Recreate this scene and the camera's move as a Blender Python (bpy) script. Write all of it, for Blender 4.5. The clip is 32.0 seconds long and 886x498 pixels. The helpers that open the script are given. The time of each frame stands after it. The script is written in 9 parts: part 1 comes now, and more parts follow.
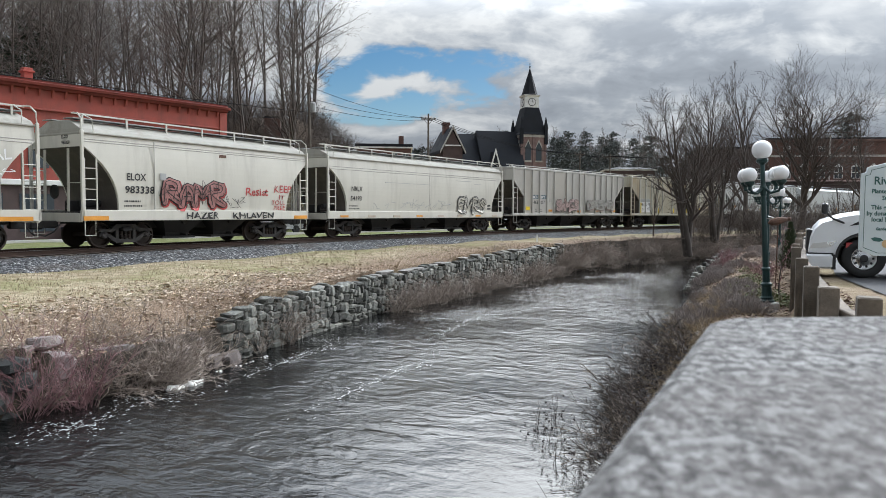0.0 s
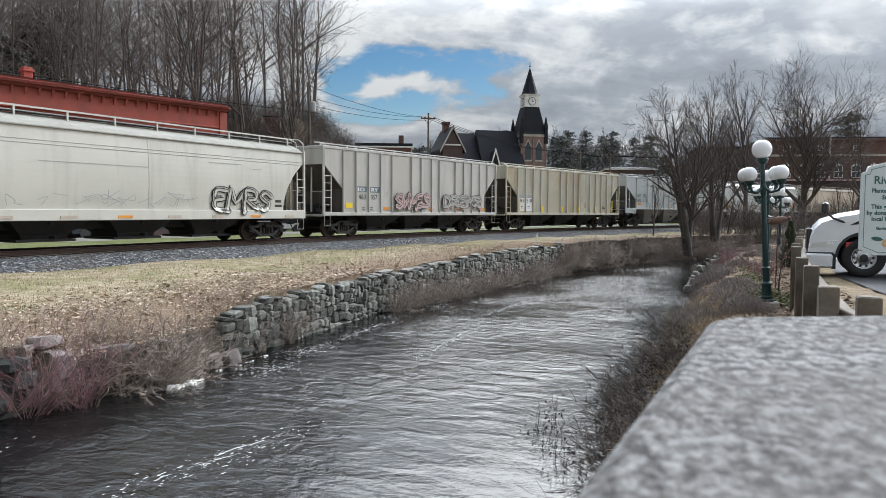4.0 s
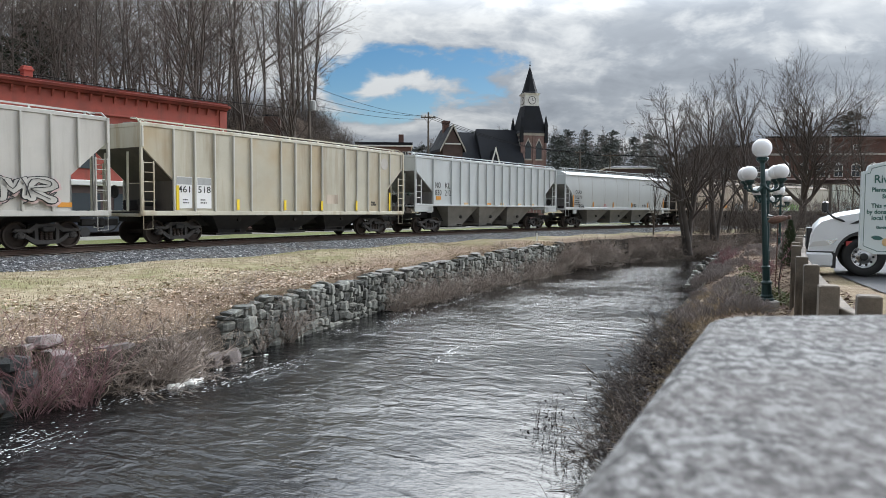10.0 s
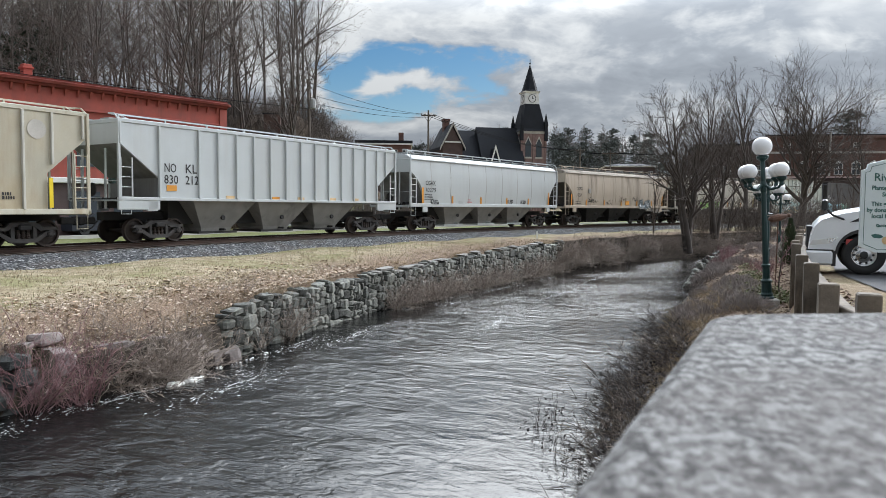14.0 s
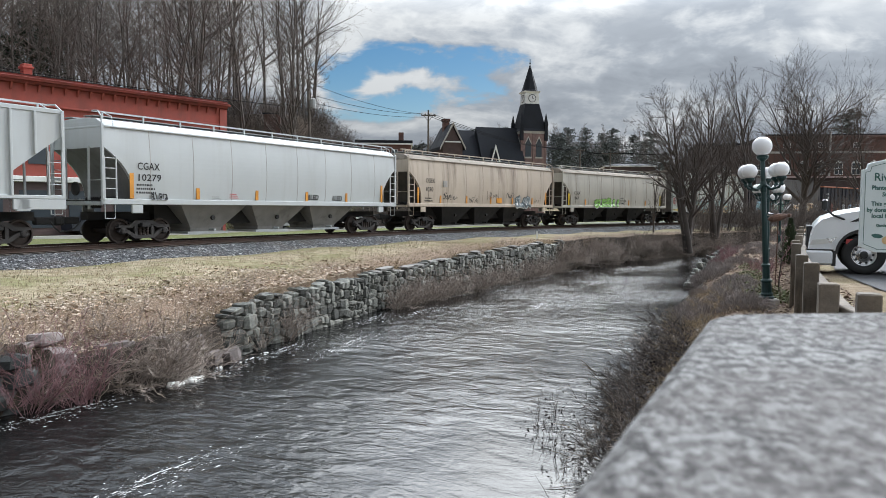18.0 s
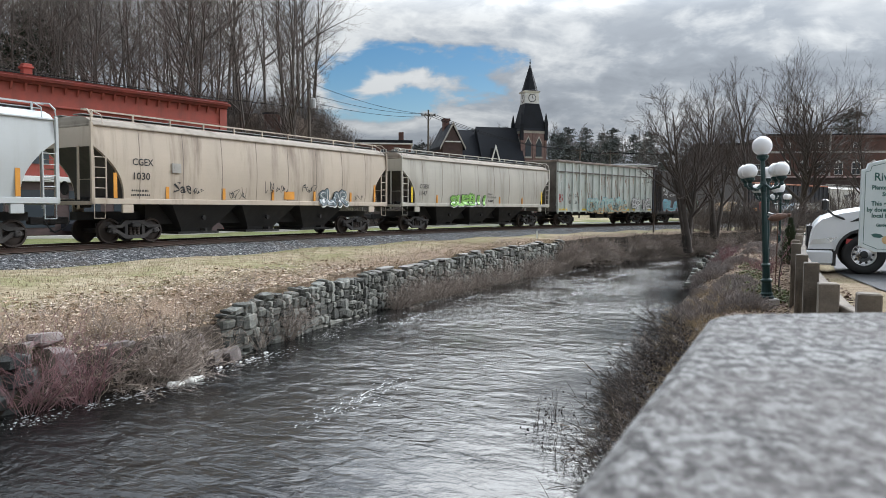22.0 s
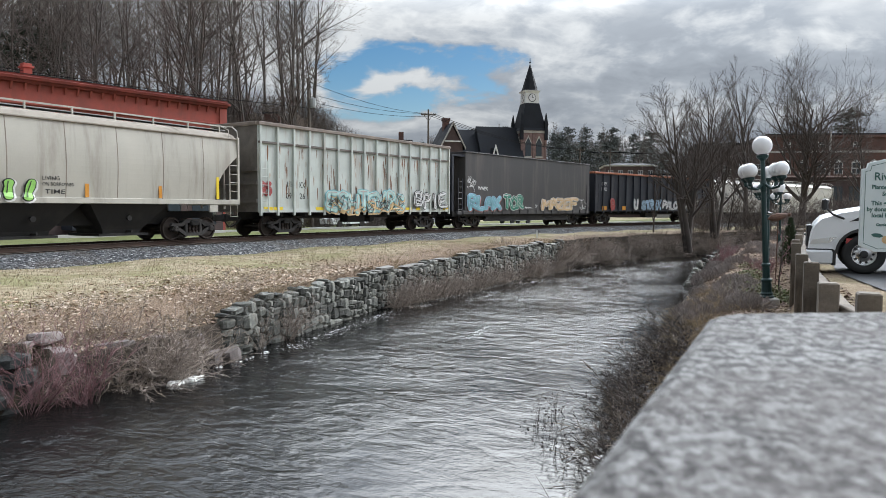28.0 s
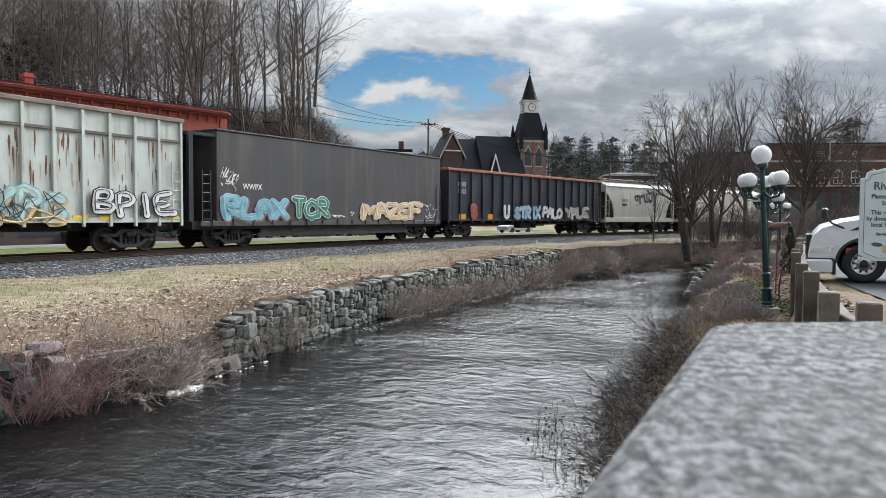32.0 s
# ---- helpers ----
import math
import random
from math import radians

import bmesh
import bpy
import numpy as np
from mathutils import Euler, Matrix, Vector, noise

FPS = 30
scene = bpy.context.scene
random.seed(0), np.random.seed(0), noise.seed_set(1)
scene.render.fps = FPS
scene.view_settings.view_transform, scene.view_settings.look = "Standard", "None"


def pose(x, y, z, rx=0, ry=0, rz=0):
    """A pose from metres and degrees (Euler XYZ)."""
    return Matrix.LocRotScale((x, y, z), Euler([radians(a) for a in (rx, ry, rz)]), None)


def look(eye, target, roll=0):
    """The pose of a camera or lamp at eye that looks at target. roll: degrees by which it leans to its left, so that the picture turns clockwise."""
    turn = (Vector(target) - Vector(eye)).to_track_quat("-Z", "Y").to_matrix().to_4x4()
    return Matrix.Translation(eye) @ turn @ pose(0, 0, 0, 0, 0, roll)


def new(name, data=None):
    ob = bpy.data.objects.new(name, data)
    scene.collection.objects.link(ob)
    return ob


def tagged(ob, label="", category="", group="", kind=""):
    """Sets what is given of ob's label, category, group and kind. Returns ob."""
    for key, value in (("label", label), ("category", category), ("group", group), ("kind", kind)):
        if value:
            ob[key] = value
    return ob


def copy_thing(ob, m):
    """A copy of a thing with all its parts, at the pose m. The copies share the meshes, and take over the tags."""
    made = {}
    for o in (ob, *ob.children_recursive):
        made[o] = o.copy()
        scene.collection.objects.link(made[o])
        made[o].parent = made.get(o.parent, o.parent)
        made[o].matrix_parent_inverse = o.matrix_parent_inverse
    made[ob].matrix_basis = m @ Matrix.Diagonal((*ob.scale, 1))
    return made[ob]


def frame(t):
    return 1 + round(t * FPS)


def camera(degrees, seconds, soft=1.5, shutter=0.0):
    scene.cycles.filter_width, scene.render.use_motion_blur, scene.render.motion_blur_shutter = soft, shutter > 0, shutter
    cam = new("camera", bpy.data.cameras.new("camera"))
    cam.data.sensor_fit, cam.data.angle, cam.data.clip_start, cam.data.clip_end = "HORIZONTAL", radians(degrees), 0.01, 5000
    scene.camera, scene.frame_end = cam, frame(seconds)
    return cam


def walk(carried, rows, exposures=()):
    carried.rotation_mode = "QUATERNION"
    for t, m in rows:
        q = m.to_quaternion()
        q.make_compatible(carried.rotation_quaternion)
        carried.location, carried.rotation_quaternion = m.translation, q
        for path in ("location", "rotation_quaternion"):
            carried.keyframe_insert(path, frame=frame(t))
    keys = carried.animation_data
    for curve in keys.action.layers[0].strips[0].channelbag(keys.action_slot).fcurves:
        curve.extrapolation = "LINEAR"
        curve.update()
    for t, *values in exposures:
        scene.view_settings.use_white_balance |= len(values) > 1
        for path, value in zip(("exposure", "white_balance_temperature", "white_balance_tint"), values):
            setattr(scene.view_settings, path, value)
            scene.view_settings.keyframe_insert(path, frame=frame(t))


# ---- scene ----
# ============ camera: a phone resting on a bridge parapet, with a little nodding ============
EYE = Vector((0, 0, 1.4))
DIP, LEAN, FOCAL = 3.0, 0.34, 1283.3
cam = camera(62.84, 32.0, soft=0.5)
cam.data.dof.use_dof = True
cam.data.dof.focus_distance = 34.0
cam.data.dof.aperture_fstop = 8.5


def nod(shift):
    """The camera's pose when its picture has sunk by shift units of FOCAL."""
    a = radians(DIP) - shift / FOCAL
    return look(EYE, EYE + Vector((0, math.cos(a), -math.sin(a))), LEAN)


NODS = [(0, 0), (2, 0), (3, -1.2), (3.5, -1.2), (6, 0), (7.5, 0), (8.5, -1.2), (10, -2.8), (12, -4.2), (14, -6), (16.5, -6.3),
        (18.5, -6.3), (19.5, -7.2), (21.3, -6.4), (23, -7.8), (24, -8.8), (25.5, -9.8), (27.5, -8), (28.3, -6.8), (29, -4.8),
        (29.5, -2.8), (30, 0.2), (30.5, 3.4), (31, 6.4), (31.5, 8.2), (32, 9)]
walk(cam, [(t, nod(s)) for t, s in NODS])

# ============ light ============
world = bpy.data.worlds.new("sky")
scene.world = world
world.use_nodes = True
wn, wl = world.node_tree.nodes, world.node_tree.links
wn.clear()
SUN_EL, SUN_AZ = 36.0, 54.0     # degrees; azimuth clockwise from the view direction (+y)


def wnode(kind, **kw):
    n = wn.new(kind)
    for k, v in kw.items():
        if k == "op":
            n.operation = v
        elif k == "inp":
            for i, x in v.items():
                n.inputs[i].default_value = x
    return n


def wmath(op, a, b=None, c=None, clamp=False):
    n = wn.new("ShaderNodeMath")
    n.operation, n.use_clamp = op, clamp
    for i, x in enumerate((a, b, c)):
        if x is None:
            continue
        if isinstance(x, (int, float)):
            n.inputs[i].default_value = x
        else:
            wl.new(x, n.inputs[i])
    return n.outputs[0]


sky = wn.new("ShaderNodeTexSky")
sky.sky_type, sky.sun_disc = "NISHITA", False
sky.sun_elevation, sky.sun_rotation = radians(SUN_EL), radians(SUN_AZ)
sky.air_density, sky.dust_density, sky.ozone_density = 1.0, 0.6, 1.5
coord = wn.new("ShaderNodeTexCoord")
sep = wn.new("ShaderNodeSeparateXYZ")
wl.new(coord.outputs["Generated"], sep.inputs[0])
dx, dy_, dz = sep.outputs
up = wmath("ADD", wmath("MAXIMUM", dz, 0.0), 0.17)
px_, py_ = wmath("DIVIDE", dx, up), wmath("DIVIDE", dy_, up)
flat = wn.new("ShaderNodeCombineXYZ")
wl.new(px_, flat.inputs[0])
wl.new(py_, flat.inputs[1])


def wnoise(scale, detail, rough, dist=0.0, shift=0.0):
    mp = wn.new("ShaderNodeMapping")
    mp.inputs["Location"].default_value = (shift, shift * 0.7, shift * 0.3)
    mp.inputs["Rotation"].default_value = (0, 0, 0.35)
    wl.new(flat.outputs[0], mp.inputs[0])
    n = wn.new("ShaderNodeTexNoise")
    n.inputs["Scale"].default_value, n.inputs["Detail"].default_value = scale, detail
    n.inputs["Roughness"].default_value, n.inputs["Distortion"].default_value = rough, dist
    wl.new(mp.outputs[0], n.inputs["Vector"])
    return n.outputs["Fac"]


big, small = wnoise(0.85, 5, 0.52, 0.35, 3.1), wnoise(1.9, 7, 0.58, 0.5, 8.4)
# rifts of blue between the clouds, low over the church
front = wmath("MAXIMUM", dy_, 0.05)
hu, hv = wmath("DIVIDE", dx, front), wmath("DIVIDE", dz, front)
plane = wn.new("ShaderNodeCombineXYZ")
wl.new(hu, plane.inputs[0])
wl.new(wmath("MULTIPLY", hv, 1.9), plane.inputs[1])


def puffs(scale, detail, rough, dist, shift):
    mp = wn.new("ShaderNodeMapping")
    mp.inputs["Location"].default_value = (shift, shift * 0.6, shift * 0.2)
    wl.new(plane.outputs[0], mp.inputs[0])
    n = wn.new("ShaderNodeTexNoise")
    n.inputs["Scale"].default_value, n.inputs["Detail"].default_value = scale, detail
    n.inputs["Roughness"].default_value, n.inputs["Distortion"].default_value = rough, dist
    wl.new(mp.outputs[0], n.inputs["Vector"])
    return n.outputs["Fac"]


def lens(u, v, wide, high, tilt):
    """1 at the middle of an ellipse in the sky, 0 on its rim."""
    eu = wmath("DIVIDE", wmath("SUBTRACT", hu, u), wide)
    ev = wmath("DIVIDE", wmath("SUBTRACT", wmath("SUBTRACT", hv, v), wmath("MULTIPLY", wmath("SUBTRACT", hu, u), tilt)), high)
    return wmath("SUBTRACT", 1.0, wmath("SQRT", wmath("ADD", wmath("MULTIPLY", eu, eu), wmath("MULTIPLY", ev, ev))))


fluff = puffs(11.0, 6, 0.55, 0.25, 2.7)
rift = wmath("MAXIMUM", wmath("MAXIMUM", lens(-0.025, 0.200, 0.17, 0.040, 0.04), lens(-0.055, 0.150, 0.15, 0.034, 0.13)), lens(-0.13, 0.172, 0.065, 0.062, 0.0))
rift = wmath("MULTIPLY", wmath("MAXIMUM", rift, -0.8), 0.8)
gap = wmath("ADD", rift, wmath("MULTIPLY", wmath("SUBTRACT", fluff, 0.5), 2.6))
cover = wn.new("ShaderNodeMapRange")
cover.interpolation_type = "SMOOTHSTEP"
for i, v in ((1, 0.12), (2, 0.52), (3, 1.0), (4, 0.0)):
    cover.inputs[i].default_value = v
wl.new(gap, cover.inputs[0])
# sunlit rims where the cloud thins towards the rifts
rim = wmath("MULTIPLY", wmath("MAXIMUM", wmath("SUBTRACT", 0.55, wmath("ABSOLUTE", wmath("ADD", gap, 0.12))), 0.0), 0.22)
shade = wmath("ADD", wmath("ADD", wmath("MULTIPLY", big, 0.70), wmath("MULTIPLY", small, 0.40)), rim)
# the cloud is thinner and brighter overhead, and brightest towards the veiled sun
VEIL_AZ, VEIL_EL = radians(28), radians(40)
VEIL_WAY = (math.sin(VEIL_AZ) * math.cos(VEIL_EL), math.cos(VEIL_AZ) * math.cos(VEIL_EL), math.sin(VEIL_EL))
towards = wmath("MAXIMUM", wmath("ADD", wmath("ADD", wmath("MULTIPLY", dx, VEIL_WAY[0]), wmath("MULTIPLY", dy_, VEIL_WAY[1])), wmath("MULTIPLY", dz, VEIL_WAY[2])), 0.0)
veil = wn.new("ShaderNodeMapRange")
veil.interpolation_type = "SMOOTHSTEP"
for i, v in ((1, 0.24), (2, 0.44), (3, 0.0), (4, 13.0)):
    veil.inputs[i].default_value = v
wl.new(dz, veil.inputs[0])
lofty = wmath("SMOOTH_MIN", wmath("MAXIMUM", dz, 0.0), 0.55, 0.1)
thin = wmath("ADD", wmath("ADD", 0.49, wmath("MULTIPLY", lofty, wmath("MAXIMUM", wmath("ADD", 1.6, wmath("MULTIPLY", dx, 1.5)), 0.3))), wmath("MULTIPLY", veil.outputs[0], wmath("POWER", towards, 5.0)))
ramp = wn.new("ShaderNodeValToRGB")
ramp.color_ramp.elements[0].position, ramp.color_ramp.elements[0].color = 0.40, (0.32, 0.36, 0.42, 1)
ramp.color_ramp.elements[1].position, ramp.color_ramp.elements[1].color = 0.70, (0.92, 0.96, 0.99, 1)
mid = ramp.color_ramp.elements.new(0.56)
mid.color = (0.50, 0.555, 0.625, 1)
wl.new(shade, ramp.inputs[0])
clouds = wn.new("ShaderNodeBackground")
wl.new(thin, clouds.inputs[1])
wl.new(ramp.outputs[0], clouds.inputs[0])
blue = wn.new("ShaderNodeBackground")
blue.inputs[1].default_value = 0.11
vivid = wn.new("ShaderNodeHueSaturation")
vivid.inputs["Saturation"].default_value, vivid.inputs["Value"].default_value = 1.45, 0.85
wl.new(sky.outputs[0], vivid.inputs["Color"])
wl.new(vivid.outputs[0], blue.inputs[0])
both = wn.new("ShaderNodeMixShader")
wl.new(cover.outputs[0], both.inputs[0])
wl.new(blue.outputs[0], both.inputs[1])
wl.new(clouds.outputs[0], both.inputs[2])
wout = wn.new("ShaderNodeOutputWorld")
wl.new(both.outputs[0], wout.inputs[0])

sun = new("sun", bpy.data.lights.new("sun", "SUN"))
sun.data.energy, sun.data.angle, sun.data.color = 1.8, radians(11), (1.0, 0.985, 0.968)
sa, se = radians(SUN_AZ), radians(SUN_EL)
sun.matrix_world = look((60 * math.sin(sa) * math.cos(se), 60 * math.cos(sa) * math.cos(se), 60 * math.sin(se)), (0, 0, 0))
scene.view_settings.exposure = 0.0

# ============ materials ============


def ramp_of(nt, fac, stops):
    r = nt.nodes.new("ShaderNodeValToRGB")
    e = r.color_ramp.elements
    e[0].position, e[0].color = stops[0][0], (*stops[0][1], 1)
    e[1].position, e[1].color = stops[-1][0], (*stops[-1][1], 1)
    for p, c in stops[1:-1]:
        e.new(p).color = (*c, 1)
    nt.links.new(fac, r.inputs[0])
    return r.outputs[0]


def tex(nt, vec, scale, detail=4, rough=0.55, dist=0.0, stretch=None, kind="noise"):
    if stretch:
        mp = nt.nodes.new("ShaderNodeMapping")
        mp.inputs["Scale"].default_value = stretch
        nt.links.new(vec, mp.inputs[0])
        vec = mp.outputs[0]
    n = nt.nodes.new("ShaderNodeTexNoise" if kind == "noise" else "ShaderNodeTexVoronoi")
    n.inputs["Scale"].default_value = scale
    if kind == "noise":
        n.inputs["Detail"].default_value, n.inputs["Roughness"].default_value = detail, rough
        n.inputs["Distortion"].default_value = dist
        nt.links.new(vec, n.inputs["Vector"])
        return n.outputs["Fac"]
    nt.links.new(vec, n.inputs["Vector"])
    return n.outputs["Distance"]


def mixc(nt, fac, a, b, mode="MIX"):
    n = nt.nodes.new("ShaderNodeMix")
    n.data_type, n.blend_type, n.clamp_factor = "RGBA", mode, True
    for sock, x in ((n.inputs[0], fac), (n.inputs[6], a), (n.inputs[7], b)):
        if isinstance(x, (int, float)):
            sock.default_value = x
        elif isinstance(x, tuple):
            sock.default_value = (*x, 1)
        else:
            nt.links.new(x, sock)
    return n.outputs[2]


def rng(nt, fac, a, b, c=0.0, d=1.0):
    n = nt.nodes.new("ShaderNodeMapRange")
    n.interpolation_type = "SMOOTHSTEP"
    for i, v in ((1, a), (2, b), (3, c), (4, d)):
        n.inputs[i].default_value = v
    nt.links.new(fac, n.inputs[0])
    return n.outputs[0]


def mat(name, col, rough=0.7, metal=0.0, var=0.25, scale=1.2, fine=30.0, bump=0.15, dirt=None, dirt_amt=0.5, dirt_scale=0.8,
        streak=False, per_object=0.0, per_island=0.0, spec=0.5, dark=0.55, bump_d=0.01, alt=None):
    """A worn surface: two scales of variation, stains or run-off streaks, and fine relief."""
    m = bpy.data.materials.new(name)
    m.use_nodes = True
    nt = m.node_tree
    b = nt.nodes["Principled BSDF"]
    tc = nt.nodes.new("ShaderNodeTexCoord")
    vec = tc.outputs["Object"]
    n1, n2 = tex(nt, vec, scale, 5), tex(nt, vec, fine, 3, 0.6)
    lo = tuple(c * (1 - var) for c in col)
    hi = tuple(min(1, c * (1 + var)) for c in col)
    c1 = ramp_of(nt, n1, [(0.3, lo), (0.7, hi)])
    c1 = mixc(nt, rng(nt, n2, 0.35, 0.7, 0.0, var), c1, tuple(c * dark for c in col))
    if alt:
        pick = nt.nodes.new("ShaderNodeObjectInfo").outputs["Random"]
        patch = tex(nt, vec, 0.5, 3, 0.5, 0.2)
        both_ = nt.nodes.new("ShaderNodeMath")
        both_.operation = "ADD"
        nt.links.new(pick, both_.inputs[0])
        nt.links.new(patch, both_.inputs[1])
        c1 = mixc(nt, rng(nt, both_.outputs[0], 0.95, 1.50, 0.0, 0.85), c1, alt)
    if dirt:
        s = tex(nt, vec, dirt_scale, 6, 0.65, 0.3, (1.6, 1.6, 0.18) if streak else None)
        c1 = mixc(nt, rng(nt, s, 0.48, 0.72, 0.0, dirt_amt), c1, dirt)
    if per_object or per_island:
        oi = nt.nodes.new("ShaderNodeObjectInfo" if per_object else "ShaderNodeNewGeometry")
        k = per_object or per_island
        v = rng(nt, oi.outputs["Random" if per_object else "Random Per Island"], 0, 1, 1 - k, 1 + k)
        mul = nt.nodes.new("ShaderNodeVectorMath")
        mul.operation = "SCALE"
        nt.links.new(c1, mul.inputs[0])
        nt.links.new(v, mul.inputs["Scale"])
        c1 = mul.outputs[0]
    nt.links.new(c1, b.inputs["Base Color"])
    nt.links.new(rng(nt, n1, 0.2, 0.8, max(0.05, rough - 0.12), min(1, rough + 0.12)), b.inputs["Roughness"])
    b.inputs["Metallic"].default_value = metal
    b.inputs["Specular IOR Level"].default_value = spec
    if bump:
        bp = nt.nodes.new("ShaderNodeBump")
        bp.inputs["Strength"].default_value, bp.inputs["Distance"].default_value = bump, bump_d
        nt.links.new(n2, bp.inputs["Height"])
        nt.links.new(bp.outputs[0], b.inputs["Normal"])
    return m


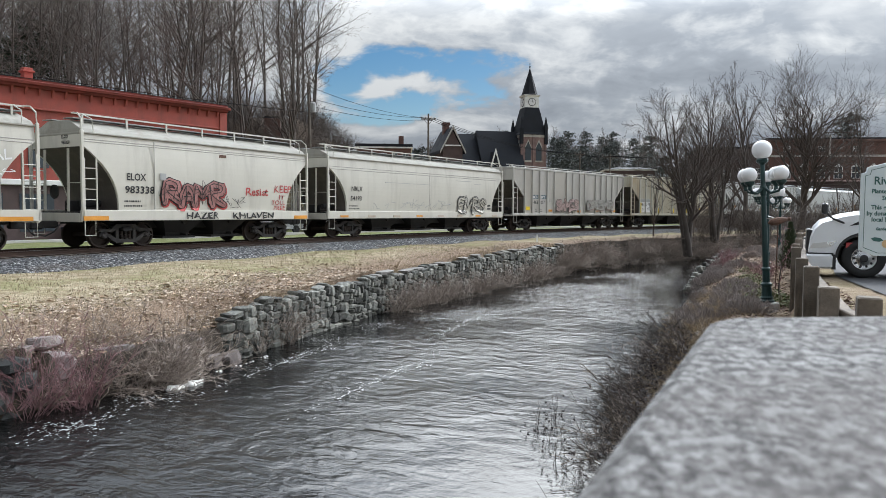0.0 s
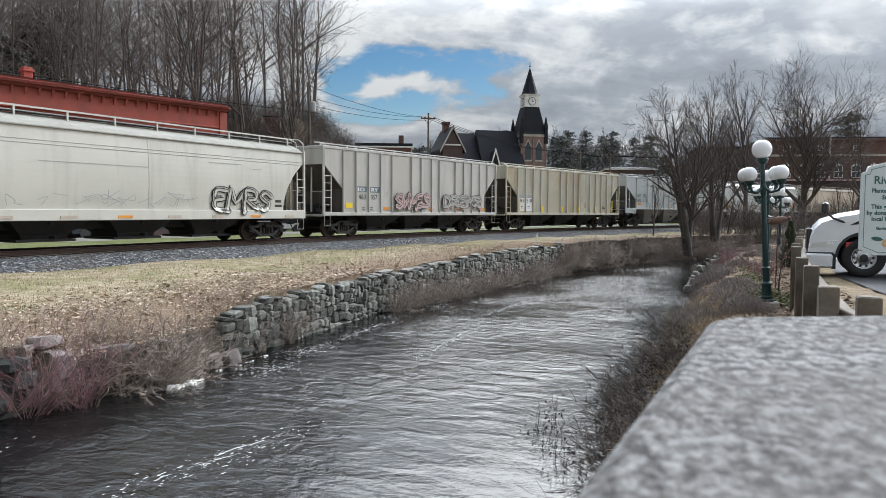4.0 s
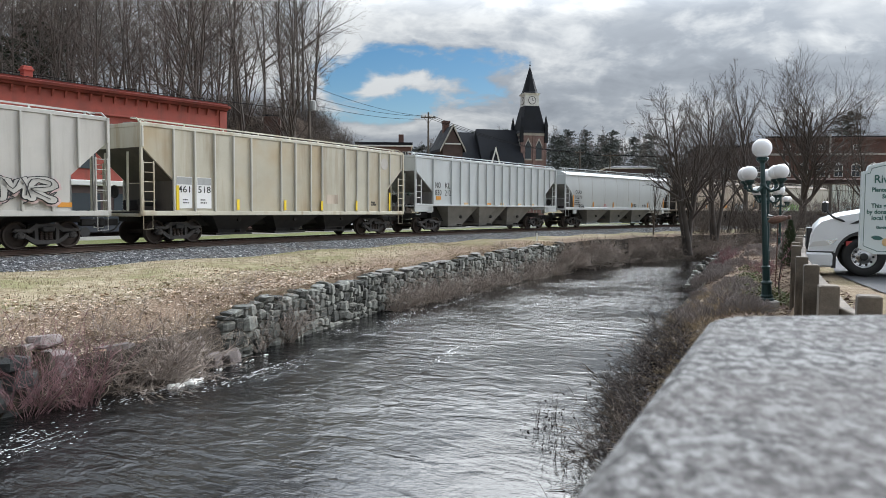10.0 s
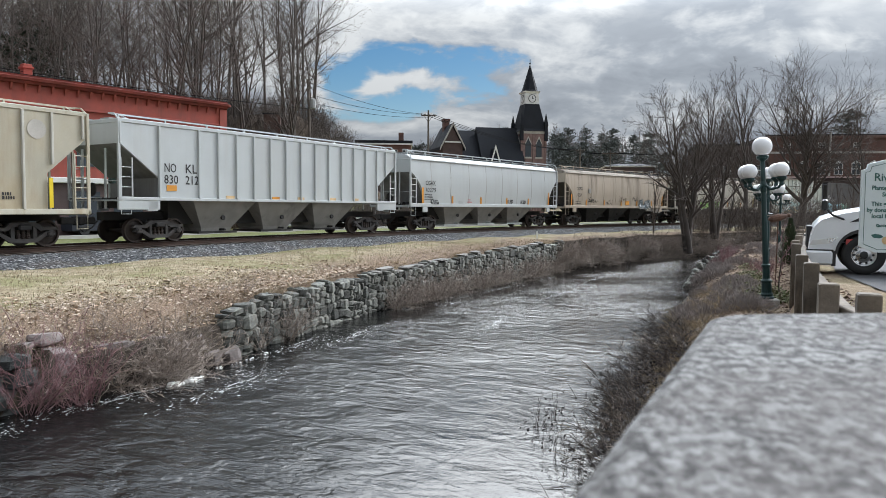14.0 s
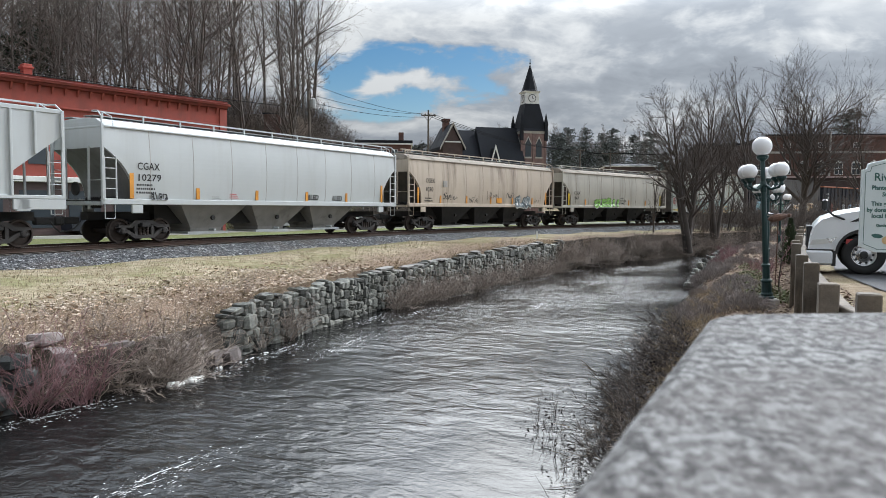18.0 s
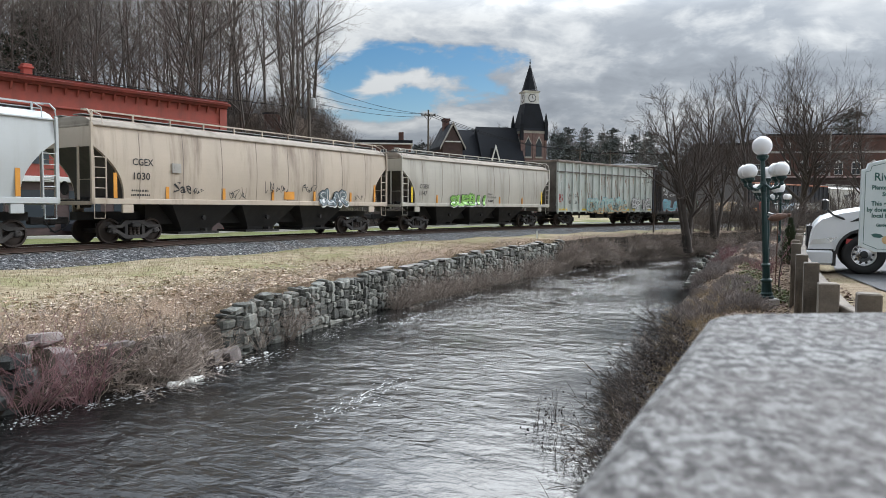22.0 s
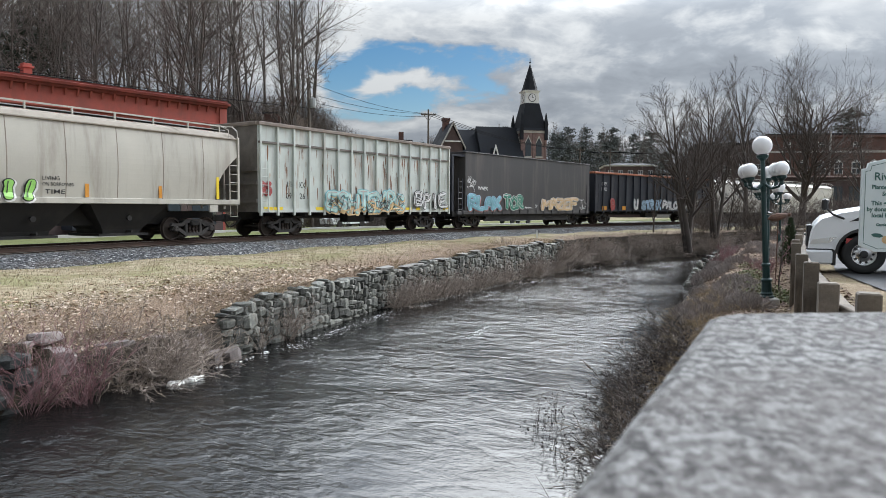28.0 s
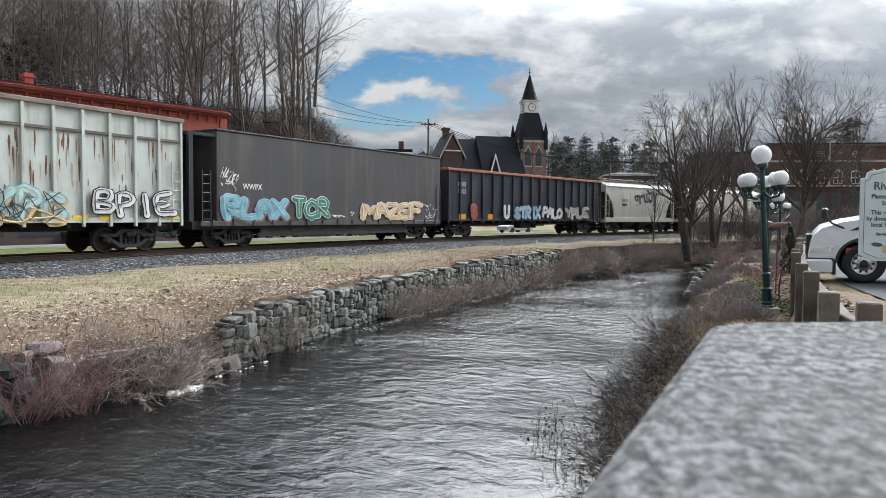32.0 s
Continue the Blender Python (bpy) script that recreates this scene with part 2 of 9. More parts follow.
GRIME = (0.10, 0.085, 0.07)
M = {
    "car_cream": mat("cream_enamel", (0.55, 0.535, 0.48), 0.5, var=0.06, scale=0.5, dirt=GRIME, dirt_amt=0.22, streak=True, bump=0.05, spec=0.25),
    "car_white": mat("white_enamel", (0.47, 0.495, 0.50), 0.45, var=0.05, scale=0.5, dirt=(0.3, 0.28, 0.25), dirt_amt=0.18, streak=True, bump=0.04, spec=0.25),
    "car_grey": mat("pale_grey_enamel", (0.45, 0.44, 0.41), 0.55, var=0.08, scale=0.6, dirt=GRIME, dirt_amt=0.35, streak=True, bump=0.05, spec=0.25),
    "car_rusty": mat("cream_enamel_rust_washed", (0.50, 0.48, 0.40), 0.6, var=0.1, scale=0.35, dirt=(0.28, 0.19, 0.09), dirt_amt=0.6, dirt_scale=0.7, streak=True, bump=0.05, spec=0.25),
    "car_dusty": mat("dusty_beige_enamel", (0.48, 0.41, 0.335), 0.6, var=0.1, scale=0.4, dirt=(0.14, 0.105, 0.08), dirt_amt=0.75, dirt_scale=0.6, streak=True, bump=0.05, spec=0.25),
    "car_beige": mat("pale_beige_enamel", (0.45, 0.43, 0.38), 0.55, var=0.1, scale=0.5, dirt=(0.18, 0.15, 0.12), dirt_amt=0.55, streak=True, bump=0.05, spec=0.25),
    "panel_rusty": mat("cream_panel_rust_washed", (0.44, 0.415, 0.335), 0.6, var=0.14, scale=0.5, alt=(0.36, 0.27, 0.15), dirt=(0.22, 0.16, 0.09), dirt_amt=0.6, dirt_scale=0.5, streak=True, bump=0.05),
    "panel_grey": mat("pale_grey_panel", (0.45, 0.435, 0.405), 0.55, var=0.08, scale=0.6, alt=(0.40, 0.375, 0.33), dirt=(0.20, 0.17, 0.14), dirt_amt=0.3, streak=True, bump=0.05),
    "panel_white": mat("white_panel", (0.47, 0.50, 0.51), 0.45, var=0.05, scale=0.6, alt=(0.43, 0.45, 0.45), dirt=(0.32, 0.29, 0.25), dirt_amt=0.22, streak=True, bump=0.04),
    "post_pale": mat("pale_enamel_post", (0.50, 0.49, 0.45), 0.5, var=0.08, scale=1.0, dirt=(0.25, 0.19, 0.12), dirt_amt=0.3, streak=True),
    # slope sheets: base colours darkened for the shade under the car ends
    "slope": mat("shaded_grimy_slope_sheet", (0.070, 0.062, 0.055), 0.75, var=0.3, scale=1.2, dirt=(0.13, 0.11, 0.09), dirt_amt=0.5, streak=True),
    "slope_grey": mat("shaded_grey_slope_sheet", (0.19, 0.19, 0.19), 0.7, var=0.2, scale=1.2, dirt=(0.08, 0.075, 0.07), dirt_amt=0.5, streak=True),
    "bay_grey": mat("grimy_grey_hopper_steel", (0.25, 0.24, 0.225), 0.7, var=0.2, scale=1.2, dirt=(0.06, 0.055, 0.05), dirt_amt=0.6, dirt_scale=0.9, bump=0.1),
    "roof_grimy": mat("sooty_beige_roof", (0.30, 0.265, 0.225), 0.9, spec=0.15, var=0.15, scale=0.7, dirt=(0.09, 0.075, 0.06), dirt_amt=0.75, dirt_scale=0.7, bump=0.05),
    # cream roof colour darkened to hold down the strong light from above
    "roof_dimmed": mat("dimmed_cream_roof", (0.34, 0.33, 0.295), 0.9, spec=0.12, var=0.15, scale=0.7, dirt=(0.16, 0.14, 0.12), dirt_amt=0.55, dirt_scale=0.7, bump=0.05),
    "seam_dark": mat("sooty_weld_seam", (0.24, 0.20, 0.165), 0.8, var=0.3),
    "rust_end": mat("rusty_grey_end_steel", (0.15, 0.135, 0.12), 0.8, var=0.35, scale=1.5, dirt=(0.06, 0.04, 0.03), dirt_amt=0.6, bump=0.2),
    "rim_weathered": mat("weathered_brown_rim", (0.24, 0.20, 0.17), 0.85, var=0.3, scale=1.5, dirt=(0.12, 0.08, 0.06), dirt_amt=0.5),
    "cap_stone": mat("grey_cap_stone", (0.17, 0.16, 0.145), 0.9, var=0.25, scale=2.0, fine=18, bump=0.4, per_object=0.3),
    "mint_spray": mat("pale_turquoise_spray_paint", (0.42, 0.62, 0.60), 0.55, var=0.2, scale=2),
    "sky_spray": mat("pale_blue_spray_paint", (0.36, 0.52, 0.68), 0.55, var=0.25, scale=2),
    "orange_rim": mat("faded_orange_paint", (0.36, 0.13, 0.07), 0.7, var=0.25, scale=2),
    "car_steel": mat("mid_grey_enamel", (0.34, 0.35, 0.35), 0.55, var=0.08, scale=0.6, dirt=GRIME, dirt_amt=0.3, streak=True, bump=0.05),
    "car_mint": mat("faded_pale_green_paint", (0.52, 0.56, 0.53), 0.6, var=0.12, scale=0.9, dirt=(0.25, 0.15, 0.09), dirt_amt=0.65, dirt_scale=1.3, streak=True, bump=0.08),
    "car_black": mat("faded_black_paint", (0.055, 0.053, 0.055), 0.6, var=0.25, scale=0.5, dirt=(0.14, 0.12, 0.11), dirt_amt=0.5, streak=True, bump=0.06),
    "car_navy": mat("navy_black_paint", (0.022, 0.026, 0.038), 0.5, var=0.25, scale=0.6, dirt=(0.07, 0.065, 0.06), dirt_amt=0.4, streak=True, bump=0.05),
    "under": mat("sooty_steel", (0.018, 0.017, 0.017), 0.75, var=0.35, scale=2.5, dirt=(0.05, 0.042, 0.036), dirt_amt=0.5, bump=0.2),
    "rust_wheel": mat("rusty_brown_steel", (0.042, 0.030, 0.025), 0.65, 0.2, var=0.35, scale=3, bump=0.2),
    "seam": mat("dusty_weld_seam", (0.36, 0.345, 0.32), 0.7, var=0.2),
    "bogie": mat("sooty_cast_iron", (0.036, 0.033, 0.032), 0.75, var=0.35, scale=4, dirt=(0.09, 0.075, 0.065), dirt_amt=0.35, bump=0.25),
    "orange_tape": mat("amber_reflective_tape", (0.62, 0.27, 0.04), 0.4, var=0.15),
    "yellow_tape": mat("yellow_reflective_tape", (0.75, 0.55, 0.03), 0.4, var=0.12),
    "black_paint": mat("black_lettering_paint", (0.02, 0.02, 0.022), 0.6, var=0.2),
    "white_paint": mat("white_lettering_paint", (0.72, 0.72, 0.72), 0.6, var=0.1),
    "red_spray": mat("red_spray_paint", (0.42, 0.06, 0.06), 0.6, var=0.3, scale=3),
    "pale_pink_spray": mat("faded_pink_spray_paint", (0.50, 0.37, 0.35), 0.6, var=0.25, scale=3),
    "pink_spray": mat("dull_red_spray_paint", (0.36, 0.17, 0.16), 0.6, var=0.35, scale=3),
    "teal_spray": mat("turquoise_spray_paint", (0.20, 0.44, 0.50), 0.55, var=0.35, scale=2),
    "green_spray": mat("green_spray_paint", (0.03, 0.23, 0.16), 0.55, var=0.3, scale=3),
    "lime_spray": mat("lime_green_spray_paint", (0.30, 0.62, 0.14), 0.55, var=0.25, scale=3),
    "gold_spray": mat("pale_orange_spray_paint", (0.66, 0.46, 0.24), 0.55, var=0.3, scale=2),
    "slate_spray": mat("slate_grey_spray_paint", (0.13, 0.17, 0.19), 0.55, var=0.3, scale=3),
    "rail": mat("rusty_rail_steel", (0.075, 0.046, 0.035), 0.75, 0.3, var=0.3, scale=2, bump=0.2),
    "railhead": mat("polished_rail_steel", (0.40, 0.38, 0.37), 0.35, 0.9, var=0.2),
    "tie": mat("weathered_timber_sleeper", (0.10, 0.08, 0.065), 0.9, var=0.35, scale=5, bump=0.4),
    "brick_red": mat("painted_red_brick", (0.30, 0.062, 0.045), 0.75, var=0.18, scale=1.5, fine=12, dirt=(0.12, 0.04, 0.03), dirt_amt=0.4, streak=True, bump=0.25),
    "brick_dark": mat("dark_brown_brick", (0.085, 0.058, 0.055), 0.9, var=0.3, scale=1.0, fine=8, bump=0.2),
    "pole_wood": mat("dark_pole_timber", (0.12, 0.10, 0.085), 0.9, var=0.25, scale=2),
    "brick_old": mat("old_red_brick", (0.125, 0.066, 0.055), 0.85, var=0.25, scale=1.0, fine=10, bump=0.3),
    "brick_pink": mat("weathered_pink_brick", (0.22, 0.145, 0.135), 0.85, var=0.35, scale=1.2, fine=6, bump=0.3),
    "slate": mat("dark_slate", (0.016, 0.018, 0.023), 0.75, spec=0.2, var=0.3, scale=0.8, fine=6, bump=0.4),
    "stone_trim": mat("pale_stone_trim", (0.42, 0.40, 0.37), 0.85, var=0.2),
    "white_trim": mat("white_trim_paint", (0.70, 0.70, 0.68), 0.6, var=0.12, dirt=(0.4, 0.38, 0.34), dirt_amt=0.3),
    "asphalt": mat("worn_asphalt", (0.07, 0.07, 0.072), 0.9, var=0.25, scale=0.6, fine=60, bump=0.3),
    "street_grey": mat("salt_grey_asphalt", (0.16, 0.16, 0.16), 0.9, var=0.2, scale=0.6, fine=40, bump=0.2),
    "concrete": mat("pale_concrete", (0.40, 0.39, 0.37), 0.9, var=0.15, scale=0.8, fine=40, bump=0.2),
    "bark": mat("grey_brown_bark", (0.088, 0.075, 0.066), 0.95, var=0.35, scale=1.5, fine=14, bump=0.6, bump_d=0.03),
    "twig": mat("grey_brown_twigs", (0.092, 0.075, 0.065), 0.95, var=0.3, scale=1.0, fine=8, bump=0),
    # needles and twigs of the far ridge: distance haze is mixed into these colours
    "needles_far": mat("haze_paled_pine_needles", (0.115, 0.128, 0.12), 0.9, var=0.35, scale=0.6, fine=3, bump=0),
    "twig_haze": mat("haze_paled_grey_twigs", (0.20, 0.18, 0.17), 0.95, var=0.25, scale=0.6, fine=5, bump=0),
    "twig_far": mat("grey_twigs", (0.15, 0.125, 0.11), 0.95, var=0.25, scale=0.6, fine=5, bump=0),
    "needles": mat("dark_pine_needles", (0.040, 0.052, 0.036), 0.9, var=0.45, scale=1.5, fine=8, bump=0),
    "brush": mat("dry_grey_brush", (0.25, 0.20, 0.155), 0.95, var=0.35, scale=2, fine=12, bump=0),
    "bramble": mat("grey_brown_bramble", (0.31, 0.255, 0.215), 0.95, var=0.4, scale=2, fine=12, bump=0),
    "brush_red": mat("reddish_canes", (0.25, 0.135, 0.14), 0.8, var=0.3, scale=2, fine=12, bump=0),
    "straw": mat("dead_straw", (0.36, 0.28, 0.18), 0.95, var=0.35, scale=2, fine=12, bump=0),
    "leaf_dead": mat("dead_brown_leaves", (0.36, 0.25, 0.17), 0.9, var=0.5, scale=2, fine=9, bump=0),
    "leaf_pale": mat("pale_dry_leaves", (0.50, 0.41, 0.32), 0.9, var=0.4, scale=2, fine=9, bump=0),
    "leaf_black": mat("blackened_seed_heads", (0.035, 0.028, 0.028), 0.9, var=0.4, scale=2, fine=9, bump=0),
    "stone": mat("grey_fieldstone", (0.158, 0.160, 0.142), 0.92, var=0.55, scale=3, fine=22, bump=0.7, bump_d=0.03, dirt=(0.13, 0.11, 0.085), dirt_amt=0.6, dirt_scale=2.5, per_object=0.6),
    "stone_far": mat("grey_fieldstone_joined", (0.158, 0.160, 0.142), 0.92, var=0.55, scale=3, fine=22, bump=0.7, bump_d=0.03, dirt=(0.13, 0.11, 0.085), dirt_amt=0.6, dirt_scale=2.5, per_island=0.6),
    "stone_wet": mat("dark_damp_block_stone", (0.05, 0.053, 0.051), 0.75, var=0.4, scale=3, fine=22, bump=0.7, bump_d=0.03, per_object=0.3),
    "stone_brown": mat("purplish_brown_boulder_stone", (0.19, 0.16, 0.152), 0.92, var=0.4, scale=3, fine=12, bump=0.35, bump_d=0.03, dirt=(0.08, 0.075, 0.065), dirt_amt=0.6, dirt_scale=2.5, per_object=0.3),
    "rust_run": mat("brown_rust_run", (0.19, 0.095, 0.055), 0.85, var=0.35, scale=3),
    "post_wood": mat("weathered_grey_timber", (0.19, 0.158, 0.125), 0.9, var=0.35, scale=3, fine=26, bump=0.6, dirt=(0.08, 0.065, 0.05), dirt_amt=0.75, dirt_scale=7, streak=True, per_object=0.25),
    "lamp_green": mat("dark_green_lamp_paint", (0.007, 0.034, 0.034), 0.38, 0.1, var=0.2, scale=6),
    "truck_white": mat("white_lorry_paint", (0.78, 0.80, 0.82), 0.22, var=0.03, bump=0),
    "cable": mat("dull_black_cable", (0.02, 0.02, 0.022), 1.0, var=0.1, bump=0, spec=0.0),
    "rubber": mat("black_rubber", (0.022, 0.022, 0.022), 0.8, var=0.25),
    "alu": mat("polished_aluminium", (0.62, 0.62, 0.62), 0.28, 0.95, var=0.08),
    "plastic_black": mat("black_plastic", (0.02, 0.02, 0.022), 0.4, var=0.2),
    "sign_pale": mat("pale_blue_white_sign", (0.62, 0.70, 0.72), 0.5, var=0.04, bump=0.03),
    "sign_green": mat("dark_green_sign_lettering", (0.035, 0.12, 0.11), 0.5, var=0.1, bump=0),
    "rust_dark": mat("dark_rust", (0.12, 0.065, 0.045), 0.85, var=0.3, scale=3),
    "green_bin": mat("dark_green_plastic", (0.010, 0.035, 0.026), 0.5, var=0.2),
    "foam": mat("river_foam", (0.50, 0.50, 0.49), 0.8, var=0.12, scale=6),
    "foam_stiff": mat("stiff_white_foam", (0.80, 0.79, 0.75), 0.9, var=0.12, scale=6),
    "mulch": mat("bark_mulch", (0.19, 0.13, 0.10), 0.95, var=0.4, scale=2.5, fine=30, bump=0.7, bump_d=0.04),
    "heath": mat("grey_purple_heather", (0.27, 0.235, 0.22), 0.95, var=0.35, scale=3, fine=15, bump=0),
    "green_leaf": mat("fresh_green_shoots", (0.13, 0.15, 0.06), 0.8, var=0.35, scale=3, fine=12, bump=0),
    "evergreen": mat("evergreen_foliage", (0.045, 0.062, 0.028), 0.9, var=0.4, scale=4, fine=14, bump=0),
}


def pane_glass(name, tint=(0.05, 0.06, 0.07)):
    m = bpy.data.materials.new(name)
    m.use_nodes = True
    b = m.node_tree.nodes["Principled BSDF"]
    b.inputs["Base Color"].default_value = (*tint, 1)
    b.inputs["Roughness"].default_value = 0.08
    return m


M["pane"] = pane_glass("dark_window_pane")


def globe_glass():
    m = bpy.data.materials.new("opal_glass")
    m.use_nodes = True
    b = m.node_tree.nodes["Principled BSDF"]
    b.inputs["Base Color"].default_value = (0.86, 0.86, 0.87, 1)
    b.inputs["Roughness"].default_value = 0.3
    b.inputs["Subsurface Weight"].default_value = 0.3
    b.inputs["Subsurface Radius"].default_value = (0.1, 0.1, 0.1)
    return m


M["globe"] = globe_glass()


def granite():
    m = bpy.data.materials.new("speckled_granite")
    m.use_nodes = True
    nt = m.node_tree
    b = nt.nodes["Principled BSDF"]
    vec = nt.nodes.new("ShaderNodeTexCoord").outputs["Object"]
    a = tex(nt, vec, 240, 1, 0.5, 0.0, (1, 0.7, 1))
    e = tex(nt, vec, 80, 3, 0.6, 0.2, (1, 0.75, 1))
    d = tex(nt, vec, 5, 4, 0.6)
    col = ramp_of(nt, e, [(0.40, (0.016, 0.015, 0.015)), (0.47, (0.085, 0.080, 0.077)), (0.53, (0.13, 0.125, 0.12)), (0.62, (0.24, 0.236, 0.232))])
    col = mixc(nt, rng(nt, a, 0.36, 0.46, 0.6, 0.0), col, (0.02, 0.02, 0.021))
    col = mixc(nt, rng(nt, a, 0.56, 0.66, 0.0, 0.4), col, (0.24, 0.236, 0.232))
    col = mixc(nt, rng(nt, d, 0.42, 0.62, 0, 0.45), col, (0.085, 0.073, 0.069))
    nt.links.new(col, b.inputs["Base Color"])
    b.inputs["Roughness"].default_value = 0.85
    b.inputs["Specular IOR Level"].default_value = 0.3
    bp = nt.nodes.new("ShaderNodeBump")
    bp.inputs["Strength"].default_value, bp.inputs["Distance"].default_value = 0.5, 0.004
    nt.links.new(a, bp.inputs["Height"])
    nt.links.new(bp.outputs[0], b.inputs["Normal"])
    return m


M["granite"] = granite()


def turf():
    """Winter lawn: straw colour with green patches, brown leaf litter near the bank."""
    m = bpy.data.materials.new("winter_turf")
    m.use_nodes = True
    nt = m.node_tree
    b = nt.nodes["Principled BSDF"]
    vec = nt.nodes.new("ShaderNodeTexCoord").outputs["Object"]
    n1 = tex(nt, vec, 0.35, 5, 0.6)
    n2 = tex(nt, vec, 2.2, 5, 0.65)
    n3 = tex(nt, vec, 28, 3, 0.7)
    n4 = tex(nt, vec, 7.5, 4, 0.7)
    col = ramp_of(nt, n2, [(0.32, (0.21, 0.165, 0.105)), (0.5, (0.36, 0.30, 0.205)), (0.68, (0.50, 0.43, 0.31))])
    col = mixc(nt, rng(nt, n1, 0.44, 0.60, 0, 0.7), col, (0.20, 0.205, 0.09))
    col = mixc(nt, rng(nt, n4, 0.48, 0.64, 0, 0.7), col, (0.17, 0.13, 0.075))
    col = mixc(nt, rng(nt, n3, 0.5, 0.72, 0, 0.6), col, (0.12, 0.095, 0.05))
    litter = nt.nodes.new("ShaderNodeAttribute")
    litter.attribute_name = "litter"
    lit = ramp_of(nt, n3, [(0.35, (0.11, 0.077, 0.055)), (0.55, (0.25, 0.18, 0.13)), (0.72, (0.46, 0.37, 0.29))])
    col = mixc(nt, litter.outputs["Fac"], col, lit)
    lawn = nt.nodes.new("ShaderNodeAttribute")
    lawn.attribute_name = "lush"
    col = mixc(nt, lawn.outputs["Fac"], col, ramp_of(nt, n2, [(0.3, (0.07, 0.10, 0.03)), (0.7, (0.12, 0.15, 0.05))]))
    # dark damp soil and hill litter, with the left bank's undercut shade painted in
    soil_and_shade = nt.nodes.new("ShaderNodeAttribute")
    soil_and_shade.attribute_name = "soil_and_shade"
    col = mixc(nt, soil_and_shade.outputs["Fac"], col, ramp_of(nt, n3, [(0.3, (0.025, 0.021, 0.018)), (0.7, (0.075, 0.06, 0.048))]))
    nt.links.new(col, b.inputs["Base Color"])
    b.inputs["Roughness"].default_value = 1.0
    b.inputs["Specular IOR Level"].default_value = 0.1
    bp = nt.nodes.new("ShaderNodeBump")
    bp.inputs["Strength"].default_value, bp.inputs["Distance"].default_value = 0.8, 0.05
    nt.links.new(n3, bp.inputs["Height"])
    nt.links.new(bp.outputs[0], b.inputs["Normal"])
    return m


M["turf"] = turf()


def ballast_mat():
    m = bpy.data.materials.new("crushed_blue_grey_stone")
    m.use_nodes = True
    nt = m.node_tree
    b = nt.nodes["Principled BSDF"]
    vec = nt.nodes.new("ShaderNodeTexCoord").outputs["Object"]
    v = nt.nodes.new("ShaderNodeTexVoronoi")
    v.inputs["Scale"].default_value = 17
    nt.links.new(vec, v.inputs["Vector"])
    sepc = nt.nodes.new("ShaderNodeSeparateColor")
    nt.links.new(v.outputs["Color"], sepc.inputs[0])
    col = ramp_of(nt, sepc.outputs[0], [(0.0, (0.018, 0.019, 0.021)), (0.5, (0.075, 0.078, 0.084)), (0.80, (0.17, 0.175, 0.18)), (0.93, (0.30, 0.30, 0.30)), (1.0, (0.62, 0.62, 0.62))])
    n1 = tex(nt, vec, 0.7, 4)
    col = mixc(nt, rng(nt, n1, 0.48, 0.7, 0, 0.5), col, (0.10, 0.082, 0.068))
    nt.links.new(col, b.inputs["Base Color"])
    b.inputs["Specular IOR Level"].default_value = 0.2
    b.inputs["Roughness"].default_value = 0.9
    bp = nt.nodes.new("ShaderNodeBump")
    bp.inputs["Strength"].default_value, bp.inputs["Distance"].default_value = 1.0, 0.066
    bp.invert = True
    nt.links.new(v.outputs["Distance"], bp.inputs["Height"])
    nt.links.new(bp.outputs[0], b.inputs["Normal"])
    return m


M["ballast"] = ballast_mat()


def river_water():
    """Dark peaty water with long flow ripples; the object slides downstream, and the ripples with it."""
    m = bpy.data.materials.new("dark_flowing_water")
    m.use_nodes = True
    nt = m.node_tree
    b = nt.nodes["Principled BSDF"]
    vec = nt.nodes.new("ShaderNodeTexCoord").outputs["Object"]
    a = tex(nt, vec, 1.1, 2, 0.5, 0.8, (1.8, 1.1, 1))
    c = tex(nt, vec, 3.6, 3, 0.55, 1.4, (1.7, 1.0, 1))
    d = tex(nt, vec, 13.0, 3, 0.55, 0.6, (1.6, 1.0, 1))
    g = tex(nt, vec, 0.22, 3, 0.5, 0.2)
    b.inputs["Base Color"].default_value = (0.006, 0.006, 0.006, 1)
    b.inputs["Roughness"].default_value = 0.05
    b.inputs["IOR"].default_value = 1.333

    def mul(x, k):
        n = nt.nodes.new("ShaderNodeMath")
        n.operation = "MULTIPLY"
        nt.links.new(x, n.inputs[0])
        if isinstance(k, float):
            n.inputs[1].default_value = k
        else:
            nt.links.new(k, n.inputs[1])
        return n.outputs[0]

    def add(x, y):
        n = nt.nodes.new("ShaderNodeMath")
        n.operation = "ADD"
        nt.links.new(x, n.inputs[0])
        nt.links.new(y, n.inputs[1])
        return n.outputs[0]
    height = add(add(mul(a, 1.5), mul(c, 0.50)), mul(d, 0.16))
    height = mul(height, rng(nt, g, 0.35, 0.65, 0.5, 1.3))
    # the slack water under both banks is smoother
    across = nt.nodes.new("ShaderNodeSeparateXYZ")
    nt.links.new(vec, across.inputs[0])
    height = mul(height, rng(nt, across.outputs[1], 3.4, 8.5, 0.22, 1.0))
    height = mul(height, rng(nt, across.outputs[1], 11.0, 15.0, 1.0, 0.5))
    bp = nt.nodes.new("ShaderNodeBump")
    bp.inputs["Strength"].default_value, bp.inputs["Distance"].default_value = 1.0, 0.040
    nt.links.new(height, bp.inputs["Height"])
    nt.links.new(bp.outputs[0], b.inputs["Normal"])
    return m


M["water"] = river_water()

# ============ mesh helpers ============


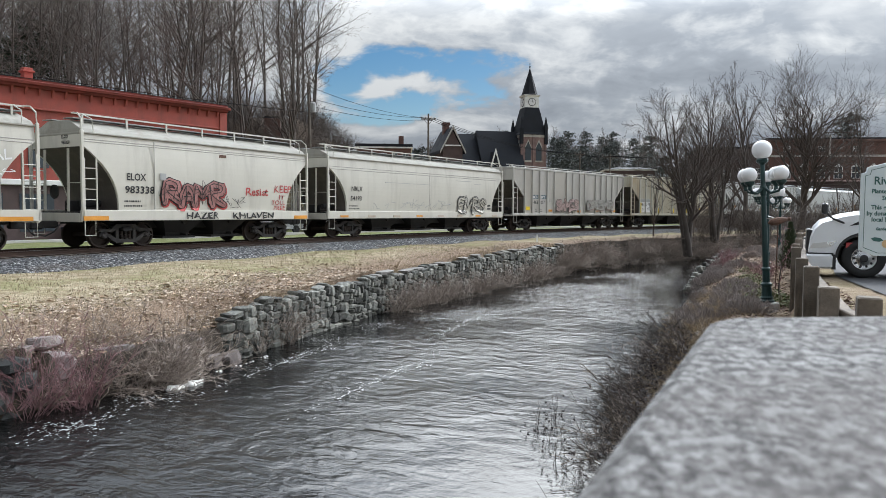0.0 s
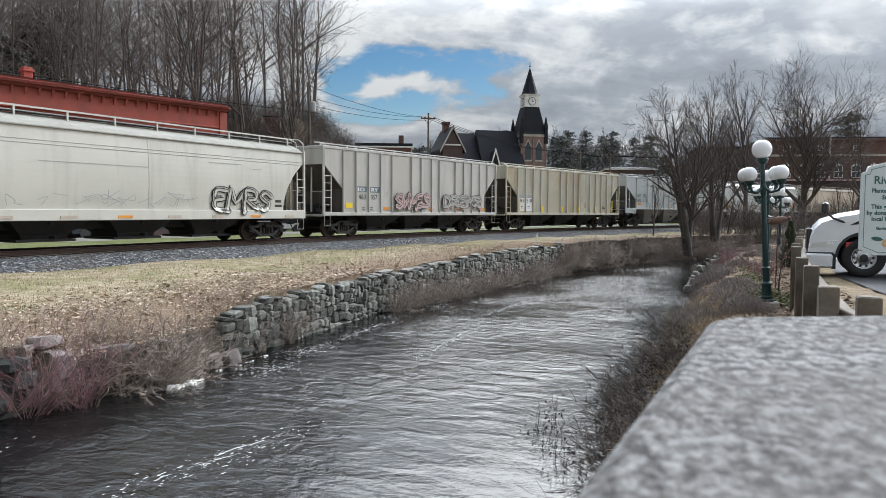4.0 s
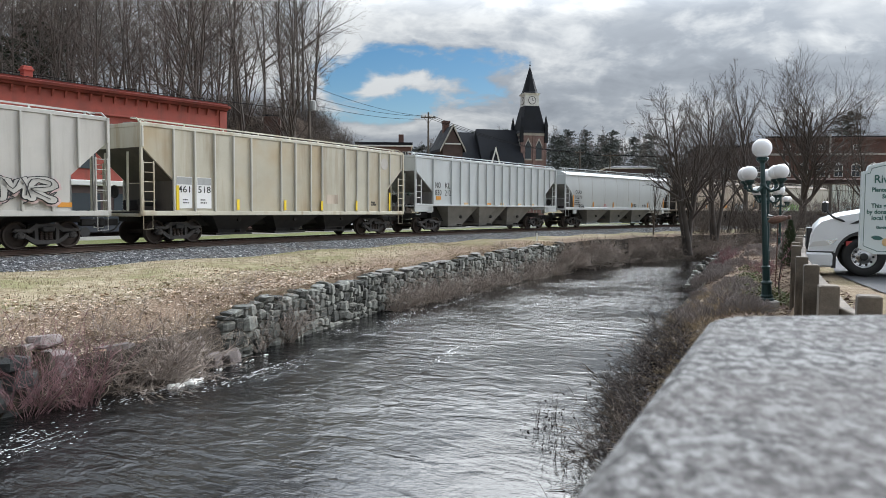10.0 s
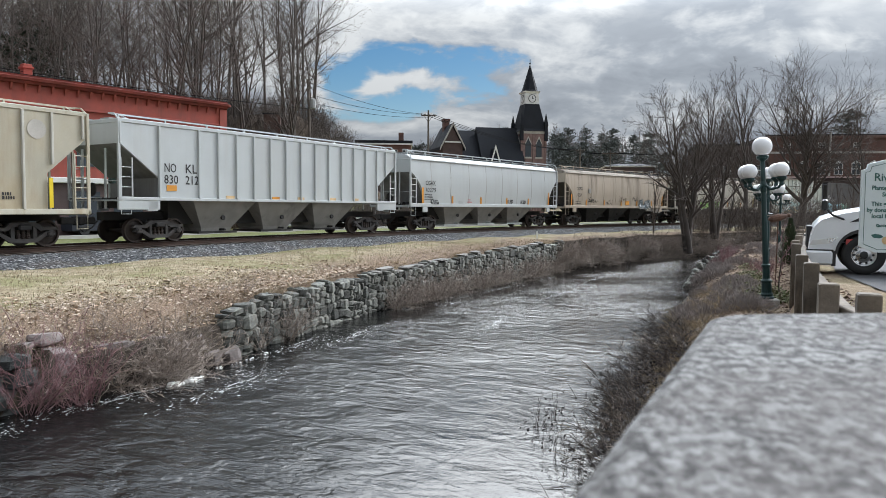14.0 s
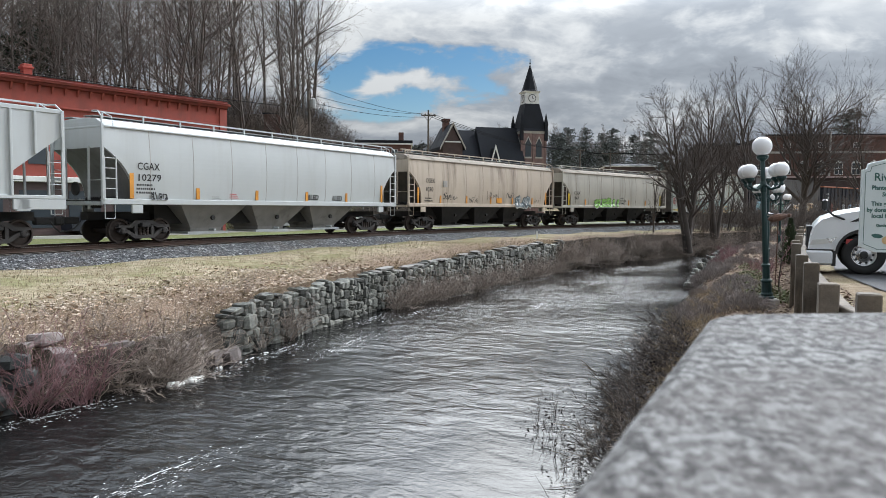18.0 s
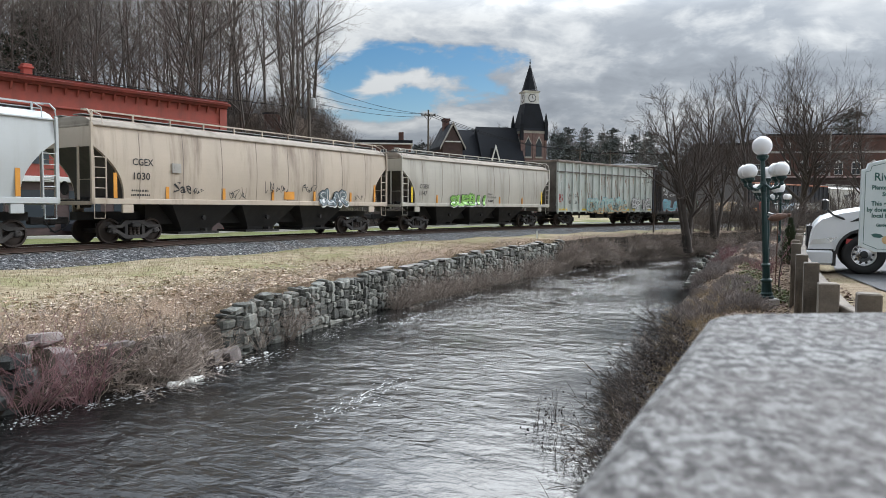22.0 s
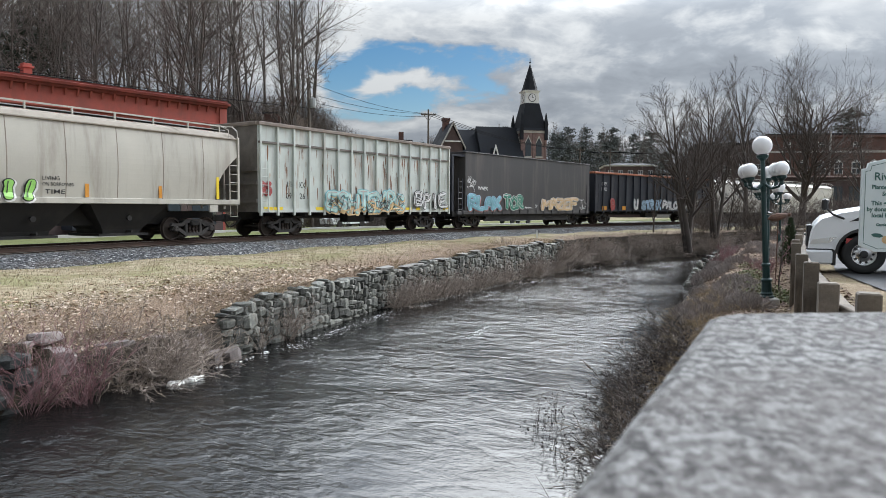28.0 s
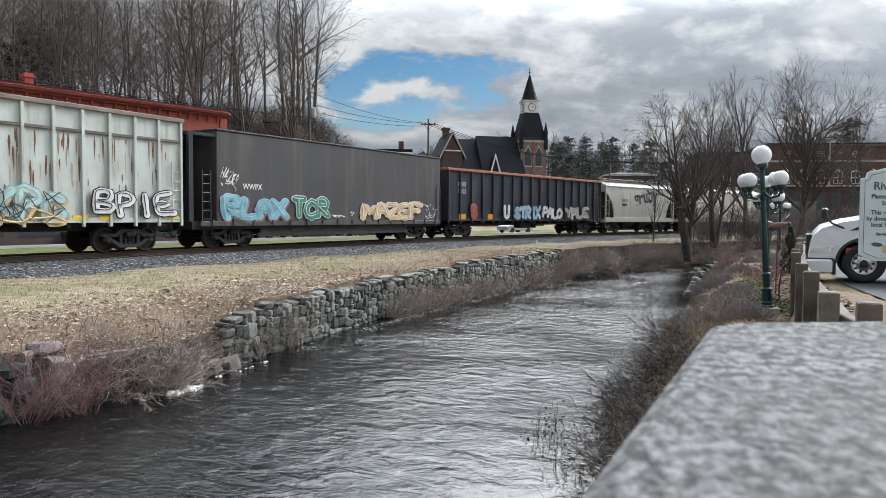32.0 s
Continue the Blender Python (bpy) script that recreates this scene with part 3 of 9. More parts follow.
class Geo:
    """A growing list of vertices and faces for one mesh."""

    def __init__(self):
        self.v, self.f = [], []

    def add(self, verts, faces):
        k = len(self.v)
        self.v += [tuple(p) for p in verts]
        self.f += [tuple(i + k for i in f) for f in faces]
        return self

    def box(self, x0, x1, y0, y1, z0, z1, c=0.0):
        """A box, its upright and long edges cut off by c."""
        if c <= 0:
            vs = [(x, y, z) for z in (z0, z1) for x, y in ((x0, y0), (x1, y0), (x1, y1), (x0, y1))]
            fs = [(3, 2, 1, 0), (4, 5, 6, 7), (0, 1, 5, 4), (1, 2, 6, 5), (2, 3, 7, 6), (3, 0, 4, 7)]
            return self.add(vs, fs)
        rings = []
        for z, d in ((z0, c), (z0 + c, 0), (z1 - c, 0), (z1, c)):
            e = d + c
            rings.append([(x0 + e, y0 + d, z), (x1 - e, y0 + d, z), (x1 - d, y0 + e, z), (x1 - d, y1 - e, z),
                          (x1 - e, y1 - d, z), (x0 + e, y1 - d, z), (x0 + d, y1 - e, z), (x0 + d, y0 + e, z)])
        return self.loft(rings)

    def loft(self, rings, caps=True, closed=True):
        n = len(rings[0])
        vs = [p for r in rings for p in r]
        fs = []
        for i in range(len(rings) - 1):
            for j in range(n if closed else n - 1):
                k = (j + 1) % n
                fs.append((i * n + j, i * n + k, (i + 1) * n + k, (i + 1) * n + j))
        if caps:
            fs.append(tuple(range(n - 1, -1, -1)))
            fs.append(tuple((len(rings) - 1) * n + j for j in range(n)))
        return self.add(vs, fs)

    def tube(self, pts, radii, n=6, caps=True):
        pts = [Vector(p) for p in pts]
        if not isinstance(radii, (list, tuple)):
            radii = [radii] * len(pts)
        rings = []
        for i, p in enumerate(pts):
            d = (pts[min(i + 1, len(pts) - 1)] - pts[max(i - 1, 0)]).normalized()
            s = d.cross(Vector((0, 0, 1)) if abs(d.z) < 0.9 else Vector((1, 0, 0))).normalized()
            t = s.cross(d)
            rings.append([p + radii[i] * (math.cos(a) * s + math.sin(a) * t) for a in (math.tau * j / n for j in range(n))])
        return self.loft(rings, caps)

    def lathe(self, prof, n=14, at=(0, 0, 0), axis="z"):
        rings = []
        for r, h in prof:
            ring = []
            for j in range(n):
                a = math.tau * j / n
                x, y = r * math.cos(a), r * math.sin(a)
                q = (x, y, h) if axis == "z" else (x, h, -y)
                ring.append((q[0] + at[0], q[1] + at[1], q[2] + at[2]))
            rings.append(ring)
        return self.loft(rings)

    def prism(self, poly, y0, y1):
        """A polygon in x and z, pulled from y0 to y1."""
        return self.loft([[(x, y0, z) for x, z in poly], [(x, y1, z) for x, z in poly]])

    def mesh(self, name, material, smooth=False):
        me = bpy.data.meshes.new(name)
        me.from_pydata(self.v, [], self.f)
        me.materials.append(material)
        bm = bmesh.new()
        bm.from_mesh(me)
        bmesh.ops.recalc_face_normals(bm, faces=bm.faces)
        bm.to_mesh(me)
        bm.free()
        if smooth:
            me.polygons.foreach_set("use_smooth", [True] * len(me.polygons))
        return me


def raw_mesh(name, verts, faces, material, smooth=False):
    me = bpy.data.meshes.new(name)
    me.from_pydata(verts, [], faces)
    me.materials.append(material)
    if smooth:
        me.polygons.foreach_set("use_smooth", [True] * len(me.polygons))
    return me


def part(name, geo, material, parent, label="", smooth=False, at=None):
    me = geo.mesh(name, material, smooth) if isinstance(geo, Geo) else geo
    ob = new(name, me)
    ob.parent = parent
    if at is not None:
        ob.matrix_basis = at
    return tagged(ob, label)


def thing(name, label, category, at=None, group="", kind=""):
    ob = new(name)
    ob.empty_display_size = 0.3
    if at is not None:
        ob.matrix_basis = at
    return tagged(ob, label, category, group, kind)


TEXTS = {}


def lettering(text, size, material, fat=0.0, space=1.0, shear=0.0, warp=0.0):
    """Flat lettering as a mesh in the x-z plane, facing -y, starting at the origin."""
    key = (text, size, material.name, fat, space, shear, warp)
    if key not in TEXTS:
        cu = bpy.data.curves.new("lettering", "FONT")
        cu.body, cu.size, cu.offset, cu.space_character, cu.shear = text, size, fat, space, shear
        cu.resolution_u = 2
        ob = bpy.data.objects.new("lettering", cu)
        scene.collection.objects.link(ob)
        dg = bpy.context.evaluated_depsgraph_get()
        me = bpy.data.meshes.new_from_object(ob.evaluated_get(dg))
        bpy.data.objects.remove(ob)
        me.transform(Euler((radians(90), 0, 0)).to_matrix().to_4x4())
        if warp:
            for p in me.vertices:
                q = Vector((p.co.x * 2.2 + len(text), 0.0, p.co.z * 2.2))
                d = noise.noise_vector(q) * warp
                p.co.x += d.x
                p.co.z += d.z * 1.3
        me.materials.clear()
        me.materials.append(material)
        TEXTS[key] = me
    return TEXTS[key]


# ============ the track's line ============
# heading of the track (clockwise from +y) along the cars' near side, by distance s
S_LO, S_HI, STEP = -47.0, 46.0, 0.25


def heading(s):
    s = min(max(s, S_LO), S_HI)
    return 0.69601 + 0.0061923 * s - 1.18786e-6 * s ** 3


S_AXIS = np.arange(-140, 260 + STEP / 2, STEP)
H_AXIS = np.array([heading(s) for s in S_AXIS])
zero = int(round(140 / STEP))
SIDE_X = np.concatenate(([0], np.cumsum(np.sin(H_AXIS[:-1]) * STEP)))
SIDE_Y = np.concatenate(([0], np.cumsum(np.cos(H_AXIS[:-1]) * STEP)))
SIDE_X += 8.652 - SIDE_X[zero]
SIDE_Y += 55.787 - SIDE_Y[zero]
HALF = 1.6
MID_X, MID_Y = SIDE_X - HALF * np.cos(H_AXIS), SIDE_Y + HALF * np.sin(H_AXIS)


def track(s, off=0.0):
    """The middle of the track at s, moved by off to the side of the camera, and its heading."""
    x, y, a = (float(np.interp(s, S_AXIS, c)) for c in (MID_X, MID_Y, H_AXIS))
    return x + off * math.cos(a), y - off * math.sin(a), a


def travelled(t):
    u = (t - 16) / 16
    return 4.8 * t + 16 * (0.1001 * u ** 2 + 0.01923 * u ** 3 - 0.02864 * u ** 4)


# ============ ground ============
LEFT_BANK = [(-12.5, 2.0), (-9.6, 8.0), (-7.6, 12.0), (-6.3, 14.0), (-4.95, 17.1), (-4.1, 19.8), (-2.7, 23.9), (-0.2, 29.2), (2.4, 34.0),
             (6.4, 41.2), (12.4, 48.8), (17.4, 53.8), (30, 63), (60, 82)]
RIGHT_BANK = [(-1.5, -2.0), (0.2, 4.0), (1.9, 9.0), (3.3, 13.5), (5.4, 19.0), (7.5, 24.3), (11.0, 32.5), (14.0, 39.5), (19.2, 50.5), (24, 54),
              (34, 60), (64, 77)]
KERB_LINE = [(3.0, 5.0), (3.9, 6.6), (4.22, 7.9), (5.30, 10.4), (6.40, 12.9), (7.90, 16.2), (9.2, 18.9), (10.6, 21.6), (13.4, 27.2), (16.2, 32.8), (19.6, 40)]


def side_of(line, x, y):
    """Distance of the points (arrays) from a polyline, positive to its left."""
    best = np.full(x.shape, 1e9)
    sign = np.ones(x.shape)
    for (ax, ay), (bx, by) in zip(line[:-1], line[1:]):
        ex, ey = bx - ax, by - ay
        t = np.clip(((x - ax) * ex + (y - ay) * ey) / (ex * ex + ey * ey), 0, 1)
        qx, qy = x - ax - t * ex, y - ay - t * ey
        d = np.hypot(qx, qy)
        cross = ex * qy - ey * qx
        near = d < best - 1e-9
        best = np.where(near, d, best)
        sign = np.where(near, np.where(cross >= 0, 1.0, -1.0), sign)
    return best * sign


def smooth(x, a, b):
    t = np.clip((x - a) / (b - a), 0, 1)
    return t * t * (3 - 2 * t)


TRACK_LINE = [(float(MID_X[i]), float(MID_Y[i])) for i in range(0, len(S_AXIS), 24)]


def land(x, y):
    """Height of the land, and how littered and how lush it is."""
    x, y = np.asarray(x, float), np.asarray(y, float)
    dl, dr, dt = side_of(LEFT_BANK, x, y), -side_of(RIGHT_BANK, x, y), side_of(TRACK_LINE, x, y)
    top = -0.74 + 0.28 * smooth(y, 24, 36)
    lawn = top + (-0.52 - top) * smooth(dl, 0.5, 9) + 0.04 * np.sin(x * 0.9 + y * 0.4)
    slump = smooth(y, 11.8, 13.2) * (1 - smooth(y, 16.5, 18.2)) * (dl > -0.3) * (x < 3)
    lawn = lawn - 0.62 * slump * (1 - smooth(dl, -0.1, 1.5))
    hill = 12.5 * smooth(y, 59, 84) * smooth(-x / np.maximum(y, 1), 0.02, 0.21)
    hill = hill + 16 * smooth(y, 175, 290) * smooth(x, -30, 10)
    left = lawn + np.where(dt > 26, hill, 0)
    bank = -2.25 + 1.40 * smooth(dr, -0.2, 2.3) + 0.16 * smooth(dr, 2.2, 6)
    lot = -0.32 + 0 * x
    dk = -side_of(KERB_LINE, x, y)
    inlot = (dk > 0.1) & (y < 42)
    right = np.where(inlot, lot, bank) + np.where(y > 45, 0.25 * smooth(y, 45, 60), 0)
    edge = -0.28 + 0.33 * smooth(y, 16.6, 17.4) * (1 - smooth(y, 41.0, 42.5))
    z = np.where(dl > edge, left, np.where(dr > 0, right, -2.9))
    litter = np.where(dl > -0.3, 1 - smooth(dl + 0.5 * np.sin(x * 2.1 + y), 1.0, 4.2), 0) + np.where((dr > 0) & ~inlot, 0.9, 0) + np.where(inlot & (dl < -0.3), 0.55, 0)
    litter = np.maximum(litter, smooth(left, 1.0, 3.0) * (dt > 26))
    litter = np.maximum(litter, (dt < 6) * (dt > 2) * 0.25)
    lush = ((dt > 4) & (dt < 30) & (left < 0.3)) * 0.75
    return z, np.clip(litter, 0, 1), lush


def axis(lo, hi, fine_lo, fine_hi, step):
    mids = np.arange(fine_lo, fine_hi + step / 2, step)
    up, d = [fine_hi], step
    while up[-1] < hi:
        d *= 1.22
        up.append(up[-1] + d)
    dn, d = [fine_lo], step
    while dn[-1] > lo:
        d *= 1.22
        dn.append(dn[-1] - d)
    return np.concatenate((dn[:0:-1], mids, up[1:]))


def build_ground():
    gx, gy = axis(-2500, 2500, -24, 34, 0.3), axis(-2500, 3500, 3, 64, 0.3)
    X, Y = np.meshgrid(gx, gy)
    Z, lit, lush = land(X, Y)
    rnd = np.random.RandomState(3)
    Z = Z + np.where(lit > 0.3, rnd.uniform(-0.03, 0.03, Z.shape), rnd.uniform(-0.008, 0.008, Z.shape))
    n, m = X.shape[1], X.shape[0]
    idx = np.arange(n * m).reshape(m, n)
    quads = np.stack((idx[:-1, :-1], idx[:-1, 1:], idx[1:, 1:], idx[1:, :-1]), -1).reshape(-1, 4)
    me = raw_mesh("ground", np.stack((X, Y, Z), -1).reshape(-1, 3).tolist(), quads.tolist(), M["turf"], True)
    edge = side_of(LEFT_BANK, X, Y)
    soil_and_shade = np.maximum(smooth(-Z, 1.0, 1.5) * (side_of(RIGHT_BANK, X, Y) > -0.9), 0.6 * smooth(Z, 0.5, 2.0))
    # along the left edge the shade of the undercut is darkened in too
    soil_and_shade = np.maximum(soil_and_shade, (edge > -1.2) * (1 - smooth(edge, -0.15, 0.22)))
    for name, a in (("litter", lit), ("lush", lush), ("soil_and_shade", soil_and_shade)):
        at = me.attributes.new(name, "FLOAT", "POINT")
        at.data.foreach_set("value", a.reshape(-1).astype(np.float32))
    return tagged(new("ground", me), "straw-coloured winter lawn with green patches and leaf litter", "ground", kind="structure")


build_ground()


def z_at(x, y):
    return float(land(np.array([x]), np.array([y]))[0][0])


# water: one sheet that slides downstream (away from the bridge) under its banks
FLOW = radians(31)
me = raw_mesh("water", [(-70, -45, 0), (110, -45, 0), (110, 45, 0), (-70, 45, 0)], [(0, 1, 2, 3)], M["water"])
water = tagged(new("water", me), "dark rippled river water reflecting a cloudy sky", "river", kind="structure")


def strip(name, s0, s1, prof, material, step=2.0, label="", category="", kind="structure"):
    """A profile of (offset to the camera's side, z), swept along the track."""
    g = Geo()
    rings = []
    for s in np.arange(s0, s1 + 0.1, step):
        rings.append([(*track(s, o)[:2], z) for o, z in prof])
    g.loft(rings, caps=False, closed=False)
    return tagged(new(name, g.mesh(name, material)), label, category, kind=kind)


strip("ballast", -130, 250, [(-4.2, -0.75), (-3.2, -0.36), (-1.4, -0.20), (1.4, -0.20), (1.75, -0.24), (2.9, -0.50), (3.5, -0.78)],
      M["ballast"], label="blue-grey crushed stone ballast under the track", category="ballast")
for name, off in (("rail_near", 0.755), ("rail_far", -0.755)):
    r = strip(name, -130, 250, [(off - 0.07, -0.17), (off - 0.07, -0.15), (off - 0.012, -0.13), (off - 0.012, -0.04), (off - 0.037, -0.03),
                                (off - 0.037, -0.004), (off + 0.037, -0.004), (off + 0.037, -0.03), (off + 0.012, -0.04), (off + 0.012, -0.13),
                                (off + 0.07, -0.15), (off + 0.07, -0.17)], M["rail"], 2.0, "rusty brown steel rail", "rail")
    head = Geo().loft([[(*track(s, o)[:2], z) for o, z in ((off - 0.03, -0.004), (off - 0.025, 0), (off + 0.025, 0), (off + 0.03, -0.004))]
                       for s in np.arange(-130, 250.1, 2.0)], caps=False, closed=False)
    part("rail_head", head, M["railhead"], r, "polished rail head")
tie = Geo().box(-0.11, 0.11, -1.3, 1.3, -0.33, -0.165, 0.015).mesh("sleeper", M["tie"])
ties = tagged(new("railway_sleepers"), "dark weathered timber railway sleepers in ballast", "sleepers", kind="structure")
for s in np.arange(-56, 44, 0.54):
    x, y, a = track(s)
    part("sleeper", tie, None, ties, at=pose(x, y, 0, 0, 0, 90 - math.degrees(a) + random.uniform(-1, 1)))

# ============ freight cars ============
# in a car's own space +x runs towards the far end of the train, -y is the side that the camera sees, z = 0 is the rail top
R_WHEEL = 0.457
BOGIE = {}


def bogie_meshes():
    for y in (-1.08, 0.94):
        g = Geo()
        # top member, bottom member, columns: an open cast frame
        g.prism([(-1.14, 0.58), (-1.06, 0.68), (-0.62, 0.68), (-0.40, 0.84), (0.40, 0.84), (0.62, 0.68), (1.06, 0.68), (1.14, 0.58), (0.55, 0.56), (0.32, 0.70), (-0.32, 0.70), (-0.55, 0.56)], y, y + 0.14)
        g.prism([(-1.10, 0.42), (-0.98, 0.58), (-0.70, 0.50), (-0.36, 0.30), (0.36, 0.30), (0.70, 0.50), (0.98, 0.58), (1.10, 0.42), (0.74, 0.38), (0.42, 0.17), (-0.42, 0.17), (-0.74, 0.38)], y, y + 0.14)
        for x in (-0.42, 0.30):
            g.prism([(x, 0.25), (x + 0.12, 0.25), (x + 0.12, 0.76), (x, 0.76)], y + 0.01, y + 0.13)
        BOGIE["side_frame", y] = g.mesh("side_frame", M["bogie"])
    g = Geo()
    for x in (-0.16, 0.0, 0.16):
        prof = []
        for k in range(5):
            z = 0.30 + k * 0.06
            prof += [(0.05, z), (0.068, z + 0.018), (0.068, z + 0.034), (0.05, z + 0.052)]
        g.lathe(prof, 8, (x, 0, 0))
    BOGIE["spring_nest"] = g.mesh("spring_nest", M["rust_wheel"])
    g = Geo().box(-0.20, 0.20, -1.2, 1.2, 0.58, 0.76, 0.03)
    g.box(-0.12, 0.12, -0.9, 0.9, 0.30, 0.42)
    g.lathe([(0.2, 0.74), (0.2, 0.86)], 12)
    BOGIE["bolster"] = g.mesh("bolster", M["under"])
    g = Geo()
    for y in (-0.78, 0.78):
        o = 1 if y > 0 else -1
        g.lathe([(0.06, y - 0.04 * o), (0.12, y - 0.05 * o), (0.13, y + 0.01 * o), (0.30, y - 0.01 * o), (0.385, y - 0.03 * o), (0.39, y + 0.065 * o), (R_WHEEL - 0.012, y + 0.065 * o),
                 (R_WHEEL, y + 0.05 * o), (R_WHEEL, y - 0.04 * o), (R_WHEEL + 0.026, y - 0.055 * o), (R_WHEEL + 0.02, y - 0.08 * o), (0.36, y - 0.075 * o), (0.13, y - 0.03 * o), (0.06, y - 0.05 * o)], 26, axis="y")
    g.lathe([(0.09, -0.78), (0.08, 0.78)], 10, axis="y")
    BOGIE["wheelset"] = g.mesh("wheelset", M["rust_wheel"])
    for y in (-1.0, 1.0):
        g = Geo()
        o = 1 if y > 0 else -1
        g.lathe([(0.125, y - 0.11 * o), (0.125, y + 0.11 * o), (0.09, y + 0.14 * o), (0.05, y + 0.145 * o)], 12, axis="y")
        for k in range(3):
            a = math.tau * k / 3
            g.box(0.07 * math.cos(a) - 0.018, 0.07 * math.cos(a) + 0.018, min(y + 0.135 * o, y + 0.165 * o), max(y + 0.135 * o, y + 0.165 * o), 0.07 * math.sin(a) - 0.018, 0.07 * math.sin(a) + 0.018)
        BOGIE["bearing_cap", o] = g.mesh("bearing_cap", M["bogie"])


bogie_meshes()
WHEELS = []


def bogie(car, x):
    t = new("bogie")
    t.parent = car
    t.matrix_basis = pose(x, 0, 0)
    t.empty_display_size = 0.2
    for y in (-1.08, 0.94):
        part("side_frame", BOGIE["side_frame", y], None, t)
    for y in (-1.01, 1.01):
        part("spring_nest", BOGIE["spring_nest"], None, t, at=pose(0, y, 0))
    part("bolster", BOGIE["bolster"], None, t)
    for dx_ in (-0.89, 0.89):
        w = part("wheelset", BOGIE["wheelset"], None, t, at=pose(dx_, 0, R_WHEEL))
        WHEELS.append((w, dx_))
        for o in (-1, 1):
            WHEELS.append((part("bearing_cap", BOGIE["bearing_cap", o], None, t, at=pose(dx_, 0, R_WHEEL)), dx_))


CARS = []


def running_gear(car, L, under="under"):
    for x in (-L / 2 + 2.05, L / 2 - 2.05):
        bogie(car, x)
    for o in (-1, 1):
        g = Geo().box(o * (L / 2 + 0.25) - 0.45, o * (L / 2 + 0.25) + 0.3, -0.12, 0.12, 0.72, 0.98, 0.03)
        g.box(o * (L / 2 + 0.62) - 0.16, o * (L / 2 + 0.62) + 0.12, -0.17, 0.17, 0.68, 1.02, 0.05)
        part("coupler", g, M["under"], car)
        g = Geo().tube([(o * (L / 2 + 0.1), -0.45, 0.85), (o * (L / 2 + 0.3), -0.42, 0.6), (o * (L / 2 + 0.55), -0.3, 0.45), (o * (L / 2 + 0.72), -0.25, 0.5)], 0.028, 5)
        part("brake_hose", g, M["rubber"], car)


def ladder(car, x, side, z0, z1, material, w=0.42, step=0.36):
    """An upright ladder at x on one side of a car."""
    y = side * (HALF - 0.03)
    g = Geo()
    for dx_ in (-w / 2, w / 2):
        g.box(x + dx_ - 0.022, x + dx_ + 0.022, y - 0.022, y + 0.022, z0, z1)
    z = z0 + 0.12
    while z < z1 - 0.05:
        g.tube([(x - w / 2, y, z), (x + w / 2, y, z)], 0.016, 5)
        z += step
    part("ladder", g, material, car)


def stirrup(car, x, side, z, material):
    y = side * (HALF - 0.05)
    g = Geo().tube([(x - 0.2, y, z), (x - 0.2, y, z - 0.5), (x + 0.2, y, z - 0.5), (x + 0.2, y, z)], 0.018, 5)
    part("step_iron", g, material, car)


SKIN = {}


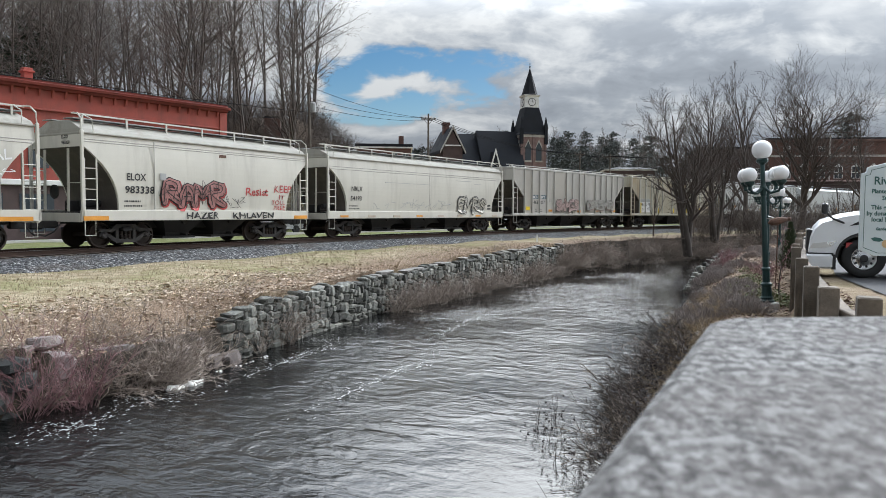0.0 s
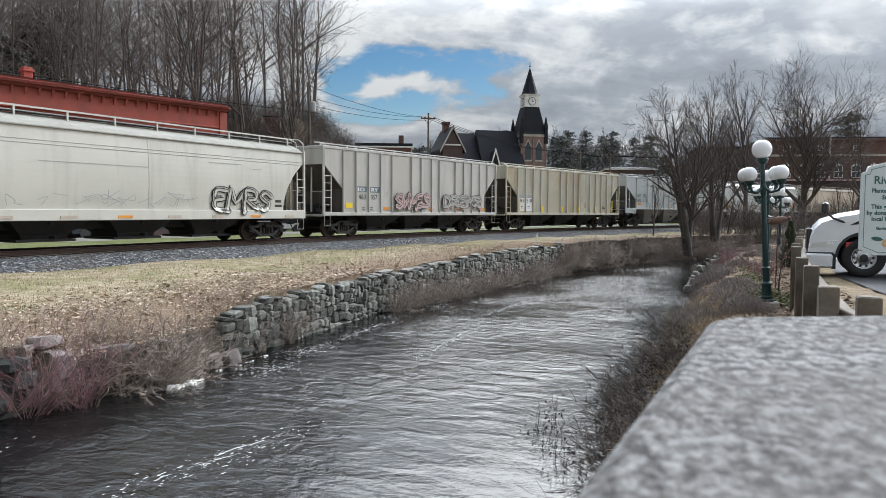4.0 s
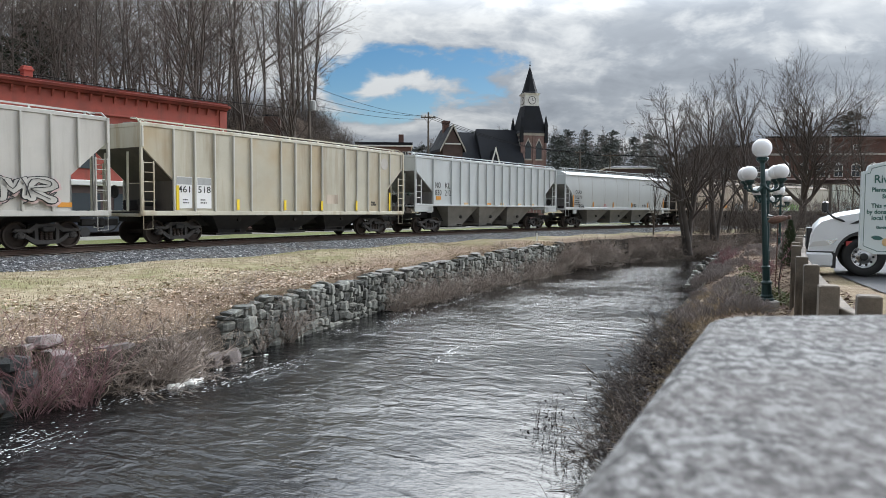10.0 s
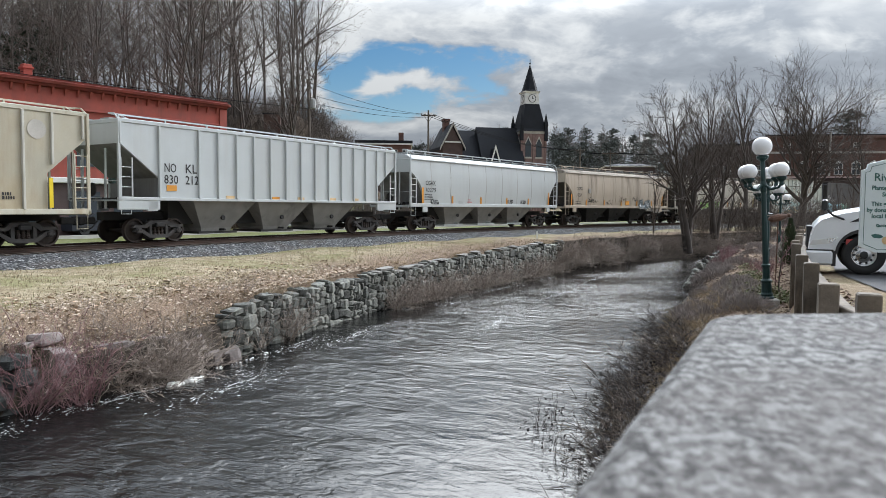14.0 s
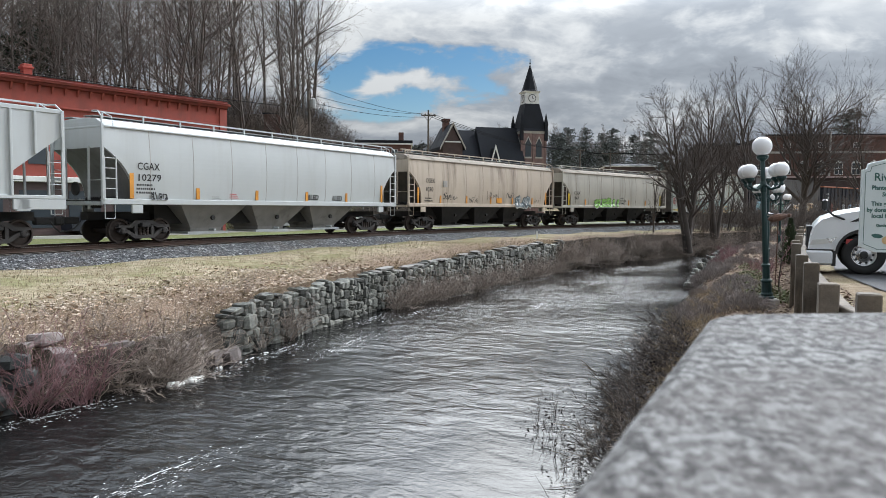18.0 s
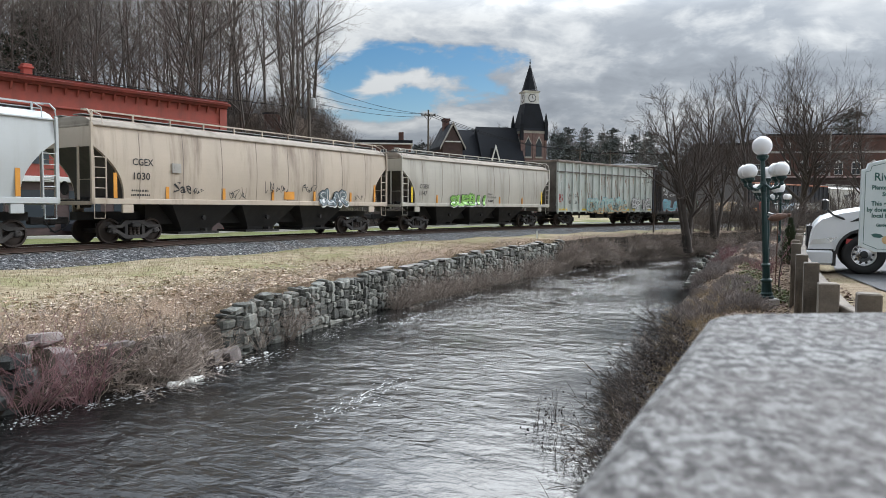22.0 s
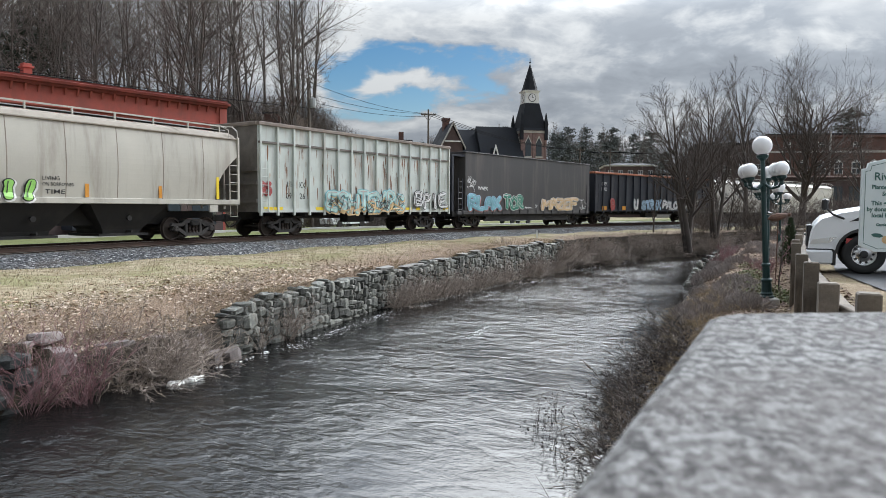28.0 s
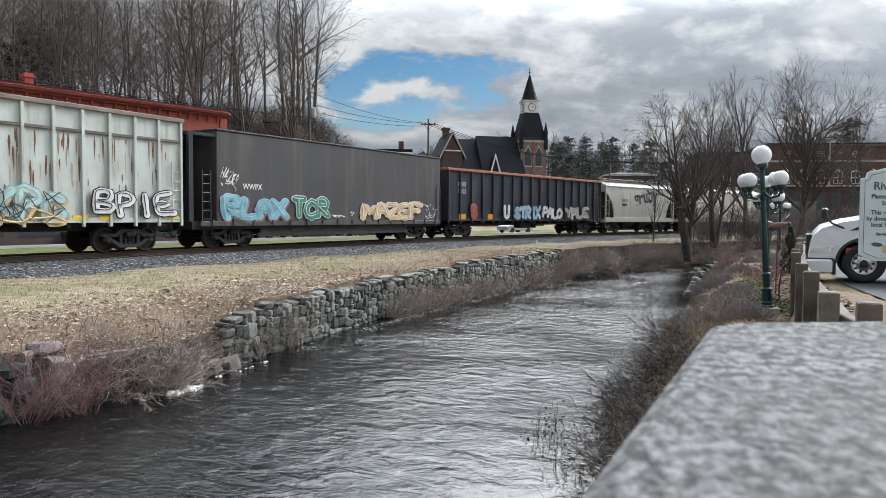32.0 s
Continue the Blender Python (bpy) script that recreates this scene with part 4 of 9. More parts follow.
def hopper(car, L, body, sill, curved=True, ribs=(), bays=3, top=4.52, eave=4.02, cut=(1.45, 3.55), sill_z=1.34, sill_low=0.98, gate=None, rail_posts=9, bay_mat=None, end_drop=0.0, panel=None, post=None, slope=None, seam=None, roof=None, seams=8, bands=()):
    """A covered hopper car: body with slope sheets, side sills, hopper bays, end frames, ladders, roof walk."""
    a = L / 2
    kink = 2.45
    if curved:
        zs = [sill_z + (cut[1] - sill_z) * k / 10 for k in range(11)] + [cut[1] + (eave - cut[1]) * k / 4 for k in range(1, 5)]
    else:
        zs = [sill_z, 1.8, kink, kink + 0.3, kink + 0.6, kink + 0.9, cut[1]] + [cut[1] + (eave - cut[1]) * k / 3 for k in range(1, 4)]

    def inset(z):
        if not curved:
            t = min(max((z - kink) / (cut[1] - kink), 0), 1)
            return 0.13 + (cut[0] - 0.13) * (1 - t)
        t = min(max((z - sill_z) / (cut[1] - sill_z), 0), 1)
        return 0.13 + (cut[0] - 0.13) * (1 - t ** 2.3)

    def half(z):
        if not curved:
            return 1.52
        t = (z - sill_z) / (eave - sill_z)
        return 1.50 + 0.10 * math.sin(math.pi * min(1, t * 0.95)) - 0.03 * t
    if curved:
        SKIN[car.name] = lambda z: 1.6 if z < sill_z + 0.03 else half(z)
    levels = [(z, inset(z), half(z)) for z in zs]
    if curved:
        w = half(eave)
        levels += [(eave + 0.015, inset(eave) - 0.02, w + 0.06), (eave + 0.06, inset(eave) - 0.02, w + 0.06), (eave + 0.08, inset(eave), w - 0.02), (eave + 0.20, inset(eave), w - 0.15),
                   (eave + 0.33, inset(eave) + 0.02, w - 0.45), (top - 0.02, inset(eave) + 0.05, 0.65), (top, inset(eave) + 0.08, 0.3)]
    else:
        levels += [(eave + 0.02, inset(eave) - 0.02, 1.56), (eave + 0.14, inset(eave) - 0.02, 1.56), (eave + 0.16, inset(eave), 1.50), (top - 0.04, inset(eave) + 0.04, 0.6), (top, inset(eave) + 0.06, 0.3)]
    rings = [[(-a + i, -w, z), (a - i, -w, z), (a - i, w, z), (-a + i, w, z)] for z, i, w in levels]
    part("body", Geo().loft(rings[:len(zs)]), body, car)
    part("roof", Geo().loft([[(x, y, z + 0.002) for x, y, z in rings[len(zs) - 1]]] + rings[len(zs):]), roof or body, car)
    if ribs:
        # the side sheets between the posts, cut back along the end slopes
        def low(x):
            e = min(x, L - x)
            return sill_z + 0.02 if e >= cut[0] else kink + (cut[1] - kink) * (1 - max(0.0, e - 0.13) / (cut[0] - 0.13))
        xs = [0.14] + [x for x in ribs if 0.3 < x < L - 0.3] + [L - 0.14]
        for side in (-1, 1):
            for x0, x1 in zip(xs[:-1], xs[1:]):
                foot = [x0] + sorted(q for q in (cut[0] - 0.001, cut[0], L - cut[0], L - cut[0] + 0.001) if x0 < q < x1) + [x1]
                poly = [(x - a, low(x)) for x in foot] + [(x1 - a, eave), (x0 - a, eave)]
                part("side_panel", Geo().prism(poly, *sorted((side * 1.515, side * 1.526))), panel or body, car)
    # slope sheets are grimy, with the end recess's shade in their colour; the panel above is clean
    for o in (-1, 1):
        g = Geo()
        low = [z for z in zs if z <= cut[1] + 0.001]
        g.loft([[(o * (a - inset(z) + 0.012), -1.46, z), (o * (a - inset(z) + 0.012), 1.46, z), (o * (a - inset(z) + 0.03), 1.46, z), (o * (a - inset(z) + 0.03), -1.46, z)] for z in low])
        part("slope_sheet", g, slope or M["slope"], car, "grimy slope sheet, its colour darkened for the end's shade")
    for side in (-1, 1):
        g = Geo().box(-a, a, side * 1.53 - 0.06, side * 1.53 + 0.06, sill_low, sill_z + 0.02, 0.015)
        part("side_sill", g, sill, car)
        if end_drop:
            for o in (-1, 1):
                x0_, x1_ = sorted((o * (a - 1.2), o * (a - 1.65)))
                part("jacking_pad", Geo().box(x0_, x1_, side * 1.53 - 0.05, side * 1.53 + 0.05, sill_low - end_drop, sill_low - 0.003, 0.02), sill, car)
    if ribs:
        for side in (-1, 1):
            for x in ribs:
                z0 = sill_z if cut[0] < x < L - cut[0] else next(z for z in zs if inset(z) < min(x, L - x) + 0.06)
                g = Geo().box(x - a - 0.04, x - a + 0.04, side * 1.56 - 0.05, side * 1.56 + 0.05, z0, eave + 0.02, 0.012)
                part("side_post", g, post or body, car)
    elif curved:
        for z in bands:
            w = half(z)
            part("swaged_band", Geo().box(-a + inset(z) + 0.04, a - inset(z) - 0.04, -w - 0.012, -w + 0.03, z - 0.014, z + 0.014, 0.006), M["seam"], car)
        for k in range(1, seams + 1):
            x = -a + L * k / (seams + 1)
            g = Geo()
            zz = [z for z in zs if inset(z) < a - abs(x) - 0.05]
            g.loft([[(x - 0.014, -half(z) - 0.005, z), (x + 0.014, -half(z) - 0.005, z), (x + 0.014, -half(z) + 0.02, z), (x - 0.014, -half(z) + 0.02, z)] for z in zz])
            part("weld_seam", g, seam or M["seam"], car)
    # hopper bays
    bz = sill_z - 0.02
    run = L - 2 * 3.35
    for k in range(bays):
        c = -run / 2 + run * (k + 0.5) / bays
        h = run / bays / 2
        f = min(0.78, h * 0.45)
        g = Geo().loft([[(c - f, -0.75, 0.34), (c + f, -0.75, 0.34), (c + f, 0.75, 0.34), (c - f, 0.75, 0.34)],
                        [(c - f - 0.03, -0.80, 0.50), (c + f + 0.03, -0.80, 0.50), (c + f + 0.03, 0.80, 0.50), (c - f - 0.03, 0.80, 0.50)],
                        [(c - h * 0.95, -1.40, bz - 0.1), (c + h * 0.95, -1.40, bz - 0.1), (c + h * 0.95, 1.40, bz - 0.1), (c - h * 0.95, 1.40, bz - 0.1)],
                        [(c - h * 0.98, -1.42, bz), (c + h * 0.98, -1.42, bz), (c + h * 0.98, 1.42, bz), (c - h * 0.98, 1.42, bz)]])
        b = part("hopper_bay", g, bay_mat or M["under"], car, "dark hopper bay")
        g = Geo().box(c - f - 0.25, c + f + 0.25, -0.92, 0.92, 0.26, 0.35)
        g.tube([(c + 0.2, -1.1, 0.42), (c + 0.2, -0.7, 0.42)], 0.05, 6)
        part("outlet_gate", g, gate or M["under"], b)
        g = Geo().lathe([(0.1, -1.25), (0.1, -1.16), (0.04, -1.14)], 8, (c, 0, 0.92), "y")
        part("capstan", g, M["under"], b)
    g = Geo().box(-a + 0.3, a - 0.3, -0.22, 0.22, 0.86, 1.16)
    g.box(-a + 2.9, a - 2.9, -0.5, 0.5, 0.66, sill_z - 0.06)
    part("centre_sill", g, M["under"], car)
    for o in (-1, 1):
        g = Geo().box(o * (a - 0.05) - 0.07, o * (a - 0.05) + 0.07, -1.45, 1.45, sill_low - 0.04, sill_z - 0.08, 0.015)
        part("end_sill", g, sill, car)
        g = Geo().box(min(o * (a - 1.6), o * a), max(o * (a - 1.6), o * a), -1.45, 1.45, sill_z - 0.08, sill_z - 0.03)
        part("end_platform", g, M["under"], car)
        for side in (-1, 1):
            y = side * (HALF - 0.06)
            g = Geo().box(o * (a - 0.06) - 0.05, o * (a - 0.06) + 0.05, y - 0.05, y + 0.05, sill_low, eave + 0.12, 0.01)
            part("corner_post", g, body, car)
            ladder(car, o * (a - 0.34), side, sill_z - 0.1, 3.15, body, 0.46)
            stirrup(car, o * (a - 0.32), side, sill_low, body)
            g = Geo().tube([(o * (a - 0.06), side * 0.75, sill_z), (o * (a - 0.06), side * 0.75, 2.3), (o * (a - 0.06), side * 1.5, 2.3)], 0.017, 5)
            part("grab_iron", g, body, car)
        rail = Geo().tube([(o * (a - 0.06), -1.54, eave + 0.1), (o * (a - 0.07), -1.5, top - 0.02), (o * (a - 0.10), -1.25, top + 0.18), (o * (a - 0.16), -0.92, top + 0.21)], 0.028, 6)
        rail.tube([(o * (a - 0.52), -1.52, eave + 0.05), (o * (a - 0.50), -1.45, top), (o * (a - 0.46), -0.92, top + 0.2)], 0.02, 5)
        part("roof_grab_rail", rail, body, car)
        for y in (-0.7, 0.7):
            part("end_brace", Geo().prism([(o * (a - 0.10), 1.27), (o * (a - 0.02), 1.27), (o * (a - 0.06), 3.5), (o * (a - 0.12), 3.5)], y - 0.03, y + 0.03), body, car)
    g = Geo().lathe([(0.02, -a + 0.02), (0.25, -a + 0.02), (0.25, -a - 0.03), (0.22, -a - 0.03), (0.2, -a), (0.02, -a)], 14)
    g.v = [(z, y, x + 2.0) for x, y, z in g.v]
    part("brake_wheel", g, M["under"], car)
    g = Geo().tube([(-a + 1.3, -0.6, 1.6), (-a + 0.6, -0.6, 1.6)], 0.14, 10)
    g.box(-a + 0.5, -a + 0.9, -0.2, 0.25, 1.3, 1.7, 0.03)
    part("brake_cylinder", g, M["under"], car)
    # roof walk and its rail
    g = Geo()
    for y in (-0.62, 0.62):
        g.box(-a + 0.15, a - 0.15, y - 0.28, y + 0.28, top + 0.03, top + 0.06)
    part("roof_walk", g, M["car_steel"], car, "galvanised roof walkway")
    hz = top + 0.17
    g = Geo().box(-a + 0.1, a - 0.1, -0.93, -0.89, hz + 0.0, hz + 0.055)
    for k in range(rail_posts):
        x = -a + 0.5 + (L - 1.0) * k / (rail_posts - 1)
        g.box(x - 0.032, x + 0.032, -0.94, -0.89, top - 0.25, hz + 0.03)
    part("roof_walk_edge", g, body, car)
    nn = 8 if L > 14 else 5
    for k in range(nn):
        part("roof_hatch", Geo().lathe([(0.32, top - 0.02), (0.32, top + 0.08), (0.26, top + 0.11)], 12, (-a + 1.5 + (L - 3) * k / (nn - 1), 0, 0)), body, car)
    running_gear(car, L)


def gondola(car, L, body, ribs, z0, top, rim, midrail=None, end_ribs=True, ends=None):
    """An open high-sided car with outside posts and a top chord."""
    a = L / 2
    g = Geo()
    for side in (-1, 1):
        g.box(-a, a, side * 1.46 - 0.03, side * 1.46 + 0.03, z0, top)
    for o in (-1, 1):
        part("end_panel", Geo().box(o * (a - 0.03) - 0.03, o * (a - 0.03) + 0.03, -1.43, 1.43, z0, top), ends or body, car)
    part("floor_plate", Geo().box(-a + 0.06, a - 0.06, -1.43, 1.43, z0, z0 + 0.06), body, car)
    part("body", g, body, car)
    g = Geo()
    for side in (-1, 1):
        g.box(-a - 0.05, a + 0.05, side * 1.52 - 0.1, side * 1.52 + 0.1, top - 0.02, top + 0.14, 0.02)
    for o in (-1, 1):
        g.box(o * a - 0.1, o * a + 0.1, -1.42, 1.42, top - 0.02, top + 0.14, 0.02)
    part("top_chord", g, rim, car)
    for side in (-1, 1):
        for x in ([-a + 0.08 + (L - 0.16) * k / (ribs - 1) for k in range(ribs)]):
            g = Geo().box(x - 0.055, x + 0.055, side * 1.545 - 0.055, side * 1.545 + 0.055, z0 - 0.16, top - 0.02, 0.012)
            part("side_post", g, body, car)
        g = Geo().box(-a, a, side * 1.51 - 0.04, side * 1.51 + 0.04, z0 - 0.02, z0 + 0.16)
        part("side_sill", g, body, car)
        if midrail:
            g = Geo().box(-a, a, side * 1.53 - 0.05, side * 1.53 + 0.05, midrail - 0.05, midrail + 0.05, 0.01)
            part("mid_rail", g, ends or body, car)
    for o in (-1, 1):
        for z in ((z0 + 0.5, z0 + 1.3, z0 + 1.9) if end_ribs else ()):
            g = Geo().box(min(o * a, o * (a + 0.1)), max(o * a, o * (a + 0.1)), -1.43, 1.43, z - 0.08, z + 0.08)
            part("end_stiffener", g, ends or body, car)
        for side in (-1, 1):
            ladder(car, o * (a - 0.3), side, z0, z0 + 2.3, body)
            stirrup(car, o * (a - 0.35), side, z0, M["under"])
    g = Geo().box(-a + 0.3, a - 0.3, -0.25, 0.25, 0.78, z0)
    for k in range(9):
        x = -a + 1.5 + (L - 3) * k / 8
        g.box(x - 0.06, x + 0.06, -1.4, 1.4, z0 - 0.2, z0 - 0.03)
    g.lathe([(0.2, -1.0), (0.2, 0.0)], 12, (0.8, 0, z0 - 0.35), "y")
    g.box(-1.2, 0.2, -1.0, -0.4, z0 - 0.55, z0 - 0.15, 0.04)
    part("underframe", g, M["under"], car)
    running_gear(car, L)


def fitted(me, x, y, z, w, h, turn=0.0):
    """The pose that makes lettering fill a box w by h with its lower left corner at x, z."""
    xs, zs = [p.co.x for p in me.vertices], [p.co.z for p in me.vertices]
    sx, sz = w / (max(xs) - min(xs)), h / (max(zs) - min(zs))
    return pose(x, y, z, 0, -turn, 0) @ Matrix.Diagonal((sx, 1, sz, 1)) @ Matrix.Translation((-min(xs), 0, -min(zs)))


def on_skin(car, me, m, lift):
    """The mesh moved by m and laid onto the side of a car, lift metres proud of it."""
    half = SKIN.get(car.name)
    me = me.copy()
    me.transform(m)
    if half:
        for p in me.vertices:
            p.co.y = -half(min(p.co.z, 4.0)) - lift
    return me


def word(car, text, x, z, w, h, material, y=-1.62, fat=0.008, warp=0.0, turn=0.0, label="", name="lettering"):
    me = lettering(text, 1.0, material, fat, 1.0, 0.0, warp)
    return part(name, on_skin(car, me, fitted(me, x, y, z, w, h, turn), 0.014), None, car, label)


# letters as strokes in a unit square, for sprayed writing
STROKES = {
    "A": "0 0,.15 .6,.5 1,.85 .6,1 0;.2 .4,.8 .4", "B": "0 0,0 1,.7 .95,.75 .6,.1 .52,.85 .4,.8 .05,0 0", "C": "1 .85,.5 1,0 .6,.1 .15,.6 0,1 .2",
    "D": "0 0,0 1,.6 .9,1 .5,.7 .08,0 0", "E": "1 1,.1 .95,0 .5,.8 .52,.05 .5,.1 .04,1 0", "F": "0 0,0 1,1 1;0 .55,.8 .55", "H": "0 0,0 1;1 0,1 1;0 .5,1 .5",
    "I": ".5 0,.5 1", "K": "0 0,0 1;1 1,.1 .5,1 0", "L": "0 1,.05 0,1 .05", "M": "0 0,.1 1,.5 .4,.9 1,1 0", "N": "0 0,0 1,1 0,1 1", "O": ".5 1,0 .6,.15 .1,.5 0,.9 .15,1 .6,.5 1",
    "P": "0 0,0 1,.8 .95,.9 .6,.05 .45", "R": "0 0,0 1,.8 .95,.85 .6,.1 .48,1 0", "S": "1 .85,.5 1,.05 .75,.5 .5,.95 .28,.5 0,0 .15", "T": "0 1,1 1;.5 1,.5 0",
    "U": "0 1,.05 .2,.5 0,.95 .2,1 1", "V": "0 1,.5 0,1 1", "W": "0 1,.2 0,.5 .6,.8 0,1 1", "X": "0 0,1 1;0 1,1 0", "Y": "0 1,.5 .5,1 1;.5 .5,.45 0", "Z": "0 1,1 .95,0 .05,1 0"}


def sprayed(text, fat, material, seed, shift=(0.0, 0.0), wild=1.0):
    """Bubble letters: each stroke a rounded ribbon in the x-z plane, one letter beside and over the next."""
    rnd = random.Random(seed)
    v, f, caps = [], [], []
    layer = 0
    for k, ch in enumerate(text):
        turn, grow_, low = radians(rnd.uniform(-9, 9)) * wild, rnd.uniform(0.88, 1.08), rnd.uniform(-0.08, 0.08) * wild
        wide = (0.30 if ch == "I" else 0.92 if ch in "MW" else 0.72)
        kinks = [rnd.uniform(-0.06, 0.06) * wild for _ in range(40)]
        for stroke in STROKES[ch].split(";"):
            pts = []
            for q, pair in enumerate(stroke.split(",")):
                px, pz = (float(c) for c in pair.split())
                px, pz = (px - 0.5) * wide + kinks[2 * q], (pz - 0.5) * grow_ + kinks[2 * q + 1]
                pts.append(Vector((k * 0.86 + px * math.cos(turn) - pz * math.sin(turn) + shift[0], 0, low + px * math.sin(turn) + pz * math.cos(turn) + shift[1])))
            line = []
            for q in range(len(pts) - 1):
                p0, p1, p2, p3 = pts[max(q - 1, 0)], pts[q], pts[q + 1], pts[min(q + 2, len(pts) - 1)]
                for t in (0, 0.34, 0.67):
                    line.append(0.5 * (2 * p1 + (p2 - p0) * t + (2 * p0 - 5 * p1 + 4 * p2 - p3) * t * t + (3 * p1 - p0 - 3 * p2 + p3) * t ** 3))
            line.append(pts[-1])
            layer += 1
            yy = -0.0006 * layer
            b = len(v)
            for q, p in enumerate(line):
                d = (line[min(q + 1, len(line) - 1)] - line[max(q - 1, 0)])
                d = d.normalized() if d.length > 1e-6 else Vector((1, 0, 0))
                r = fat * (0.85 + 0.3 * math.sin(q * 1.3 + k) ** 2)
                n = Vector((-d.z, 0, d.x)) * r
                v += [(p.x - n.x, yy, p.z - n.z), (p.x + n.x, yy, p.z + n.z)]
                if q in (0, len(line) - 1):
                    o = -1 if q == 0 else 1
                    ends = [(p.x + n.x * math.cos(math.pi * j / 5) + o * d.x * r * math.sin(math.pi * j / 5), yy, p.z + n.z * math.cos(math.pi * j / 5) + o * d.z * r * math.sin(math.pi * j / 5)) for j in range(1, 5)]
                    caps.append((b + 2 * q + 1, ends, b + 2 * q))
            f += [(b + 2 * q, b + 2 * q + 2, b + 2 * q + 3, b + 2 * q + 1) for q in range(len(line) - 1)]
            for first_, ends, last_ in caps:
                f.append((first_, *range(len(v), len(v) + 4), last_))
                v += ends
            caps.clear()
    return raw_mesh("sprayed_letters", v, f, material)


def piece(car, text, x, z, w, h, fill, line, y=-1.62, label="", turn=0.0, shadow=None, glint=None, fat=0.17):
    """A fat sprayed word: shadow, outline, fill and thin highlights."""
    e = new("graffiti")
    e.parent = car
    e.empty_display_size = 0.1
    tagged(e, label)
    seed = len(text) * 7 + int(w * 10)
    back, face = sprayed(text, fat + 0.055, line, seed), sprayed(text, fat, fill, seed)
    m = fitted(back, x, y, z, w, h, turn)

    def lift(me, d):
        half = SKIN.get(car.name)
        me.transform(Matrix.Translation((0, -d, 0)) @ m)
        if half:
            for p in me.vertices:
                p.co.y = (p.co.y - y) - half(min(p.co.z, 4.0)) - 0.012
        return me
    if shadow:
        part("shadow", lift(sprayed(text, fat + 0.10, shadow, seed, (0.05, -0.06)), 0.0), None, e)
    part("outline", lift(back, 0.022), None, e)
    part("fill", lift(face, 0.044), None, e)
    part("highlight", lift(sprayed(text, 0.022, glint or line, seed, (-0.05, 0.05)), 0.066), None, e)
    return e


def scribble(car, x, z, w, h, material, seed, y=-1.645, n=14, r=0.012, name="graffiti"):
    """A quick sprayed tag: letter-like strokes one beside the other."""
    rnd = random.Random(seed)
    g = Geo()
    letters = max(2, n // 3)
    cell = w / letters
    for k in range(letters):
        cx = x + cell * k
        tall = h * rnd.uniform(0.55, 1.0)
        for m in range(rnd.randint(1, 3)):
            pts = [Vector((cx + cell * rnd.uniform(-0.15, 1.15), y, z + tall * rnd.random())) for _ in range(rnd.randint(3, 4))]
            line = []
            for q in range(len(pts) - 1):
                p0, p1, p2, p3 = pts[max(q - 1, 0)], pts[q], pts[q + 1], pts[min(q + 2, len(pts) - 1)]
                for t in (0, 0.25, 0.5, 0.75):
                    line.append(0.5 * (2 * p1 + (p2 - p0) * t + (2 * p0 - 5 * p1 + 4 * p2 - p3) * t * t + (3 * p1 - p0 - 3 * p2 + p3) * t ** 3))
            line.append(pts[-1])
            g.tube(line, r, 3)
    half = SKIN.get(car.name)
    g.v = [(px0, (-half(min(pz0, 4.0)) - 0.085 if half else y) + (py0 - y) * 0.25, pz0) for px0, py0, pz0 in g.v]
    part(name, g, material, car)


def bars(car, x, z, w, material, y=-1.64, n=3, h=0.05, gap=0.12, name="data_lines"):
    """Lines of small stencilled writing, too small to read: short dashes of uneven length."""
    rnd = random.Random(int(abs(x * 100)) + n)
    half = SKIN.get(car.name)
    g = Geo()
    for k in range(n):
        z0 = z - k * gap - h
        yy = -half(min(z0, 4.0)) - 0.006 if half else y
        p = x
        end = x + w * (0.75 + 0.25 * ((k * 7) % 3) / 2)
        if h < 0.035 or h > 0.11:
            g.box(p, end, yy - 0.004, yy + 0.004, z0, z0 + h)
            continue
        while p < end - 0.03:
            d = min(end - p, rnd.uniform(0.04, 0.10))
            g.box(p, p + d * 0.8, yy - 0.004, yy + 0.004, z0, z0 + h)
            p += d + 0.02
    part(name, g, material, car)


def tape(car, x, z, w, h, material, y=-1.63, name="reflector"):
    half = SKIN.get(car.name)
    yy = -half(z + h) - 0.004 if half and z > 1.5 else y
    part(name, Geo().box(x, x + w, yy - 0.006, yy + 0.02, z, z + h), material, car)


def freight(label, L):
    c = thing("freight_car", label, "freight car", group="cars of the freight train")
    return c


# the train, from its head (far left) to its tail: (near end, far end) along the track, and how each is built
def add_car(lo, hi, label):
    c = freight(label, hi - lo)
    CARS.append((c, (lo + hi) / 2, hi - lo))
    return c, (hi - lo) / 2


K, W_ = M["black_paint"], M["white_paint"]
RIBS = (0.1, 1.48, 2.48, 3.48, 4.48, 5.47, 7.27, 8.2, 9.25, 10.06, 11.8, 12.77, 13.71, 14.7, 15.66, 16.75)
c, a = add_car(-56.2, -38.05, "cream curved-side covered hopper car with faded tags")
hopper(c, 2 * a, M["car_cream"], M["car_cream"], roof=M["roof_dimmed"], seams=0, bands=(3.5, 3.6))
tape(c, a - 1.9, 1.0, 1.6, 0.14, M["orange_tape"])
word(c, "GUAL", a - 2.2, 2.9, 1.3, 0.35, W_, warp=0.2)
scribble(c, a - 2.2, 2.4, 1.3, 0.4, W_, 4, y=-1.62)

